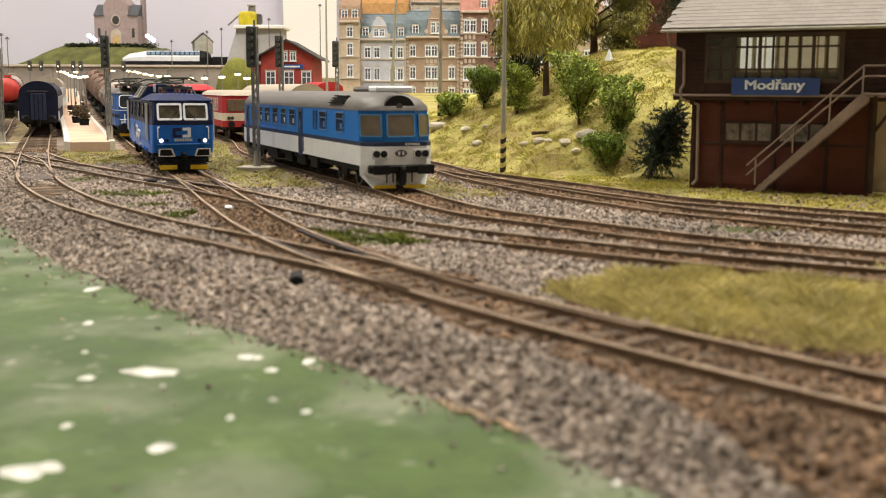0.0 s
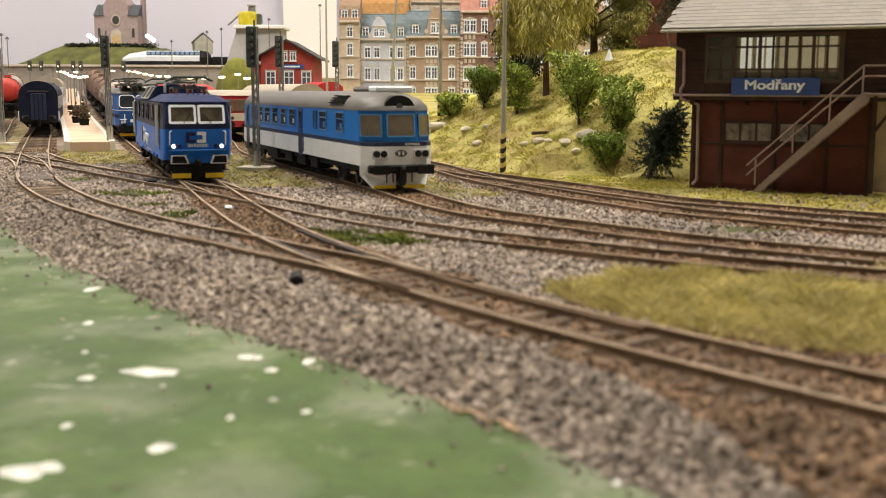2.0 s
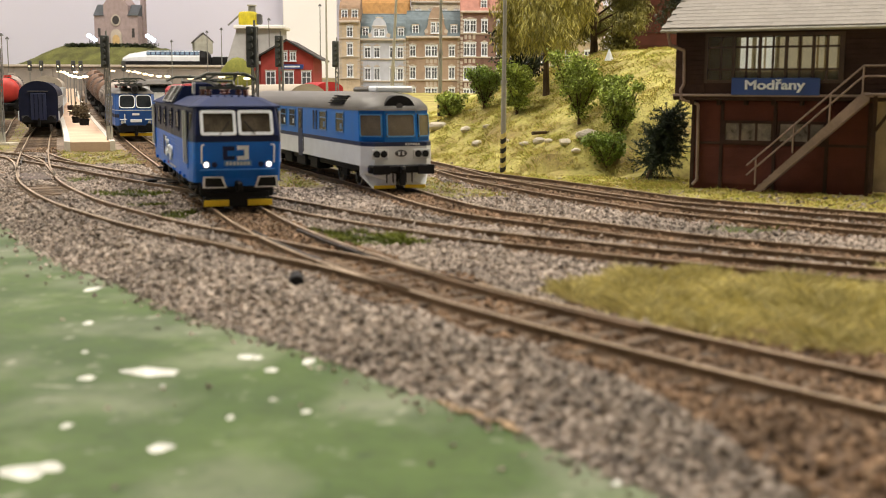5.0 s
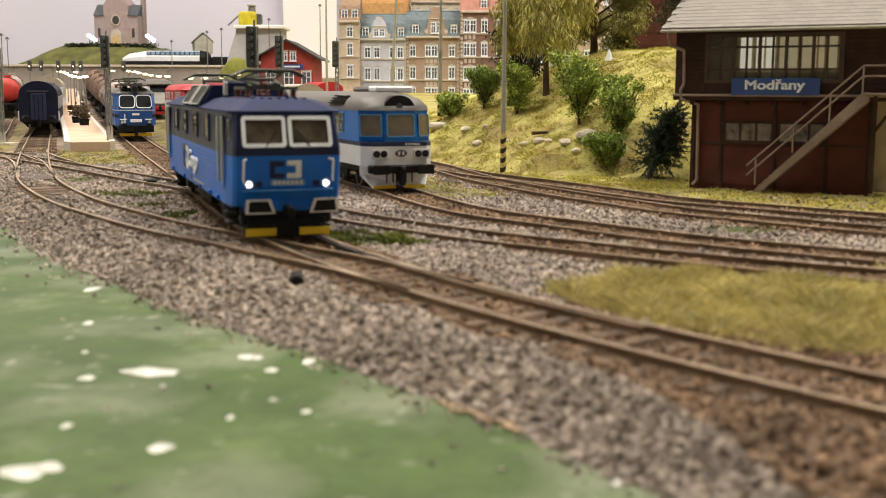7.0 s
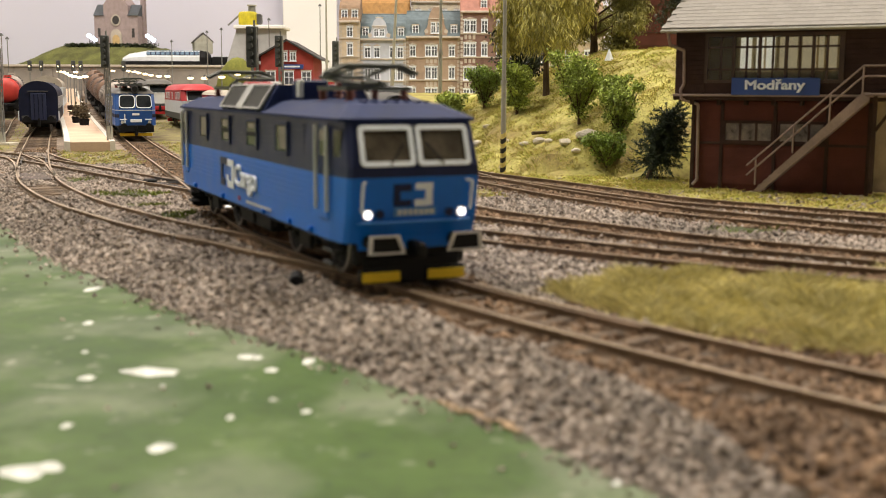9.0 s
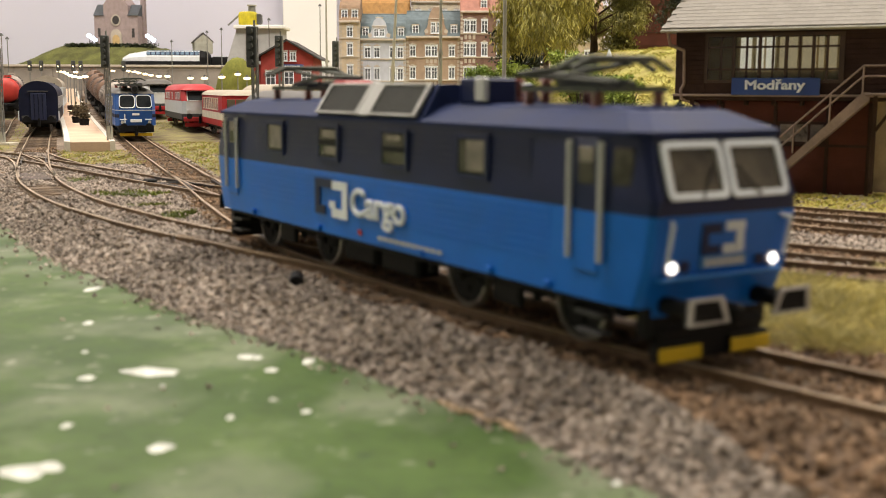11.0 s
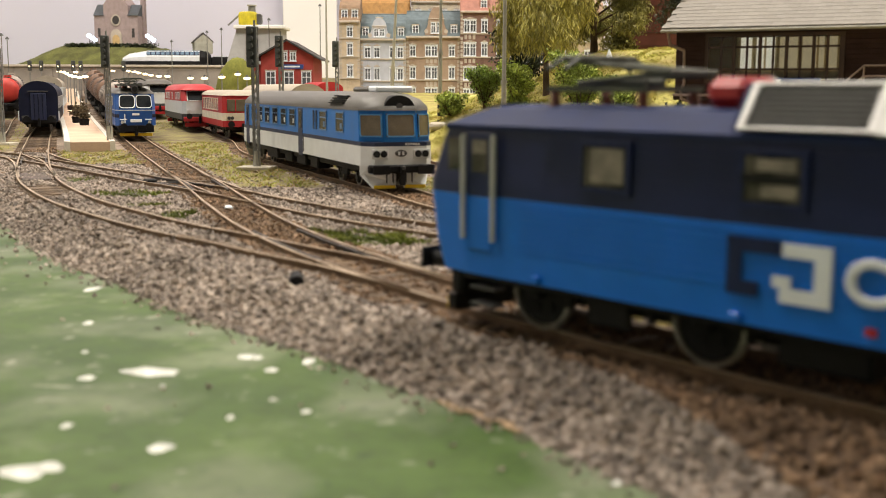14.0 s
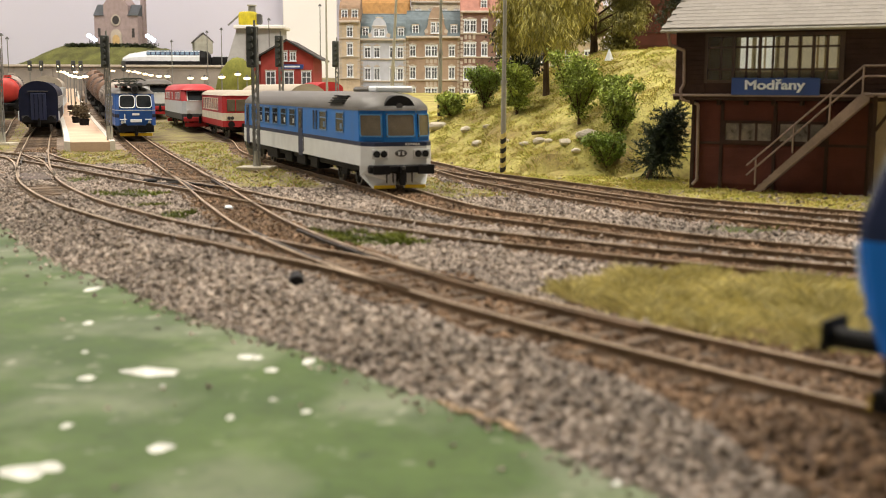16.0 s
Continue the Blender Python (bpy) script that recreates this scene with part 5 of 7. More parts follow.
def townhouse(m, w, wall, roof, cols, gable, label, eave, top, rows, dormers=(), frames=None):
    """cols: place and number of windows; rows: height of each row's middle and of its windows."""
    t = thing("town_house", m, label, "house", "row of town houses")
    frames = frames or white
    part("wall", box(bmesh.new(), (w / 2, 4, eave / 2), (w, 8, eave)), wall, t)
    part("eaves", box(bmesh.new(), (w / 2, -0.2, eave - 0.05), (w + 0.04, 0.5, 0.3), 0.05), window_trim, t, "projecting eaves cornice")
    for z, h in rows:
        part("cornice", box(bmesh.new(), (w / 2, -0.08, z - h / 2 - 0.25), (w + 0.02, 0.18, 0.22), 0.03), window_trim, t, "projecting cornice")
        for i in range(5):
            for x in (0.2, w - 0.2):
                part("quoin", box(bmesh.new(), (x, -0.03, z - h / 2 + 0.1 + i * 0.58), (0.36, 0.1, 0.42), 0.03), window_trim, t)
        for x, n in cols:
            for k in range(n):
                window_unit(t, x + (k - (n - 1) / 2) * 0.9, 0, z, 0.78, h, frames, True)
            for k in range(3):
                part("parapet_panel", box(bmesh.new(), (x + (k - 1) * n * 0.3, -0.04, z - h / 2 - 0.75), (n * 0.2, 0.08, 0.6), 0.02), window_trim if n > 1 else wall, t)
            part("hood_mould", prism(bmesh.new(), [(x - n * 0.52, z + h / 2 + 0.26), (x + n * 0.52, z + h / 2 + 0.26), (x, z + h / 2 + 0.52)], -0.2, 0.02, "y"), window_trim, t)
    part("roof", prism(bmesh.new(), [(-0.3, eave), (1.0, eave + (top - eave) * 0.62), (4, top), (8, eave)], 0, w), roof, t)
    part("ridge", cyl(bmesh.new(), (0, 4, top), (w, 4, top), 0.12, seg=8), roof, t)
    if gable is not None:
        gx, gw, gh = gable
        half = [(0.5, 0.0), (0.49, 0.22), (0.4, 0.32), (0.36, 0.45), (0.33, 0.62), (0.28, 0.78), (0.2, 0.9), (0.1, 0.98)]
        prof = [(gx + a * gw, eave + b * gh) for a, b in half] + [(gx - a * gw, eave + b * gh) for a, b in half[::-1]]
        g = part("gable", prism(bmesh.new(), prof, -0.2, 2.4, "y"), wall, t, "curved ornamental gable")
        for k in (-0.42, 0.42):
            window_unit(g, gx + k, -0.2, eave + gh * 0.3, 0.6, gh * 0.34, frames)
        part("gable_ledge", box(bmesh.new(), (gx, -0.2, eave + gh * 0.6), (gw * 0.7, 0.24, 0.14), 0.03), window_trim, g)
        part("gable_cap", box(bmesh.new(), (gx, 0.4, eave + gh), (gw * 0.34, 1.2, 0.16), 0.04), window_trim, g)
        for sx in (-1, 1):
            part("scroll", cyl(bmesh.new(), (gx + sx * gw * 0.43, -0.25, eave + gh * 0.18), (gx + sx * gw * 0.43, 0.1, eave + gh * 0.18), 0.3, seg=14), window_trim, g)
    for x in dormers:
        arc = [(x + 0.75 * math.cos(a), eave + 1.35 + 0.7 * math.sin(a)) for a in np.linspace(0, math.pi, 9)]
        d = part("dormer", prism(bmesh.new(), [(x - 0.75, eave + 0.1), (x + 0.75, eave + 0.1)] + arc, 0.1, 2.4, "y"), roof, t, "arched roof dormer")
        window_unit(d, x, 0.1, eave + 0.95, 0.8, 1.25, frames)
    return t


plaster_beige = M("plaster_beige", (0.56, 0.46, 0.34), 0.85, var=0.12)
plaster_grey = M("plaster_grey", (0.5, 0.53, 0.62), 0.85, var=0.08)
plaster_tan = M("plaster_tan", (0.36, 0.265, 0.2), 0.85, var=0.14)
plaster_ochre = M("plaster_ochre", (0.52, 0.3, 0.1), 0.85, var=0.2)
brick_brown = M("brick_brown", (0.22, 0.13, 0.105), 0.85, var=0.2)
roof_red = M("roof_tile_red", (0.42, 0.2, 0.16), 0.8, var=0.15)
HY = 163.0
townhouse(at(-15.17, HY - 1.0, 1.8), 3.0, plaster_beige, roof_brown, [(1.55, 1)], None, "narrow beige town house with rusticated corners", 11.6, 15.4, [(4.5, 1.6), (7.6, 1.6), (10.1, 1.3)], (0.8, 2.3))
townhouse(at(-12.15, HY - 0.3, 1.8), 6.6, plaster_grey, slate, [(1.05, 1), (2.4, 1), (4.7, 1), (5.8, 1)], (2.75, 3.1, 3.1), "pale blue-grey town house with a curved gable", 9.1, 12.9, [(1.1, 1.5), (4.1, 1.6), (7.2, 1.4)], (0.75, 5.9))
townhouse(at(-5.53, HY, 1.8), 7.9, plaster_tan, slate, [(1.0, 1), (3.7, 2), (6.7, 1)], (4.4, 3.3, 4.3), "tan town house with an ornamental gable", 9.5, 13.4, [(1.3, 1.5), (4.3, 1.6), (7.45, 1.4)], (1.4, 7.0))
townhouse(at(2.39, HY - 0.5, 1.8), 7.0, brick_brown, roof_red, [(1.4, 2), (3.5, 1), (5.7, 1)], None, "brown brick town house with white window frames", 13.1, 17.0, [(1.1, 1.6), (4.2, 1.7), (7.65, 1.7), (11.0, 1.6)], (3.4,))
townhouse(at(-14.6, HY + 13, 1.8), 9.2, plaster_ochre, roof_ochre := M("roof_ochre", (0.42, 0.23, 0.08), 0.8, var=0.2), [(2.0, 1), (5.0, 1), (7.6, 1)], None, "ochre town house in the second row", 11.0, 18.0, [(9.0, 1.6)], (8.0,))
townhouse(at(-5.2, HY + 13, 1.8), 8.4, cream, roof_brown, [(1.2, 1), (3.2, 1), (5.2, 1), (7.2, 1)], None, "cream town house in the second row", 15.5, 18.5, [(9.0, 1.6), (13.3, 1.6)], ())
townhouse(at(11.45, HY - 20, 1.8), 9.0, plaster_beige, roof_brown, [(1.5, 1), (4.2, 1), (7.0, 1)], None, "pale town house behind the hill's trees", 10.5, 14.0, [(3.0, 1.6), (6.0, 1.6), (9.0, 1.6)], ())


def station():
    t = thing("station_building", at(-21.0, 128, 0.1), "small red brick station building with white windows and a gable", "station building")
    w, h = 6.0, 7.3
    part("wall", prism(bmesh.new(), [(0, 0), (w, 0), (w, h), (w / 2, h + 1.7), (0, h)], 0, 9, "y"), station_red, t, "red brick walls")
    for sx in (-1, 1):
        a = (w / 2, h + 1.95)
        b = (w / 2 + sx * (w / 2 + 0.9), h - 0.25)
        part("roof_slope", prism(bmesh.new(), [a, b, (b[0], b[1] - 0.2), (a[0], a[1] - 0.2)], -0.6, 9.5, "y"), slate_dark, t, "dark roof slope")
    for x, z in ((1.1, 4.6), (3.2, 4.6), (5.2, 4.6)):
        window_unit(t, x, 0, z, 1.0, 1.9, white)
    for x in (2.7, 3.7):
        window_unit(t, x, 0, 7.3, 0.6, 0.9, white)
    part("cornice", box(bmesh.new(), (w / 2, -0.08, 3.2), (w + 0.05, 0.16, 0.2), 0.02), cream, t)
    part("name_sign", box(bmesh.new(), (3.6, -0.12, 6.15), (2.6, 0.1, 0.5), 0.02), sign_blue, t, "small blue sign")
    part("lettering_bar", box(bmesh.new(), (3.6, -0.18, 6.15), (1.8, 0.03, 0.18)), white, t)
    part("canopy", box(bmesh.new(), (1.5, -1.2, 3.0), (8.0, 2.0, 0.16), 0.03), dark_grey, t)
    part("annex", box(bmesh.new(), (-1.7, 4.0, 3.2), (3.3, 6.0, 6.4), 0.05), station_red, t)
    s = thing("goods_shed", at(-27.2, 142, 1.2), "pale shed with slanting sides and a flat white roof edge", "shed")
    part("wall", loft(bmesh.new(), [[(-0.6, 0, 0), (6.4, 0, 0), (6.4, 6, 0), (-0.6, 6, 0)], [(-0.4, 0, 6.0), (6.4, 0, 6.0), (6.4, 6, 6.0), (-0.4, 6, 6.0)], [(0.8, 0.6, 10.1), (6.4, 0.6, 10.1), (6.4, 6, 10.1), (0.8, 6, 10.1)]]), roof_pale, s, "pale grey walls leaning inwards")
    part("roof_edge", box(bmesh.new(), (3.7, 3.0, 10.3), (6.4, 6.2, 0.45), 0.06), board_white, s, "flat white roof edge")
    for x in (1.6, 3.1, 4.6):
        part("seam", box(bmesh.new(), (x + 0.4, 0.22, 8.0), (0.06, 0.06, 4.0), 0.0, Matrix.Rotation(-0.14, 4, "X")), concrete, s)
    tr = thing("crane_cabin", at(-25.1, 144, 11.75), "small yellow machine housing with a grey cap on the shed", "machine")
    part("housing", shell_box(2.3, 2.0, 1.75, 0.35), machine_yellow, tr, "bright yellow rounded housing", smooth=True)
    part("cap", cyl(bmesh.new(), (0.45, 0, 1.7), (0.45, 0, 2.5), 0.5, 0.42, 14), mast_m, tr, "grey round cap")
    part("cap_rim", cyl(bmesh.new(), (0.45, 0, 2.45), (0.45, 0, 2.6), 0.62, seg=14), pole_m, tr)
    part("counterweight", box(bmesh.new(), (1.35, 0, 0.8), (0.7, 1.5, 1.3), 0.15), dark_grey, tr, "dark counterweight")
    part("jib", cyl(bmesh.new(), (-1.0, -0.3, 1.4), (-2.6, -0.3, 0.0), 0.12, seg=8), mast_m, tr)


def shell_box(lx, ly, lz, r):
    """A block with well rounded upper edges, standing on its base."""
    ring = lambda i, z: [((lx / 2 - i) * sx, (ly / 2 - i) * sy, z) for sx, sy in ((-1, -1), (1, -1), (1, 1), (-1, 1))]
    bm = loft(bmesh.new(), [ring(0.08, 0), ring(0, 0.2), ring(0, lz - r), ring(r * 0.3, lz - r * 0.3), ring(r, lz)])
    bmesh.ops.bevel(bm, geom=[e for e in bm.edges if abs(e.verts[0].co.z - e.verts[1].co.z) > 0.05], offset=0.2, segments=2, affect="EDGES")
    return bm


def crown_mesh(parent, blobs, n, size, material, droop=0.0, seed=1, name="crown"):
    """Many small leaves spread in lumps; droop hangs them in strands."""
    rng = np.random.default_rng(seed)
    V, F = [], []
    tot = sum(b[1][0] * b[1][1] * b[1][2] for b in blobs)
    for c, r in blobs:
        m = max(8, int(n * r[0] * r[1] * r[2] / tot))
        d = rng.normal(size=(m, 3))
        d /= np.linalg.norm(d, axis=1)[:, None]
        k = rng.random(m) ** 0.42
        bump = 1 + 0.28 * np.sin(d[:, 0] * 5 + c[0] * 3) * np.sin(d[:, 2] * 6 + c[1] * 2) + 0.15 * rng.normal(size=m)
        P = np.array(c) + d * np.array(r) * (k * bump)[:, None]
        for p in P:
            u = rng.normal(size=3)
            u[2] = u[2] * (1 - droop) - 2.5 * droop
            u /= np.linalg.norm(u)
            w = np.cross(u, rng.normal(size=3))
            w /= np.linalg.norm(w) + 1e-6
            s = size * (0.6 + 0.8 * rng.random())
            ln_ = s * (1 + 3.5 * droop)
            wd = s * (0.5 - 0.3 * droop)
            i = len(V)
            V += [p, p + u * ln_ * 0.5 + w * wd, p + u * ln_, p + u * ln_ * 0.5 - w * wd]
            F.append((i, i + 1, i + 2, i + 3))
    return raw(name, V, F, material, parent)


slate_dark = M("slate_dark", (0.05, 0.045, 0.045), 0.7, var=0.2)
roof_pale = M("roof_pale", (0.4, 0.4, 0.4), 0.7, var=0.08)
station_red = M("station_red", (0.36, 0.05, 0.042), 0.75, var=0.12)
machine_yellow = M("machine_yellow", (0.55, 0.46, 0.012), 0.6, var=0.2)
station()


def church():
    t = thing("church", at(-57.1, 188, 10.5) @ Matrix.Diagonal((0.84, 1, 1, 1)), "sandstone church front with a rose window, lit by floodlights", "church")
    part("nave_front", prism(bmesh.new(), [(0, 0), (4.9, 0), (4.9, 7.0), (2.45, 9.8), (0, 7.0)], 0, 6, "y"), sandstone, t, "sandstone gabled front")
    for x0 in (-1.9, 4.9):
        a = part("aisle", box(bmesh.new(), (x0 + 0.95, 2.5, 2.7), (1.9, 5, 5.4)), sandstone, t)
        part("aisle_roof", prism(bmesh.new(), [(-0.25, 5.25), (2.4, 7.2), (5, 5.25)], x0 - 0.1, x0 + 2.0), slate_wing, a, "slate aisle roof")
        part("aisle_window", box(bmesh.new(), (x0 + 0.95, -0.02, 2.4), (0.5, 0.08, 1.5), 0.02), slate_dark, a)
    r = part("rose_window", cyl(bmesh.new(), (2.45, -0.08, 4.5), (2.45, 0.1, 4.5), 0.7, seg=20), slate_dark, t, "dark round rose window")
    bm = bmesh.new()
    loft(bm, [[(2.45 + q * math.cos(a), y, 4.5 + q * math.sin(a)) for q, y in ((0.72, -0.02), (0.72, -0.16), (0.95, -0.16), (0.95, -0.02))] for a in np.linspace(0, math.tau, 25)], cap=False)
    part("rose_rim", bm, window_trim, r)
    prof = lambda k: [(2.45 - k, 0), (2.45 + k, 0), (2.45 + k, 1.4 * k + 0.4)] + [(2.45 + k * math.cos(a), 1.4 * k + 0.4 + k * math.sin(a)) for a in np.linspace(0.3, math.pi - 0.3, 7)] + [(2.45 - k, 1.4 * k + 0.4)]
    p = part("portal", prism(bmesh.new(), prof(1.1), -0.25, 0.05, "y"), window_trim, t, "arched portal")
    part("door", prism(bmesh.new(), prof(0.7), -0.32, -0.2, "y"), church_door, p)
    part("tower", box(bmesh.new(), (6.9, 3.5, 4.5), (0.7, 1.6, 9)), sandstone, t)
    for x in (-1.5, 8.3):
        for k in range(3):
            f = thing("floodlight", at(-57.5 + x + k * 0.5 - 0.5, 187.5, 12.4 - 0.35 * k), "small cold white floodlight at the church", "floodlight", "church floodlights")
            part("housing", box(bmesh.new(), (0, 0.3, 0), (0.7, 0.3, 0.6), 0.05), dark_grey, f)
            part("lens", ball(bmesh.new(), (0, 0, 0), 0.42, 2, (1, 0.4, 0.8)), cold_glow, f, "glowing lens")
            part("stake", cyl(bmesh.new(), (0, 0.3, -0.3), (0, 0.3, -2.5), 0.08, seg=6), dark_grey, f)


slate_wing = M("slate_wing", (0.075, 0.085, 0.1), 0.75, var=0.2)
sandstone = M("sandstone", (0.36, 0.285, 0.285), 0.85, var=0.12)
church_door = M("church_door", (0.6, 0.42, 0.2), 0.7, var=0.15)
hill_green = M("hill_green", (0.115, 0.12, 0.03), 0.95, var=0.35, scale=0.5, fine=6, bump=0.6)
church()


def backdrop_hill():
    xs, ys = np.linspace(-95, -38, 50), np.linspace(176, 203, 16)
    X, Y = np.meshgrid(xs, ys)
    prof = np.interp(X, [-95, -73, -69, -65.5, -63, -49, -46.5, -41, -38], [6.6, 6.9, 7.6, 9.4, 10.5, 10.6, 9.4, 7.3, 6.7])
    k = np.clip((Y - 176) / 8, 0, 1)
    Z = 6.6 + (prof - 6.6) * np.sin(k * math.pi / 2) + 0.2 * np.sin(X * 1.3) * np.sin(Y)
    idx = np.arange(X.size).reshape(X.shape)
    F = np.stack([idx[:-1, :-1], idx[:-1, 1:], idx[1:, 1:], idx[1:, :-1]], -1).reshape(-1, 4)
    tagged(raw("church_hill", np.stack([X, Y, Z], -1).reshape(-1, 3), F, hill_green), "dark green hill under the church", "hill", "", "structure")
    h = thing("hedge", at(-55, 183, 10.4), "long dark trimmed hedge on the hill's top", "hedge")
    crown_mesh(h, [((x, 0, 0.2), (1.2, 0.7, 0.25)) for x in np.arange(-6.0, 7.4, 1.3)], 1500, 0.35, leaf_dark, name="leaves")
    w = thing("retaining_wall", at(0, 174, 0), "long grey concrete retaining wall behind the yard", "wall", "", "structure")
    for k in range(12):
        part("panel", box(bmesh.new(), (-94 + k * 6.0, 0, 4.65), (5.95, 0.8, 4.7), 0.04), concrete, w)
    part("coping", box(bmesh.new(), (-61, -0.1, 7.15), (72.5, 1.2, 0.35), 0.05), window_trim, w, "pale coping")
    # streamlined train on the upper line
    t = thing("passenger_train", at(-44.0, 176.2, 6.8, -2), "white and blue streamlined train on the upper line", "train")
    part("body", loft(bmesh.new(), [[(x, y * k, 1.15 + z * q) for y, z in ((-1.3, 0), (1.3, 0), (1.42, 0.7), (1.15, 1.55), (-1.15, 1.55), (-1.42, 0.7))] for x, k, q in ((-6.6, 0.5, 0.3), (-5.4, 0.85, 0.72), (-2.6, 1, 1), (5.8, 1, 1))]), white, t, "white streamlined body")
    part("window_band", box(bmesh.new(), (1.6, -1.28, 2.32), (8.4, 0.1, 0.62), 0.04, Matrix.Rotation(-0.2, 4, "X")), stripe, t, "dark window band")
    for k in range(11):
        part("window", box(bmesh.new(), (-2.3 + k * 0.77, -1.345, 2.34), (0.55, 0.06, 0.44), 0.02, Matrix.Rotation(-0.2, 4, "X")), sky_pane, t)
    part("roof_band", box(bmesh.new(), (1.6, 0, 2.72), (8.4, 2.1, 0.12), 0.05), sky_pane, t, "pale blue roof line")
    part("skirt", box(bmesh.new(), (-0.3, -0.1, 0.65), (12.6, 2.4, 1.0), 0.08), black, t)
    part("nose", loft(bmesh.new(), [[(x, y * k, 0.6 + z * k) for y, z in ((-1.3, 0), (1.3, 0), (1.4, 1.2), (1.0, 2.2), (-1.0, 2.2), (-1.4, 1.2))] for x, k in ((5.8, 1.0), (6.6, 0.95), (7.1, 0.7))]), black, t, "black rounded end")
    part("end_car", box(bmesh.new(), (9.2, 0.6, 0.9), (3.6, 2.7, 1.9), 0.2), black, t, "dark following car")
    part("bridge_deck", box(bmesh.new(), (2.0, 0.1, -0.15), (19, 3, 0.5), 0.05), black, t)
    c = thing("chapel", at(-40.8, 183, 9.4, 18), "small grey chapel with a dark roof", "chapel")
    part("wall", prism(bmesh.new(), [(0, 0), (2.9, 0), (2.9, 1.9), (1.45, 3.1), (0, 1.9)], 0, 4, "y"), pole_m, c)
    part("roof", prism(bmesh.new(), [(-0.2, 1.75), (1.45, 3.2), (3.1, 1.75), (3.1, 1.95), (1.45, 3.45), (-0.2, 1.95)], 0.3, 4.2, "y"), slate_dark, c)


sky_pane = M("train_pane", (0.2, 0.3, 0.42), 0.2, var=0.2, bump=0)
backdrop_hill()


def brown_hall():
    t = thing("brick_hall", at(13.85, 86, 3.5, -8), "large dark brick hall on top of the slope", "hall")
    part("wall", box(bmesh.new(), (2.6, 4, 4.5), (5.8, 8, 9.5), 0.05), brick_red, t)
    for k in range(9):
        part("brick_course", box(bmesh.new(), (2.6, -0.01, 0.6 + k), (5.84, 0.06, 0.05)), timber, t)


brown_hall()


# ---- platform, lamps, masts ----
def platform():
    t = thing("station_platform", at(0, 0, 0), "long sandy platform with pale stone edges", "platform", "", "structure")
    s0, s1 = TRACK_A.near_y(170), TRACK_A.near_y(69.5)
    for nm, a, b, z, mt in (("surface", -4.65, -2.3, 0.42, platform_m), ("edge", -5.0, -4.65, 0.48, edge_white), ("edge", -2.3, -1.98, 0.48, edge_white)):
        part(nm, loft(bmesh.new(), sweep(TRACK_A, 0, [(a, -0.3), (b, -0.3), (b, z), (a, z)], s0, s1, 2.0)), mt, t)
    for y, k in ((92, -3.4), (97, -3.9), (103, -3.1)):
        s = TRACK_A.near_y(y)
        x, yy = TRACK_A.at(s)
        p = thing("planter", at(x + k, yy, 0.42 + float(rise(yy))), "dark tub with a small plant on the platform", "planter", "platform planters")
        part("tub", cyl(bmesh.new(), (0, 0, 0), (0, 0, 0.55), 0.35, 0.45, 10), black, p)
        crown_mesh(p, [((0, 0, 1.0), (0.45, 0.45, 0.6))], 160, 0.22, dry_plant, name="plant")
    for y in (110,):
        x, yy = TRACK_A.at(TRACK_A.near_y(y))
        b = thing("bench", at(x - 3.6, yy, 0.42 + float(rise(yy)), 20), "small dark platform bench", "bench", "platform benches")
        part("seat", box(bmesh.new(), (0, 0, 0.45), (1.6, 0.45, 0.07), 0.01), timber, b)
        part("backrest", box(bmesh.new(), (0, 0.22, 0.8), (1.6, 0.06, 0.45), 0.01), timber, b)
        for k in (-0.6, 0.6):
            part("leg", box(bmesh.new(), (k, 0, 0.21), (0.08, 0.4, 0.42)), black, b)


dry_plant = M("dry_plant", (0.14, 0.1, 0.05), 0.85, var=0.35, island=0.4, bump=0)
edge_white = M("edge_stone", (0.72, 0.68, 0.62), 0.85, var=0.12)
platform()


def street_lamp(x, y, z, h, lit=True, arm=0.0, group="platform lamps"):
    t = thing("street_lamp", at(x, y, z), "slim lamp post with a glowing warm shade" if lit else "slim grey lamp post with a small dark shade", "street lamp", group)
    part("post", cyl(bmesh.new(), (0, 0, 0), (0, 0, h), 0.09, 0.05, 8), mast_m, t)
    if arm:
        part("arm", cyl(bmesh.new(), (0, 0, h), (arm, 0, h + 0.15), 0.05, seg=6), mast_m, t)
    part("shade", cyl(bmesh.new(), (arm, 0, h - 0.2), (arm, 0, h + 0.1), 0.26, 0.06, 12), dark_grey, t)
    if lit:
        part("bulb", ball(bmesh.new(), (arm, 0, h - 0.24), 0.26, 2, (1.35, 1.35, 0.6)), lamp_glow, t, "glowing warm bulb")


def lamp_row(rows):
    """Lamps by their direction from the viewer, the height of their light and their depth."""
    for u, v, d in rows:
        street_lamp((u - 784) / 1945 * d, d, float(rise(d)) - 0.1, 3.75 + (158 - v) / 1945 * d - float(rise(d)) + 0.35)


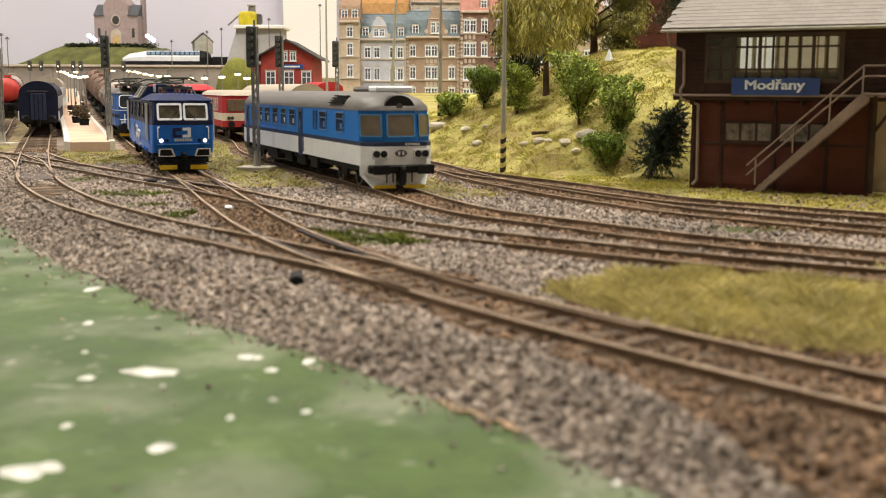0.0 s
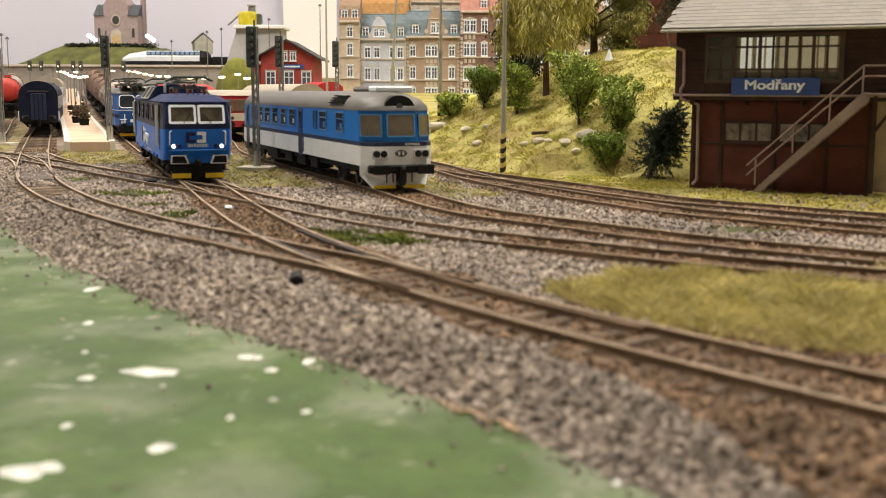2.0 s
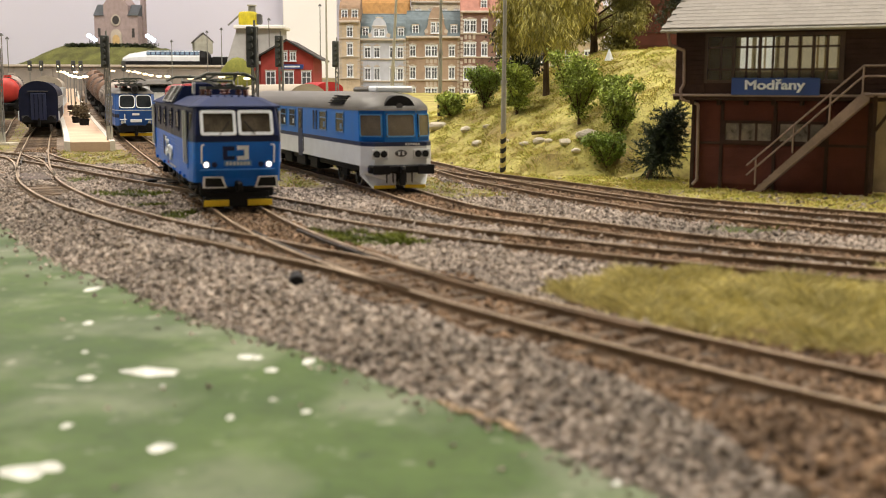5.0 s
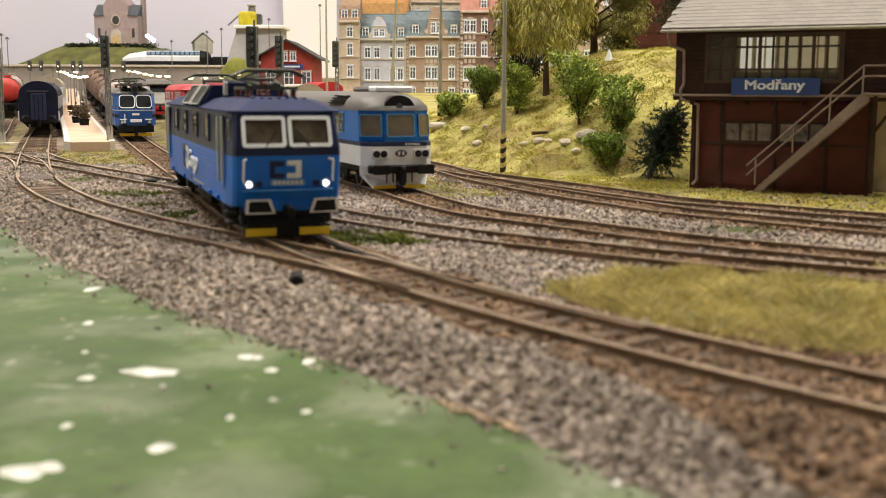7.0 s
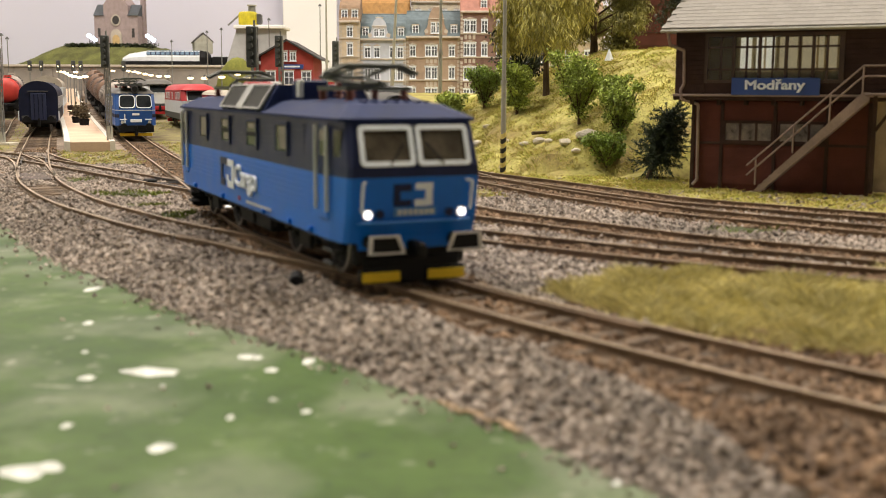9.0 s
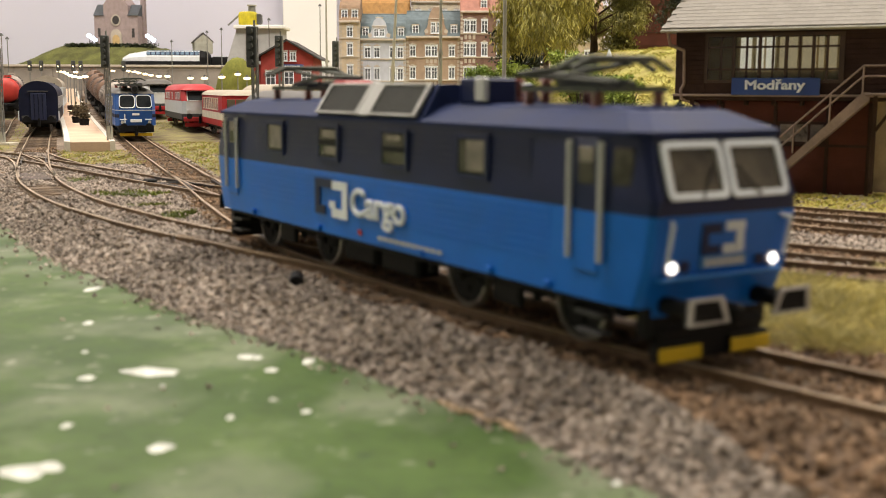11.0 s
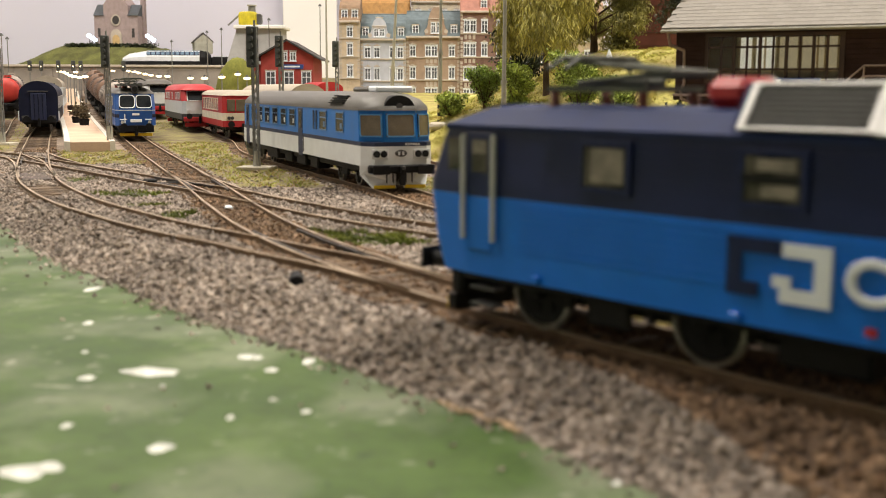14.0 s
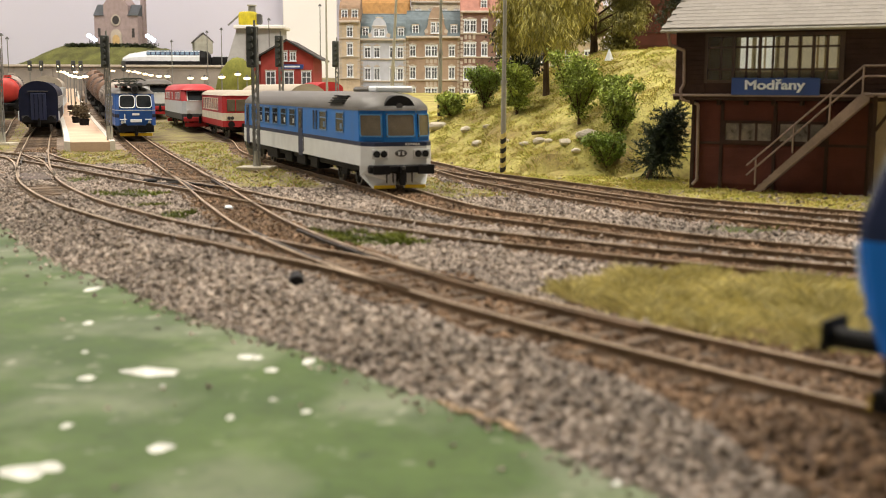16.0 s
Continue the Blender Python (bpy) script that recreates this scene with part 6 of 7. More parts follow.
lamp_row([(112, 130, 150), (119, 131, 143), (126, 134, 136), (131, 137, 129), (138, 139, 122), (147, 140, 116), (157, 139, 111), (141, 131, 150), (172, 129, 150)])
lamp_row([(206, 129, 168), (233, 129, 162), (243, 130, 156), (251, 132, 150), (262, 134, 144), (272, 136, 137), (286, 138, 130), (301, 138, 124), (341, 141, 116), (366, 141, 112), (396, 139, 108), (424, 134, 118), (440, 141, 104)])
for px_, top, d in ((4, 62, 120), (14, 66, 126), (24, 72, 132), (310, 76, 165), (372, 60, 160), (397, 55, 150), (480, 38, 140), (569, 14, 150)):
    x, zt = (px_ - 784) / 1945 * d, 3.75 + (158 - top) / 1945 * d
    street_lamp(x, d, float(rise(d)), zt - float(rise(d)), False, group="tall yard lamps")


def signal_mast(x, y, z, top, hw, hh, label, slab=True, side=-1):
    t = thing("signal_mast", at(x, y, z, -8), label, "railway signal", "colour light signals")
    w = 0.12
    m = part("mast", cyl(bmesh.new(), (0, 0, 0.1), (0, 0, 0.9), 0.22, 0.18, 8), pole_m, t, "pale foot casing")
    for sx in (-w, w):
        for sy in (-w, w):
            part("mast_leg", box(bmesh.new(), (sx, sy, top / 2), (0.06, 0.06, top)), mast_m, t)
    n = int(top / 0.4)
    for k in range(n):
        z0, z1 = k * top / n, (k + 1) * top / n
        s = 1 if k % 2 else -1
        bm = cyl(bmesh.new(), (-w * s, -w, z0), (w * s, -w, z1), 0.025, seg=5)
        cyl(bm, (-w * s, w, z0), (w * s, w, z1), 0.025, seg=5)
        cyl(bm, (w, -w * s, z0), (w, w * s, z1), 0.025, seg=5)
        part("lattice", bm, mast_m, t)
    h = part("signal_head", box(bmesh.new(), (side * 0.08, -0.28, top - hh / 2), (hw * 0.8, 0.14, hh), 0.05), signal_black, t, "black signal head")
    for k in range(5):
        z0 = top - hh * (k + 0.6) / 5.3
        l = part("lens_hood", cyl(bmesh.new(), (side * 0.08, -0.35, z0), (side * 0.08, -0.6, z0 + 0.02), 0.14, seg=10), signal_black, h)
        part("lens", cyl(bmesh.new(), (side * 0.08, -0.35, z0), (side * 0.08, -0.37, z0), 0.1, seg=10), dark_pane, l)
    part("head_cap", cyl(bmesh.new(), (0, 0, top), (0, 0, top + 0.3), 0.06, seg=6), mast_m, t)
    if slab:
        part("base_slab", box(bmesh.new(), (0, 0, 0.08), (1.7, 1.3, 0.18), 0.03), slab_m, t, "pale concrete slab")


slab_m = M("slab_concrete", (0.55, 0.5, 0.42), 0.9, var=0.12)
signal_mast(-9.15, 54.0, -0.2, 6.9, 0.62, 1.95, "lattice signal mast with a black head on a pale slab")
signal_mast(-21.4, 70.8, 0.42, 6.6, 0.66, 2.0, "lattice signal mast at the platform's end", slab=False, side=0)
signal_mast(-11.1, 76, -0.2, 7.5, 0.62, 2.1, "lattice signal mast behind the railcar")
signal_mast(-9.2, 96, 0.0, 7.8, 0.66, 2.2, "lattice signal mast before the town houses")
signal_mast(-30.6, 76.6, -0.2, 6.6, 0.6, 2.4, "lattice signal mast beside the navy coach")


def dwarf_signal(x, y, h):
    t = thing("yard_signal", at(x, y, float(rise(y))), "thin yard signal with a small dark head and a lit lens", "railway signal", "far yard signals")
    part("post", cyl(bmesh.new(), (0, 0, 0), (0, 0, h), 0.08, seg=6), mast_m, t)
    part("head", box(bmesh.new(), (0, 0, h), (0.55, 0.25, 1.4), 0.08), signal_black, t)
    part("lens", ball(bmesh.new(), (0, -0.15, h - 0.1), 0.11, 1), lamp_glow, t, "small glowing lens")


for px_, y in ((61, 150), (81, 152), (111, 148), (137, 150), (150, 155), (225, 150)):
    dwarf_signal((px_ - 784) / 1945 * y, y, 3.75 + (158 - 120) / 1945 * y - float(rise(y)))


def pole(x, y, z, h, lean, label, r=0.13):
    t = thing("catenary_mast", at(x, y, z, 0, 0, lean), label, "mast", "catenary masts")
    part("tube", cyl(bmesh.new(), (0, 0, 0), (0, 0, h * 0.45), r, r * 0.9, 12), pole_m, t)
    part("upper_tube", cyl(bmesh.new(), (0, 0, h * 0.45), (0, 0, h), r * 0.75, r * 0.6, 12), pole_m, t)
    part("collar", cyl(bmesh.new(), (0, 0, h * 0.44), (0, 0, h * 0.46), r * 1.15, seg=12), pole_m, t)
    n = 9
    for k in range(n):
        z0, z1 = 2.0 * k / n, 2.0 * (k + 1) / n
        bm = bmesh.new()
        ring = lambda zz: [((r + 0.012) * math.cos(a), (r + 0.012) * math.sin(a), zz + 0.12 * math.sin(a + 0.6)) for a in np.linspace(0, math.tau, 12, endpoint=False)]
        loft(bm, [ring(z0), ring(z1)])
        part("warning_band", bm, band_black if k % 2 else band_yellow, t)


band_yellow = M("band_yellow", (0.75, 0.62, 0.2), 0.6, var=0.12)
band_black = M("band_black", (0.015, 0.015, 0.015), 0.6, var=0.2)
pole(2.79, 51.4, -0.2, 9.5, 0.0, "tall grey tubular mast with black and yellow bands")
pole(-0.23, 66.2, 1.6, 9.5, 0.4, "tall grey mast on the slope with black and yellow bands")
pole(-4.3, 88, 0.0, 12.0, 3.0, "leaning grey mast before the town houses", 0.16)
pole(-10.5, 100, 0.3, 13.0, 0.0, "slim grey mast beside the station", 0.12)
blue_coach(at(-13.6, 91.5, 0.15, -71), "passenger coach with a beige roof behind the railcar", roof_beige, red, 9, 11.5)
red_bump = thing("red_van", at(-13.0, 118, 0.7, -71), "red van with a rounded roof", "railway van")
part("body", box(bmesh.new(), (0, 0, 1.9), (8, 2.8, 2.4), 0.05), red, red_bump)
part("roof", arch_roof(-4, 4, 1.42, 3.05, 3.75), red, red_bump, smooth=True)
running_gear(red_bump, 4.0, (-2.4, 2.4), wb=0.7)


# ---- slope: trees, bushes, rocks ----
def gz(x, y):
    return float(ground_z(x, y)[0])


def bush(x, y, w, h, n, mat_, label, lift=0.25, seed=3, size=0.13):
    t = thing("bush", at(x, y, gz(x, y) - 0.05), label, "bush", "bushes on the slope")
    w, h = w * 1.25, h * 1.06
    rng = np.random.default_rng(seed)
    blobs = [((0, 0, h * 0.68), (w * 0.36, w * 0.34, h * 0.3)), ((0, 0, h * 0.36), (w * 0.2, w * 0.2, h * 0.28))]
    stem = part("stem", cyl(bmesh.new(), (0, 0, 0), (0, 0, h * 0.4), 0.09, 0.06, 7), bark, t)
    for k in range(14):
        a = k * 2.4 + rng.random()
        z = h * (lift + (0.95 - lift) * rng.random())
        r = w * (0.12 + 0.34 * z / h) * (0.75 + 0.35 * rng.random())
        c = (r * math.cos(a), r * math.sin(a), z)
        blobs.append((c, (w * 0.13, w * 0.13, h * 0.11)))
        part("branch", cyl(bmesh.new(), (0, 0, h * 0.1), c, 0.04, 0.018, 5), bark, stem)
    crown_mesh(t, blobs, int(n * 2.3), size * 0.8, mat_, seed=seed, name="leaves")


bush(0.41, 65.6, 1.7, 1.5, 1900, leaf_m, "small green leafy bush", 0.2, 3)
bush(2.38, 64.8, 2.0, 2.4, 2600, leaf_deep := M("leaf_deep", (0.21, 0.3, 0.045), 0.7, var=0.35, island=0.5, bump=0), "dark V-shaped leafy bush", 0.4, 4)
bush(3.96, 59.7, 1.8, 2.6, 3600, leaf_m, "dense bright green bush", 0.25, 5)
bush(6.62, 54.0, 2.3, 3.3, 4800, leaf_m, "tall vase-shaped green bush with pale buds", 0.45, 6)
bush(8.6, 55.0, 1.1, 1.2, 900, leaf_m, "loose green bush with thin stems", 0.4, 7)
bush(8.26, 52.0, 1.7, 2.6, 2600, leaf_m, "loose green bush with long shoots", 0.3, 8)
bush(7.5, 50.8, 1.8, 1.5, 2200, leaf_deep, "low dark green bush", 0.15, 9)
bush(4.6, 66.5, 3.6, 4.0, 1800, leaf_dark, "dark bushes behind the tall tree", 0.2, 10, 0.2)


def pine():
    t = thing("leaning_pine", at(9.16, 48.6, -0.25), "dark needled shrub leaning beside the signal box", "shrub")
    rng = np.random.default_rng(5)
    tr = part("trunk", cyl(bmesh.new(), (-0.15, 0, 0), (0.5, 0, 1.6), 0.14, 0.07, 8), bark, t)
    V, F = [], []
    for k in range(320):
        u = rng.random()
        o = np.array((0.15 + 0.75 * u, 0.1 * rng.normal(), 0.75 + 2.4 * u))
        d = rng.normal(size=3)
        d[2] = d[2] * 0.7 - 0.35
        d /= np.linalg.norm(d)
        L = (1.5 - 0.6 * u) * (0.6 + 0.5 * rng.random())
        for j in range(34):
            p = o + d * L * (j + 1) / 34
            n = d * 0.7 + rng.normal(size=3) * 0.55
            n /= np.linalg.norm(n)
            w = np.cross(n, rng.normal(size=3))
            w *= 0.026 / (np.linalg.norm(w) + 1e-6)
            i = len(V)
            V += [p - w, p + w, p + n * 0.19]
            F.append((i, i + 1, i + 2))
    raw("needles", V, F, needle, t, "dark green needles")


needle = M("needle", (0.024, 0.042, 0.016), 0.6, var=0.3, island=0.5, bump=0)
pine()


def tall_tree(x, y, h, spread, n, mat_, label, droop, seed, trunk=0.28):
    z = gz(x, y)
    t = thing("tree", at(x, y, z - 0.1), label, "tree", "trees on the slope")
    rng = np.random.default_rng(seed)
    tr = part("trunk", cyl(bmesh.new(), (0, 0, 0), (-0.1, 0, h * 0.75), trunk, trunk * 0.35, 9), bark, t)
    blobs = []
    for k in range(13):
        a = k * 2.4 + rng.random()
        u = 0.35 + 0.6 * rng.random()
        r = spread * (0.35 + 0.65 * rng.random()) * (1.1 - 0.5 * u)
        c = (r * math.cos(a), r * math.sin(a), h * (u + 0.12))
        part("limb", cyl(bmesh.new(), (-0.1 * u, 0, h * u * 0.75), c, trunk * 0.28, 0.03, 6), bark, tr)
        blobs.append(((c[0], c[1], c[2] - 0.3 * droop), (spread * 0.36, spread * 0.36, h * (0.12 + 0.08 * droop))))
    crown_mesh(t, blobs, int(n * 1.9), 0.1, mat_, droop, seed)


tall_tree(5.7, 61.7, 6.6, 2.9, 11000, leaf_olive, "tall weeping tree with olive hanging foliage", 0.8, 11, 0.2)
tall_tree(9.3, 69.0, 4.5, 3.1, 13000, leaf_shade := M("leaf_shade", (0.24, 0.225, 0.06), 0.75, var=0.35, scale=0.7, island=0.45, bump=0), "olive leafy tree at the slope's crest", 0.5, 12)
tall_tree(15.3, 72, 5.0, 1.6, 1400, leaf_dark, "dark tree beside the brick hall", 0.2, 13)


bush(11.6, 74.0, 3.0, 4.0, 2200, leaf_shade, "dark olive bush beside the brick hall", 0.15, 14, 0.2)


def rock(x, y, s, label, mat_, seed):
    rng = np.random.default_rng(seed)
    bm = ball(bmesh.new(), (0, 0, 0), 1.0, 2)
    for v in bm.verts:
        v.co = Vector((v.co.x * s[0], v.co.y * s[1], v.co.z * s[2])) * (1 + 0.22 * noise.noise(v.co * 1.7 + Vector((seed, 0, 0))))
    ob = part("rock", bm, mat_)
    ob.matrix_world = at(x, y, gz(x, y) + s[2] * 0.35, seed * 37)
    tagged(ob, label, "rock", "pale rocks on the slope")


rock_pale = M("rock_pale", (0.62, 0.56, 0.46), 0.9, var=0.2, scale=2, bump=0.5)
for i, (x, y, a) in enumerate(((6.83, 52.3, 0.5), (5.76, 52.2, 0.32), (4.72, 54.1, 0.34), (4.11, 55.3, 0.24), (-0.32, 64.5, 0.5), (1.8, 58.2, 0.3), (1.27, 62.0, 0.35), (5.1, 53.4, 0.22), (3.2, 57.0, 0.2), (2.4, 60.5, 0.22), (6.2, 51.6, 0.22), (2.9, 53.4, 0.22))):
    rock(x, y, (a * 1.3, a * 0.9, a * 0.6), "pale limestone rock in the grass", rock_pale, i + 1)
mk = thing("boundary_stone", at(9.52, 64.2, gz(9.52, 64.2)), "small white pointed marker on the slope", "marker")
part("stone", cyl(bmesh.new(), (0, 0, 0), (0, 0, 0.65), 0.28, 0.03, 4), white, mk)
lg = thing("log", at(5.08, 55.1, gz(5.08, 55.1) + 0.1, 15), "dark fallen branch in the grass", "log")
part("trunk", cyl(bmesh.new(), (-0.7, 0, 0), (0.7, 0.1, 0.05), 0.09, 0.05, 7), bark, lg)
lg = thing("log", at(6.1, 50.6, gz(6.1, 50.6) + 0.05, -8), "thin dark twig near the track", "log")
part("trunk", cyl(bmesh.new(), (-0.9, 0, 0), (0.6, 0.1, 0.08), 0.06, 0.02, 6), bark, lg)
can = thing("drain_pipe", at(-3.0, 22.2, -0.14, 8), "short black pipe end in the ballast", "pipe")
part("tube", cyl(bmesh.new(), (0, -0.4, 0), (0, 0.25, 0.02), 0.15, seg=14), black, can)


# ---- loose cover: ballast, grass, plaster spots ----
def in_poly(x, y, poly):
    inside = np.zeros(x.shape, bool)
    for (x0, y0), (x1, y1) in zip(poly, poly[1:] + poly[:1]):
        c = (y0 > y) != (y1 > y)
        inside ^= c & (x < (x1 - x0) * (y - y0) / ((y1 - y0) or 1e-9) + x0)
    return inside


GOLD = [(1.9, 21.2), (3.6, 23.3), (5.5, 23.6), (9.0, 24.0), (13, 21.5), (11, 18.0), (8.6, 16.2), (6.4, 15.9), (4.6, 16.9), (3.1, 18.7)]


def track_dist(x, y):
    return np.min([l.dist(x, y) for l in TRACKS], axis=0)


def zone(x, y):
    """0 ballast, 1 dry grass, 2 tall golden grass, 3 green moss, 4 sparse grass on brown earth."""
    x, y = np.asarray(x, float), np.asarray(y, float)
    d = track_dist(x, y)
    n = 0.6 * np.sin(x * 1.1 + 0.7 * y) + 0.4 * np.sin(1.9 * x - 1.3 * y)
    z = np.zeros(x.shape, int)
    xa, xd, xe, xb = TRACK_A.x_at(y), TRACK_D.x_at(y), TRACK_F.x_at(np.minimum(y, 56)), TRACK_B.x_at(y)
    far_e = np.where(y > 56, TRACK_E.x_at(y), xe)
    z = np.where((x > xa + 1.5) & (x < xd - 1.2) & (y > 44) & (d > 1.25 + 0.3 * n), 4, z)
    z = np.where((x > far_e + 0.9) & (y > 30) & (d > 1.3 + 0.25 * n), 1, z)
    z = np.where((x < xb - 1.4) & (y > 62) & (d > 1.4), 4, z)
    z = np.where((x > xb + 1.2) & (x < xa - 1.2) & (y > 57) & (y < 70) & (d > 1.2 + 0.3 * n), 4, z)
    z = np.where((x > xd + 1.4) & (x < TRACK_E.x_at(y) - 1.2) & (y > 40) & (d > 1.35 + 0.3 * n), 4, z)
    z = np.where(in_poly(x, y, GOLD) & (d > 1.0), 2, z)
    for cx, cy, rx, ry in ((-2.5, 28.6, 2.1, 1.7), (-8.2, 34.0, 0.6, 0.9), (-11.6, 41.0, 1.5, 1.2), (-9.9, 37.0, 0.8, 0.5), (8.9, 31.0, 2.0, 0.7), (-15.5, 47.5, 0.8, 1.3), (-4.0, 30.6, 0.7, 0.7)):
        z = np.where((((x - cx) / rx) ** 2 + ((y - cy) / ry) ** 2 < 1 + 0.35 * n) & (d > 0.95), 3, z)
    return z


def dirt_and_shade(x, y):
    """Dirty rust-brown ground along the main track near its bend, widened for the locomotive's shade."""
    # the growing width puts shade beside the passing locomotive into the ground colour
    return ((TRACK_A.dist(x, y) < np.clip(1.6 + (x - 1.5) * 0.5, 1.4, 3.6) + 0.4 * np.sin(x * 2)) & (x > 1.6) & (y < 18)) | ((TRACK_A.dist(x, y) < 1.35 + 0.2 * np.sin(x * 3)) & (y < 30))


def siding(x, y):
    """Between the rails of the two curved sidings, clear of the main track."""
    return (np.minimum(TRACK_B.dist(x, y), TRACK_C.dist(x, y)) < 1.2) & (TRACK_A.dist(x, y) > 1.25) & (y > 24) & (y < 66) & (x < 1.5)


def paint_ground():
    g = bpy.data.objects["ground"]
    me = g.data
    for m in (earth_grass, earth_gold, earth_moss, earth_sparse, earth_dirt):
        me.materials.append(m)
    c = np.empty(len(me.polygons) * 3)
    me.polygons.foreach_get("center", c)
    c = c.reshape(-1, 3) / S
    zn = zone(c[:, 0], c[:, 1])
    zn = np.where((zn == 0) & ((track_dist(c[:, 0], c[:, 1]) < 1.2) | dirt_and_shade(c[:, 0], c[:, 1])) & ~siding(c[:, 0], c[:, 1]), 5, zn)
    me.polygons.foreach_set("material_index", zn.astype(np.int32))
    me.update()


earth_dirt = M("earth_dirt", (0.14, 0.088, 0.054), 0.95, var=0.35, scale=0.7, fine=7, bump=0.8)
earth_sparse = M("earth_sparse", (0.25, 0.185, 0.115), 0.95, var=0.35, scale=0.6, fine=6, bump=0.8, other=(0.3, 0.27, 0.1))
earth_grass = M("earth_grass", (0.5, 0.38, 0.13), 0.95, var=0.42, scale=0.5, fine=5, bump=0.6, other=(0.58, 0.54, 0.16))
earth_gold = M("earth_gold", (0.66, 0.59, 0.26), 0.95, var=0.3, fine=8, bump=0.6)
earth_moss = M("earth_moss", (0.065, 0.08, 0.02), 0.95, var=0.35, fine=8, bump=0.6)
paint_ground()


def scatter(n, x0, x1, y0, y1, rng):
    return rng.uniform(x0, x1, n), rng.uniform(y0, y1, n)


def in_view(x, y, m=1.15):
    return np.abs(x) < 0.405 * m * y + 0.6


def stones(name, mat_, spots, r0, r1, keep, seed, label, sink=0.25, level=None):
    """Broken stones: bent octahedra with flattened tips, all in one mesh."""
    rng = np.random.default_rng(seed)
    X, Y = [], []
    for n, x0, x1, y0, y1 in spots:
        x, y = scatter(n, x0, x1, y0, y1, rng)
        X.append(x), Y.append(y)
    x, y = np.concatenate(X), np.concatenate(Y)
    k = in_view(x, y) & keep(x, y)
    x, y = x[k], y[k]
    m = len(x)
    base = np.array([(1, 0.2, 0), (0.1, 1, 0.1), (-1, -0.1, 0.1), (0, -1, 0), (0.45, 0.35, 0.75), (-0.5, 0.3, 0.8), (-0.35, -0.5, 0.7), (0.5, -0.4, 0.8)])
    P = base[None] * (0.75 + 0.5 * rng.random((m, 8, 1))) + 0.16 * rng.normal(size=(m, 8, 3))
    a = rng.random(m) * math.tau
    c, s = np.cos(a)[:, None], np.sin(a)[:, None]
    r = rng.uniform(r0, r1, m)[:, None]
    tx, ty = rng.normal(size=(m, 1)) * 0.35, rng.normal(size=(m, 1)) * 0.35
    px_, py_, pz_ = P[..., 0] * r, P[..., 1] * r, P[..., 2] * r * rng.uniform(0.7, 1.25, (m, 1))
    pz_ = pz_ + tx * px_ + ty * py_
    Z = (ground_z(x, y) if level is None else np.full(m, level))[:, None] - sink * r0
    V = np.stack([x[:, None] + px_ * c - py_ * s, y[:, None] + px_ * s + py_ * c, Z + pz_], -1).reshape(-1, 3)
    f = np.array([(0, 1, 5, 4), (1, 2, 5, 5), (2, 3, 6, 5), (3, 0, 7, 6), (0, 4, 7, 7), (4, 5, 6, 7)])
    faces = []
    off = (np.arange(m) * 8)[:, None]
    quads = np.concatenate([off + f[i] for i in (0, 2, 3, 5)])
    tris = np.concatenate([off + f[i][:3] for i in (1, 4)])
    faces = quads.tolist() + tris.tolist()
    ob = raw(name, V, faces, mat_)
    return tagged(ob, label, "ballast", "", "stuff")


def keep_grey(x, y):
    d = track_dist(x, y)
    e = beyond_edge(x, y)
    zn = zone(x, y)
    return ((e > 0.05) | ((e > -0.35) & (np.random.default_rng(5).random(len(x)) < 0.35))) & (d > 0.95) & ~dirt_and_shade(x, y) & (hill(x, y) < 0.1) & ((zn == 0) | (np.random.default_rng(5).random(len(x)) < 0.06))


def off_rails(x, y):
    d = track_dist(x, y)
    return ((d < 0.7) | (d > 0.81)) & (beyond_edge(x, y) > 0)


def keep_brown(x, y):
    """Along the main track's near end, where the sleepers lie bare."""
    near = np.flatnonzero((TRACK_A.dist(x, y) < 1.3) & (y > 16.5))
    ss = np.array([TRACK_A.s[np.argmin((TRACK_A.p[:, 0] - x[i]) ** 2 + (TRACK_A.p[:, 1] - y[i]) ** 2)] for i in near])
    places = np.array(sleeper_places(TRACK_A, 0.0, TRACK_A.length))
    bare = np.zeros(x.shape, bool)
    bare[near[np.min(np.abs(places[None] - ss[:, None]), axis=1) < 0.15]] = True
    bare &= np.random.default_rng(9).random(len(x)) < 0.85
    return ~bare & ((track_dist(x, y) < 1.2) | dirt_and_shade(x, y)) & off_rails(x, y) & ~siding(x, y)


def keep_far_brown(x, y):
    return (track_dist(x, y) < 1.2) & off_rails(x, y) & ~siding(x, y)


stones("ballast", stone_m, [(68000, -9, 14, 9, 26), (50000, -14, 16, 26, 42), (26000, -24, 14, 42, 66), (9000, -24, -14, 30, 50)], 0.055, 0.105, keep_grey, 21, "loose grey and brown ballast stones between the tracks")
stones("track_ballast", brown_stone, [(34000, -9, 14, 7, 26)], 0.045, 0.085, keep_brown, 22, "fine rust-stained ballast between bare sleepers", -0.3)
stones("yard_ballast", brown_stone, [(36000, -14, 16, 26, 44), (22000, -26, 14, 44, 78)], 0.045, 0.085, keep_far_brown, 24, "fine rust-stained ballast between the yard's rails", -0.8)
stones("siding_ballast", stone_m, [(26000, -14, 2, 24, 44), (16000, -26, -8, 44, 66)], 0.045, 0.09, lambda x, y: siding(x, y) & off_rails(x, y), 25, "pale ballast filling the curved sidings", -0.8)
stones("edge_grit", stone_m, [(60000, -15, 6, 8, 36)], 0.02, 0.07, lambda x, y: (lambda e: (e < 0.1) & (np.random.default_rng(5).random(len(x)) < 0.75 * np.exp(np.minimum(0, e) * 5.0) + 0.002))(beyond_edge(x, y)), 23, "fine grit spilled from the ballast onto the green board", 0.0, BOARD)


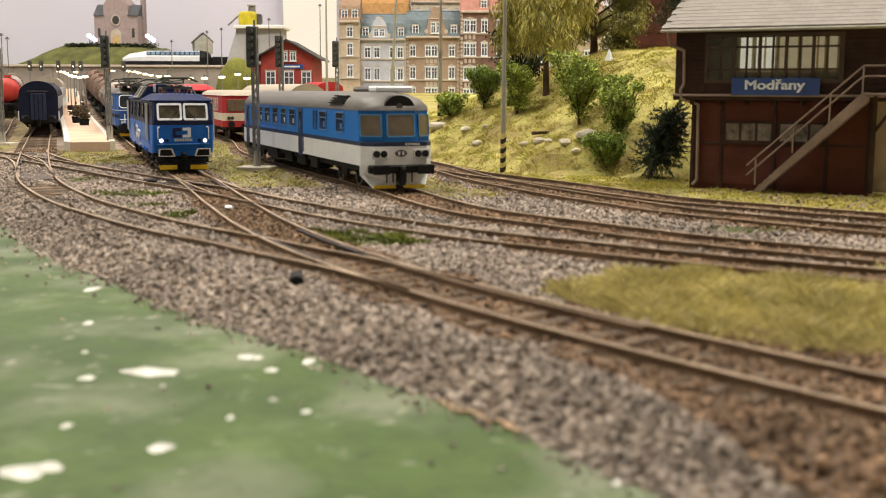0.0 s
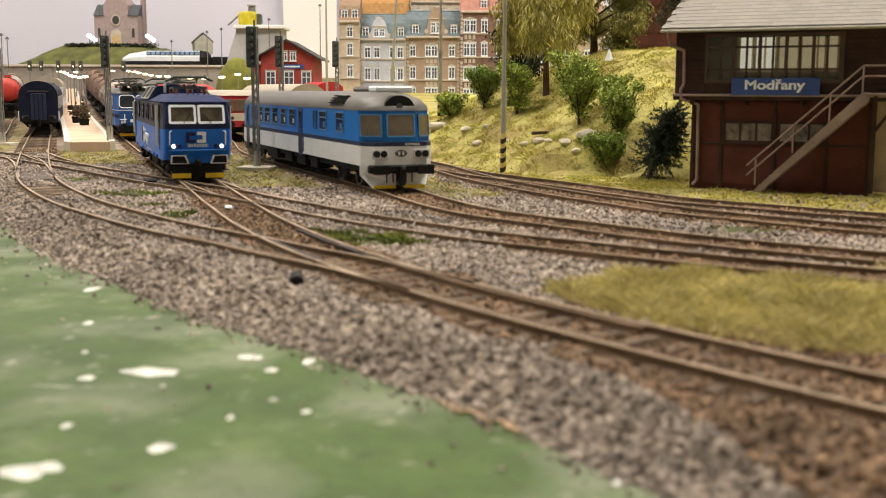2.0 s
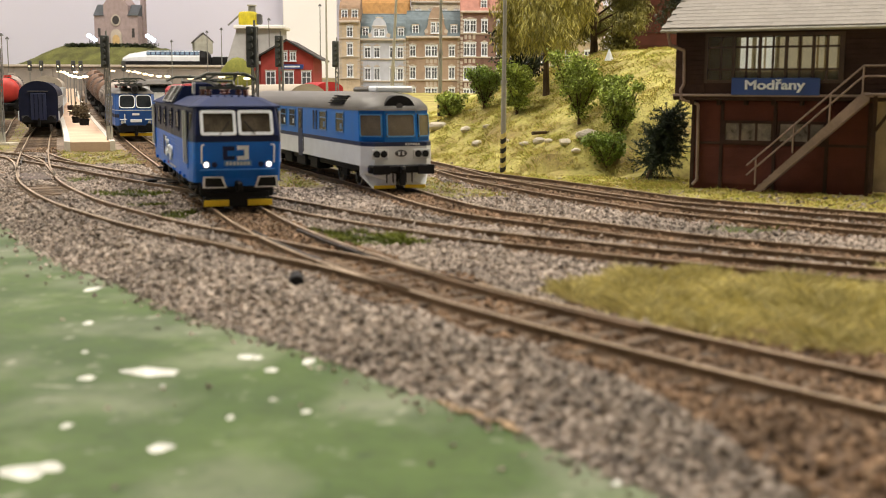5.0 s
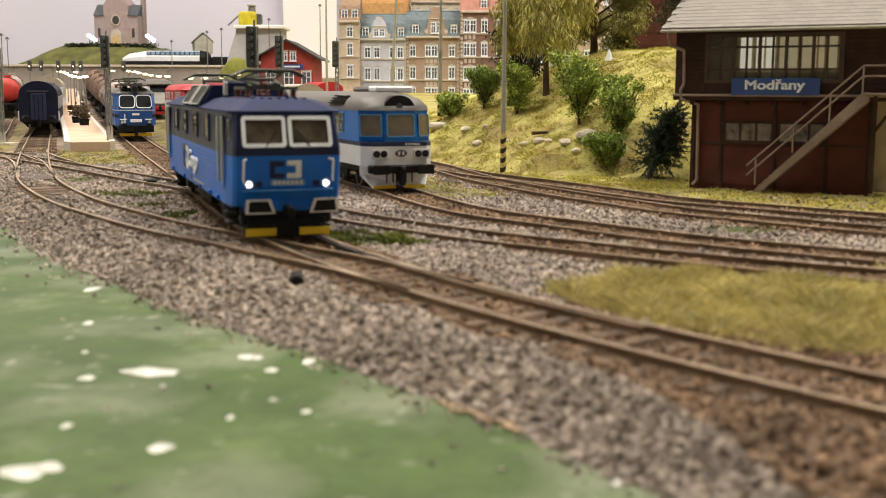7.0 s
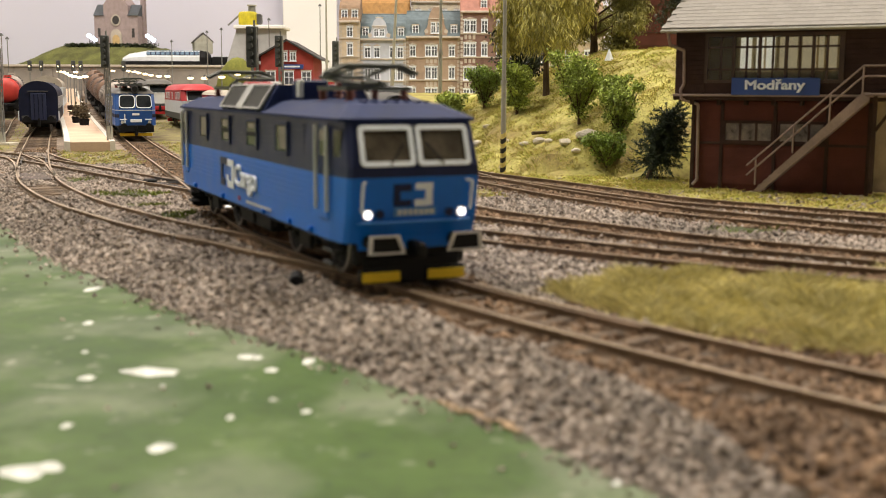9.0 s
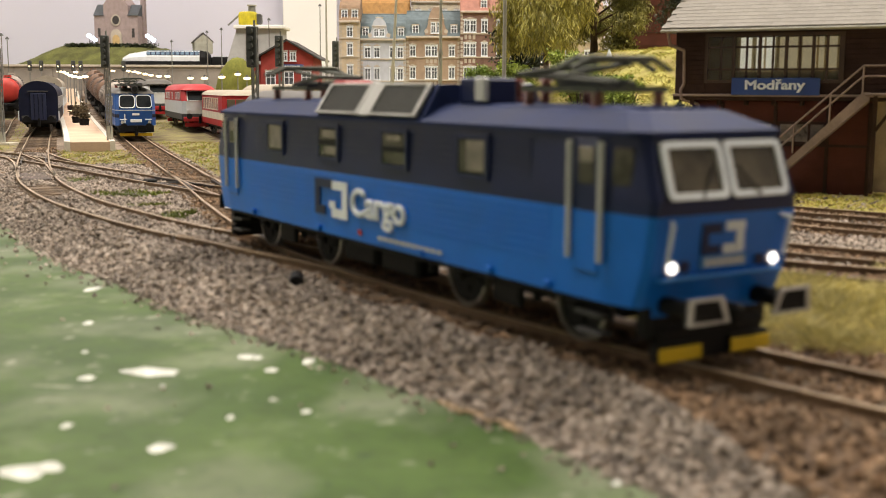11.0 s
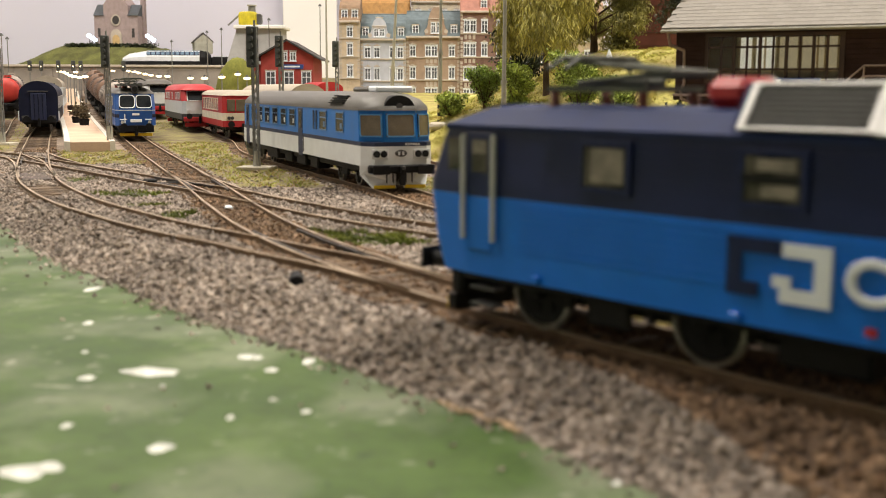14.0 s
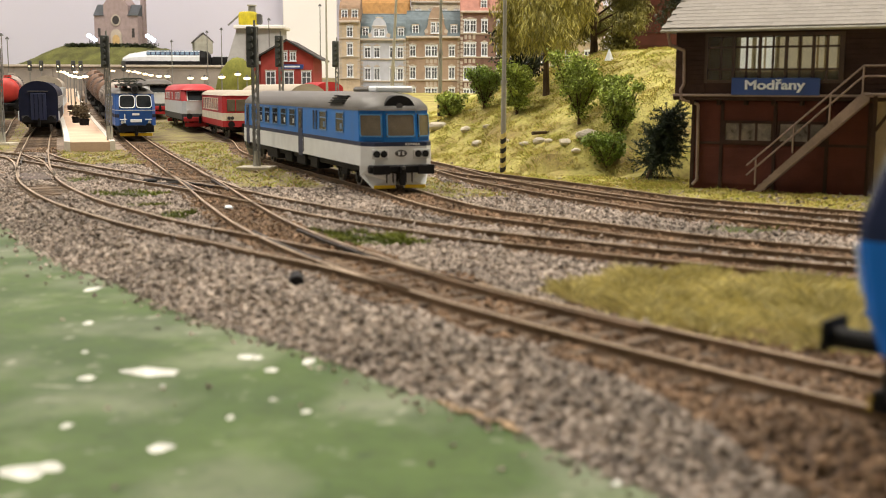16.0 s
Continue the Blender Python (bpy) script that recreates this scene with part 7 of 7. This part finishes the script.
def blades(name, mat_, spots, h0, h1, which, seed, label, wide=0.022, lean=0.35):
    rng = np.random.default_rng(seed)
    X, Y = [], []
    for n, x0, x1, y0, y1 in spots:
        x, y = scatter(n, x0, x1, y0, y1, rng)
        X.append(x), Y.append(y)
    x, y = np.concatenate(X), np.concatenate(Y)
    k = in_view(x, y) & (zone(x, y) == which)
    clump = np.sin(x * 3.1 + 1.3 * np.sin(y * 2.3)) * np.sin(y * 2.7 + x)
    k &= rng.random(len(x)) < 0.62 + 0.38 * clump
    x, y, clump = x[k], y[k], clump[k]
    m = len(x)
    z = ground_z(x, y) - 0.02
    a = rng.random(m) * math.tau
    h = rng.uniform(h0, h1, m) * (0.85 + 0.35 * clump)
    lx, ly = rng.normal(size=m) * lean * h, rng.normal(size=m) * lean * h
    dx, dy = np.cos(a) * wide, np.sin(a) * wide
    V = np.stack([np.stack([x - dx, y - dy, z], -1), np.stack([x + dx, y + dy, z], -1), np.stack([x + lx * 0.45 + dx * 0.7, y + ly * 0.45 + dy * 0.7, z + h * 0.6], -1), np.stack([x + lx, y + ly, z + h], -1)], 1).reshape(-1, 3)
    o = (np.arange(m) * 4)[:, None]
    ob = raw(name, V, np.concatenate([o + np.array([0, 1, 2]), o + np.array([0, 2, 3])]), mat_)
    return tagged(ob, label, "grass", "", "stuff")


blades("slope_grass", grass_dry, [(230000, -3, 18, 44, 72), (34000, 6, 18, 32, 46)], 0.04, 0.15, 1, 31, "dry yellow-green grass on the slope", 0.015, 1.0)
blades("tall_grass", grass_gold, [(150000, 1, 14, 15, 25)], 0.1, 0.34, 2, 32, "tall golden dry grass beside the track", 0.009, 0.7)
blades("green_grass", grass_mid, [(70000, -3, 18, 44, 72), (9000, 6, 18, 32, 46)], 0.05, 0.2, 1, 34, "green blades among the dry grass", 0.016, 0.7)
blades("straw", grass_straw, [(40000, -3, 18, 44, 72), (6000, 6, 18, 32, 46)], 0.05, 0.18, 1, 35, "brown straw among the dry grass", 0.016, 0.9)
blades("yard_grass", grass_mid, [(52000, -24, 6, 40, 80), (9000, -44, -24, 60, 110)], 0.06, 0.22, 4, 36, "sparse green grass between the tracks", 0.02, 0.7)
blades("yard_straw", grass_straw, [(52000, -24, 6, 40, 80), (9000, -44, -24, 60, 110)], 0.05, 0.18, 4, 37, "dry grass between the tracks", 0.02, 0.9)
blades("moss", grass_green, [(60000, -17, 12, 26, 50), (26000, -5.5, 0.5, 26.5, 32), (20000, -14, -7, 31, 44)], 0.05, 0.2, 3, 33, "green moss tufts in the ballast", 0.02, 0.6)


def spot(x, y, rx, ry, seed, rz=0.0):
    bm = bmesh.new()
    rng = np.random.default_rng(seed)
    n = 22
    w = 1 + 0.25 * np.convolve(rng.normal(size=n), np.ones(3) / 3, "same")
    ring = lambda k, z: [(rx * k * w[i] * math.cos(i * math.tau / n), ry * k * w[i] * math.sin(i * math.tau / n), z) for i in range(n)]
    loft(bm, [ring(1, 0.0), ring(0.85, 0.012), ring(0.4, 0.03), ring(0.1, 0.035)])
    ob = part("plaster_spot", bm, chalk, None, smooth=True)
    ob.matrix_world = at(x, y, BOARD + 0.002, rz)
    tagged(ob, "dried white plaster splash on the green board", "plaster spot", "plaster spots on the board")


for i, (x, y, rx, ry) in enumerate(((-8.0, 24.6, 0.16, 0.4), (-4.7, 17.3, 0.5, 0.32), (-5.0, 12.6, 0.3, 0.3), (-4.75, 12.75, 0.2, 0.2), (-3.35, 18.3, 0.18, 0.2), (-3.15, 18.25, 0.1, 0.14), (-2.8, 17.4, 0.12, 0.16), (-3.6, 13.5, 0.16, 0.2), (-2.95, 14.8, 0.07, 0.12), (-1.93, 15.1, 0.07, 0.12), (2.05, 12.3, 0.07, 0.1), (-5.6, 16.9, 0.14, 0.16), (-6.9, 21.0, 0.1, 0.2), (-2.25, 18.0, 0.1, 0.22), (-5.1, 14.4, 0.1, 0.12), (-6.2, 18.6, 0.06, 0.1), (-2.5, 15.7, 0.05, 0.06), (-4.3, 16.4, 0.05, 0.06))):
    spot(x * 0.962, y * 0.962, rx * 0.9, ry * 0.8, i + 50, -15)

raw_wood = M("raw_wood", (0.4, 0.28, 0.17), 0.85, var=0.25, scale=3)


def check_rails(line, s_mid, length, offs, label="dark worn check rail", mat_=None):
    t = thing("switch_rails", at(0, 0, 0), "dark worn switch blades and check rails of a turnout", "switch", "turnout pieces", "structure")
    for off in offs:
        part("check_rail", loft(bmesh.new(), sweep(line, off, RAIL, s_mid - length / 2, s_mid + length / 2, 0.6)), mat_ or dark_rail, t, label)
    return t


dark_rail = M("dark_rail", (0.035, 0.028, 0.024), 0.45, 0.4, var=0.3)
def slip(line_a, ya, line_b, yb, label):
    """Curved rails that lead from one track onto another."""
    pts = [line_a.at(line_a.near_y(ya + 4)), line_a.at(line_a.near_y(ya)), line_b.at(line_b.near_y(yb)), line_b.at(line_b.near_y(yb - 4))]
    ln_ = Line(pts)
    t = thing("switch_rails", at(0, 0, 0), label, "switch", "turnout pieces", "structure")
    for off in (-0.72, 0.72):
        r = part("slip_rail", loft(bmesh.new(), sweep(ln_, off, RAIL, 0.5, ln_.length - 0.5, 0.7)), rust, t)
        part("running_surface", loft(bmesh.new(), sweep(ln_, off, RUN, 0.5, ln_.length - 0.5, 0.7)), rail_top, r)
    for k in range(7):
        x, y = ln_.at(ln_.length * (k + 1.5) / 9)
        b = box(bmesh.new(), (0, 0, 0), (0.26, 3.0, 0.1), 0.015)
        part("switch_timber", b, sleeper_m, t, m=pose(x, y, -0.19, 0, 0, math.degrees(ln_.heading(ln_.length * (k + 1.5) / 9))))


slip(TRACK_A, 47.5, TRACK_C, 39.5, "curved slip rails on dark timbers in the crossing")
slip(TRACK_C, 60.5, TRACK_B, 50.0, "curved turnout rails joining the siding")
slip(TRACK_B, 64.0, TRACK_C, 53.5, "curved turnout rails at the coach siding")
check_rails(TRACK_C, TRACK_C.near_y(44.6), 5.5, (-0.63, 0.63, -0.45))
check_rails(TRACK_A, TRACK_A.near_y(43.5), 5.0, (-0.62, 0.62))
check_rails(TRACK_A, TRACK_A.near_y(27.0), 5.5, (-0.6, 0.6))
check_rails(TRACK_B, TRACK_B.near_y(57.5), 5.0, (-0.6, 0.6))
check_rails(TRACK_A, TRACK_A.near_y(20.5), 9.0, (-0.58, 0.58), "rusty inner check rail", rust)
check_rails(TRACK_B, TRACK_B.near_y(26.5), 6.0, (-0.58,), "rusty inner check rail", rust)
plank_m = M("plank_grey", (0.11, 0.085, 0.075), 0.85, var=0.25, scale=2, rand=0.2)
pk = thing("plank_crossing", at(-17.95, 48.2, -0.13, -66), "grey weathered planks laid between the rails", "crossing")
for k in range(5):
    part("plank", box(bmesh.new(), (-1.6 + 0.8 * k, 0, 0), (0.74, 1.2, 0.08), 0.02), plank_m, pk)
sb = thing("switch_motor", at(-11.9, 44.6, -0.12, -60), "small dark switch motor box beside the turnout", "switch motor")
part("case", box(bmesh.new(), (0, 0, 0.1), (0.7, 0.4, 0.22), 0.04), black, sb)
part("rod", cyl(bmesh.new(), (0.2, 0.2, 0.05), (0.2, 1.4, 0.05), 0.03, seg=6), dark_grey, sb)
sl = thing("concrete_sleeper", at(-7.05, 35.85, -0.12, 20), "single pale concrete sleeper in the turnout", "sleeper")
part("block", box(bmesh.new(), (0, 0, 0), (0.26, 0.6, 0.1), 0.02), white, sl)
mound_green = M("mound_green", (0.16, 0.165, 0.035), 0.95, var=0.3, scale=0.6, fine=6, bump=0.5, spec=0.2)
md = thing("grass_mound", at(-22.4, 121, 1.2), "green grassy mound beside the station", "mound")
part("earth", ball(bmesh.new(), (0, 0, 1.0), 1.0, 3, (2.5, 3.0, 4.9)), mound_green, md, smooth=True)

ws = thing("wood_strip", at(0.52, 14.25, BOARD + 0.01, -49), "splintered pale wood edge showing at the ballast", "wood strip")
for k in range(6):
    part("splinter", box(bmesh.new(), (-0.75 + 0.28 * k, 0.05 * (-1) ** k, 0.02), (0.34, 0.06 + 0.02 * (k % 3), 0.04), 0.01, Matrix.Rotation(0.12 * (-1) ** k, 4, "Z")), raw_wood, ws)

# shingles of the signal box, last of its pieces
sh = bmesh.new()
box(sh, (0, 0, 0), (0.47, 0.36, 0.03))
sh.transform(Matrix.Scale(S, 4))
shingle_mesh = bpy.data.meshes.new("shingle")
sh.to_mesh(shingle_mesh)
sh.free()
shingle_mesh.materials.append(roof_light)
for t_, (x, y, z), p_ in SHINGLES:
    o = new("shingle", shingle_mesh)
    o.parent = t_
    o.matrix_local = at(x, y, z, 0, math.degrees(p_) - 1.2)



# ---- tracks and their sleepers ----
track(TRACK_A, "weathered main track with brown rails and dark sleepers")
track(TRACK_B, "curved siding joining the main track", 0, TRACK_B.length - 1.0)
track(TRACK_C, "track crossing the main line over a slip")
track(TRACK_D, "weathered track under the standing railcar")
track(TRACK_E, "weathered track at the foot of the grassy slope")
track(TRACK_F, "siding branching along the signal box", 2.0)
track(TRACK_G, "outer siding at the yard's edge")


motions()
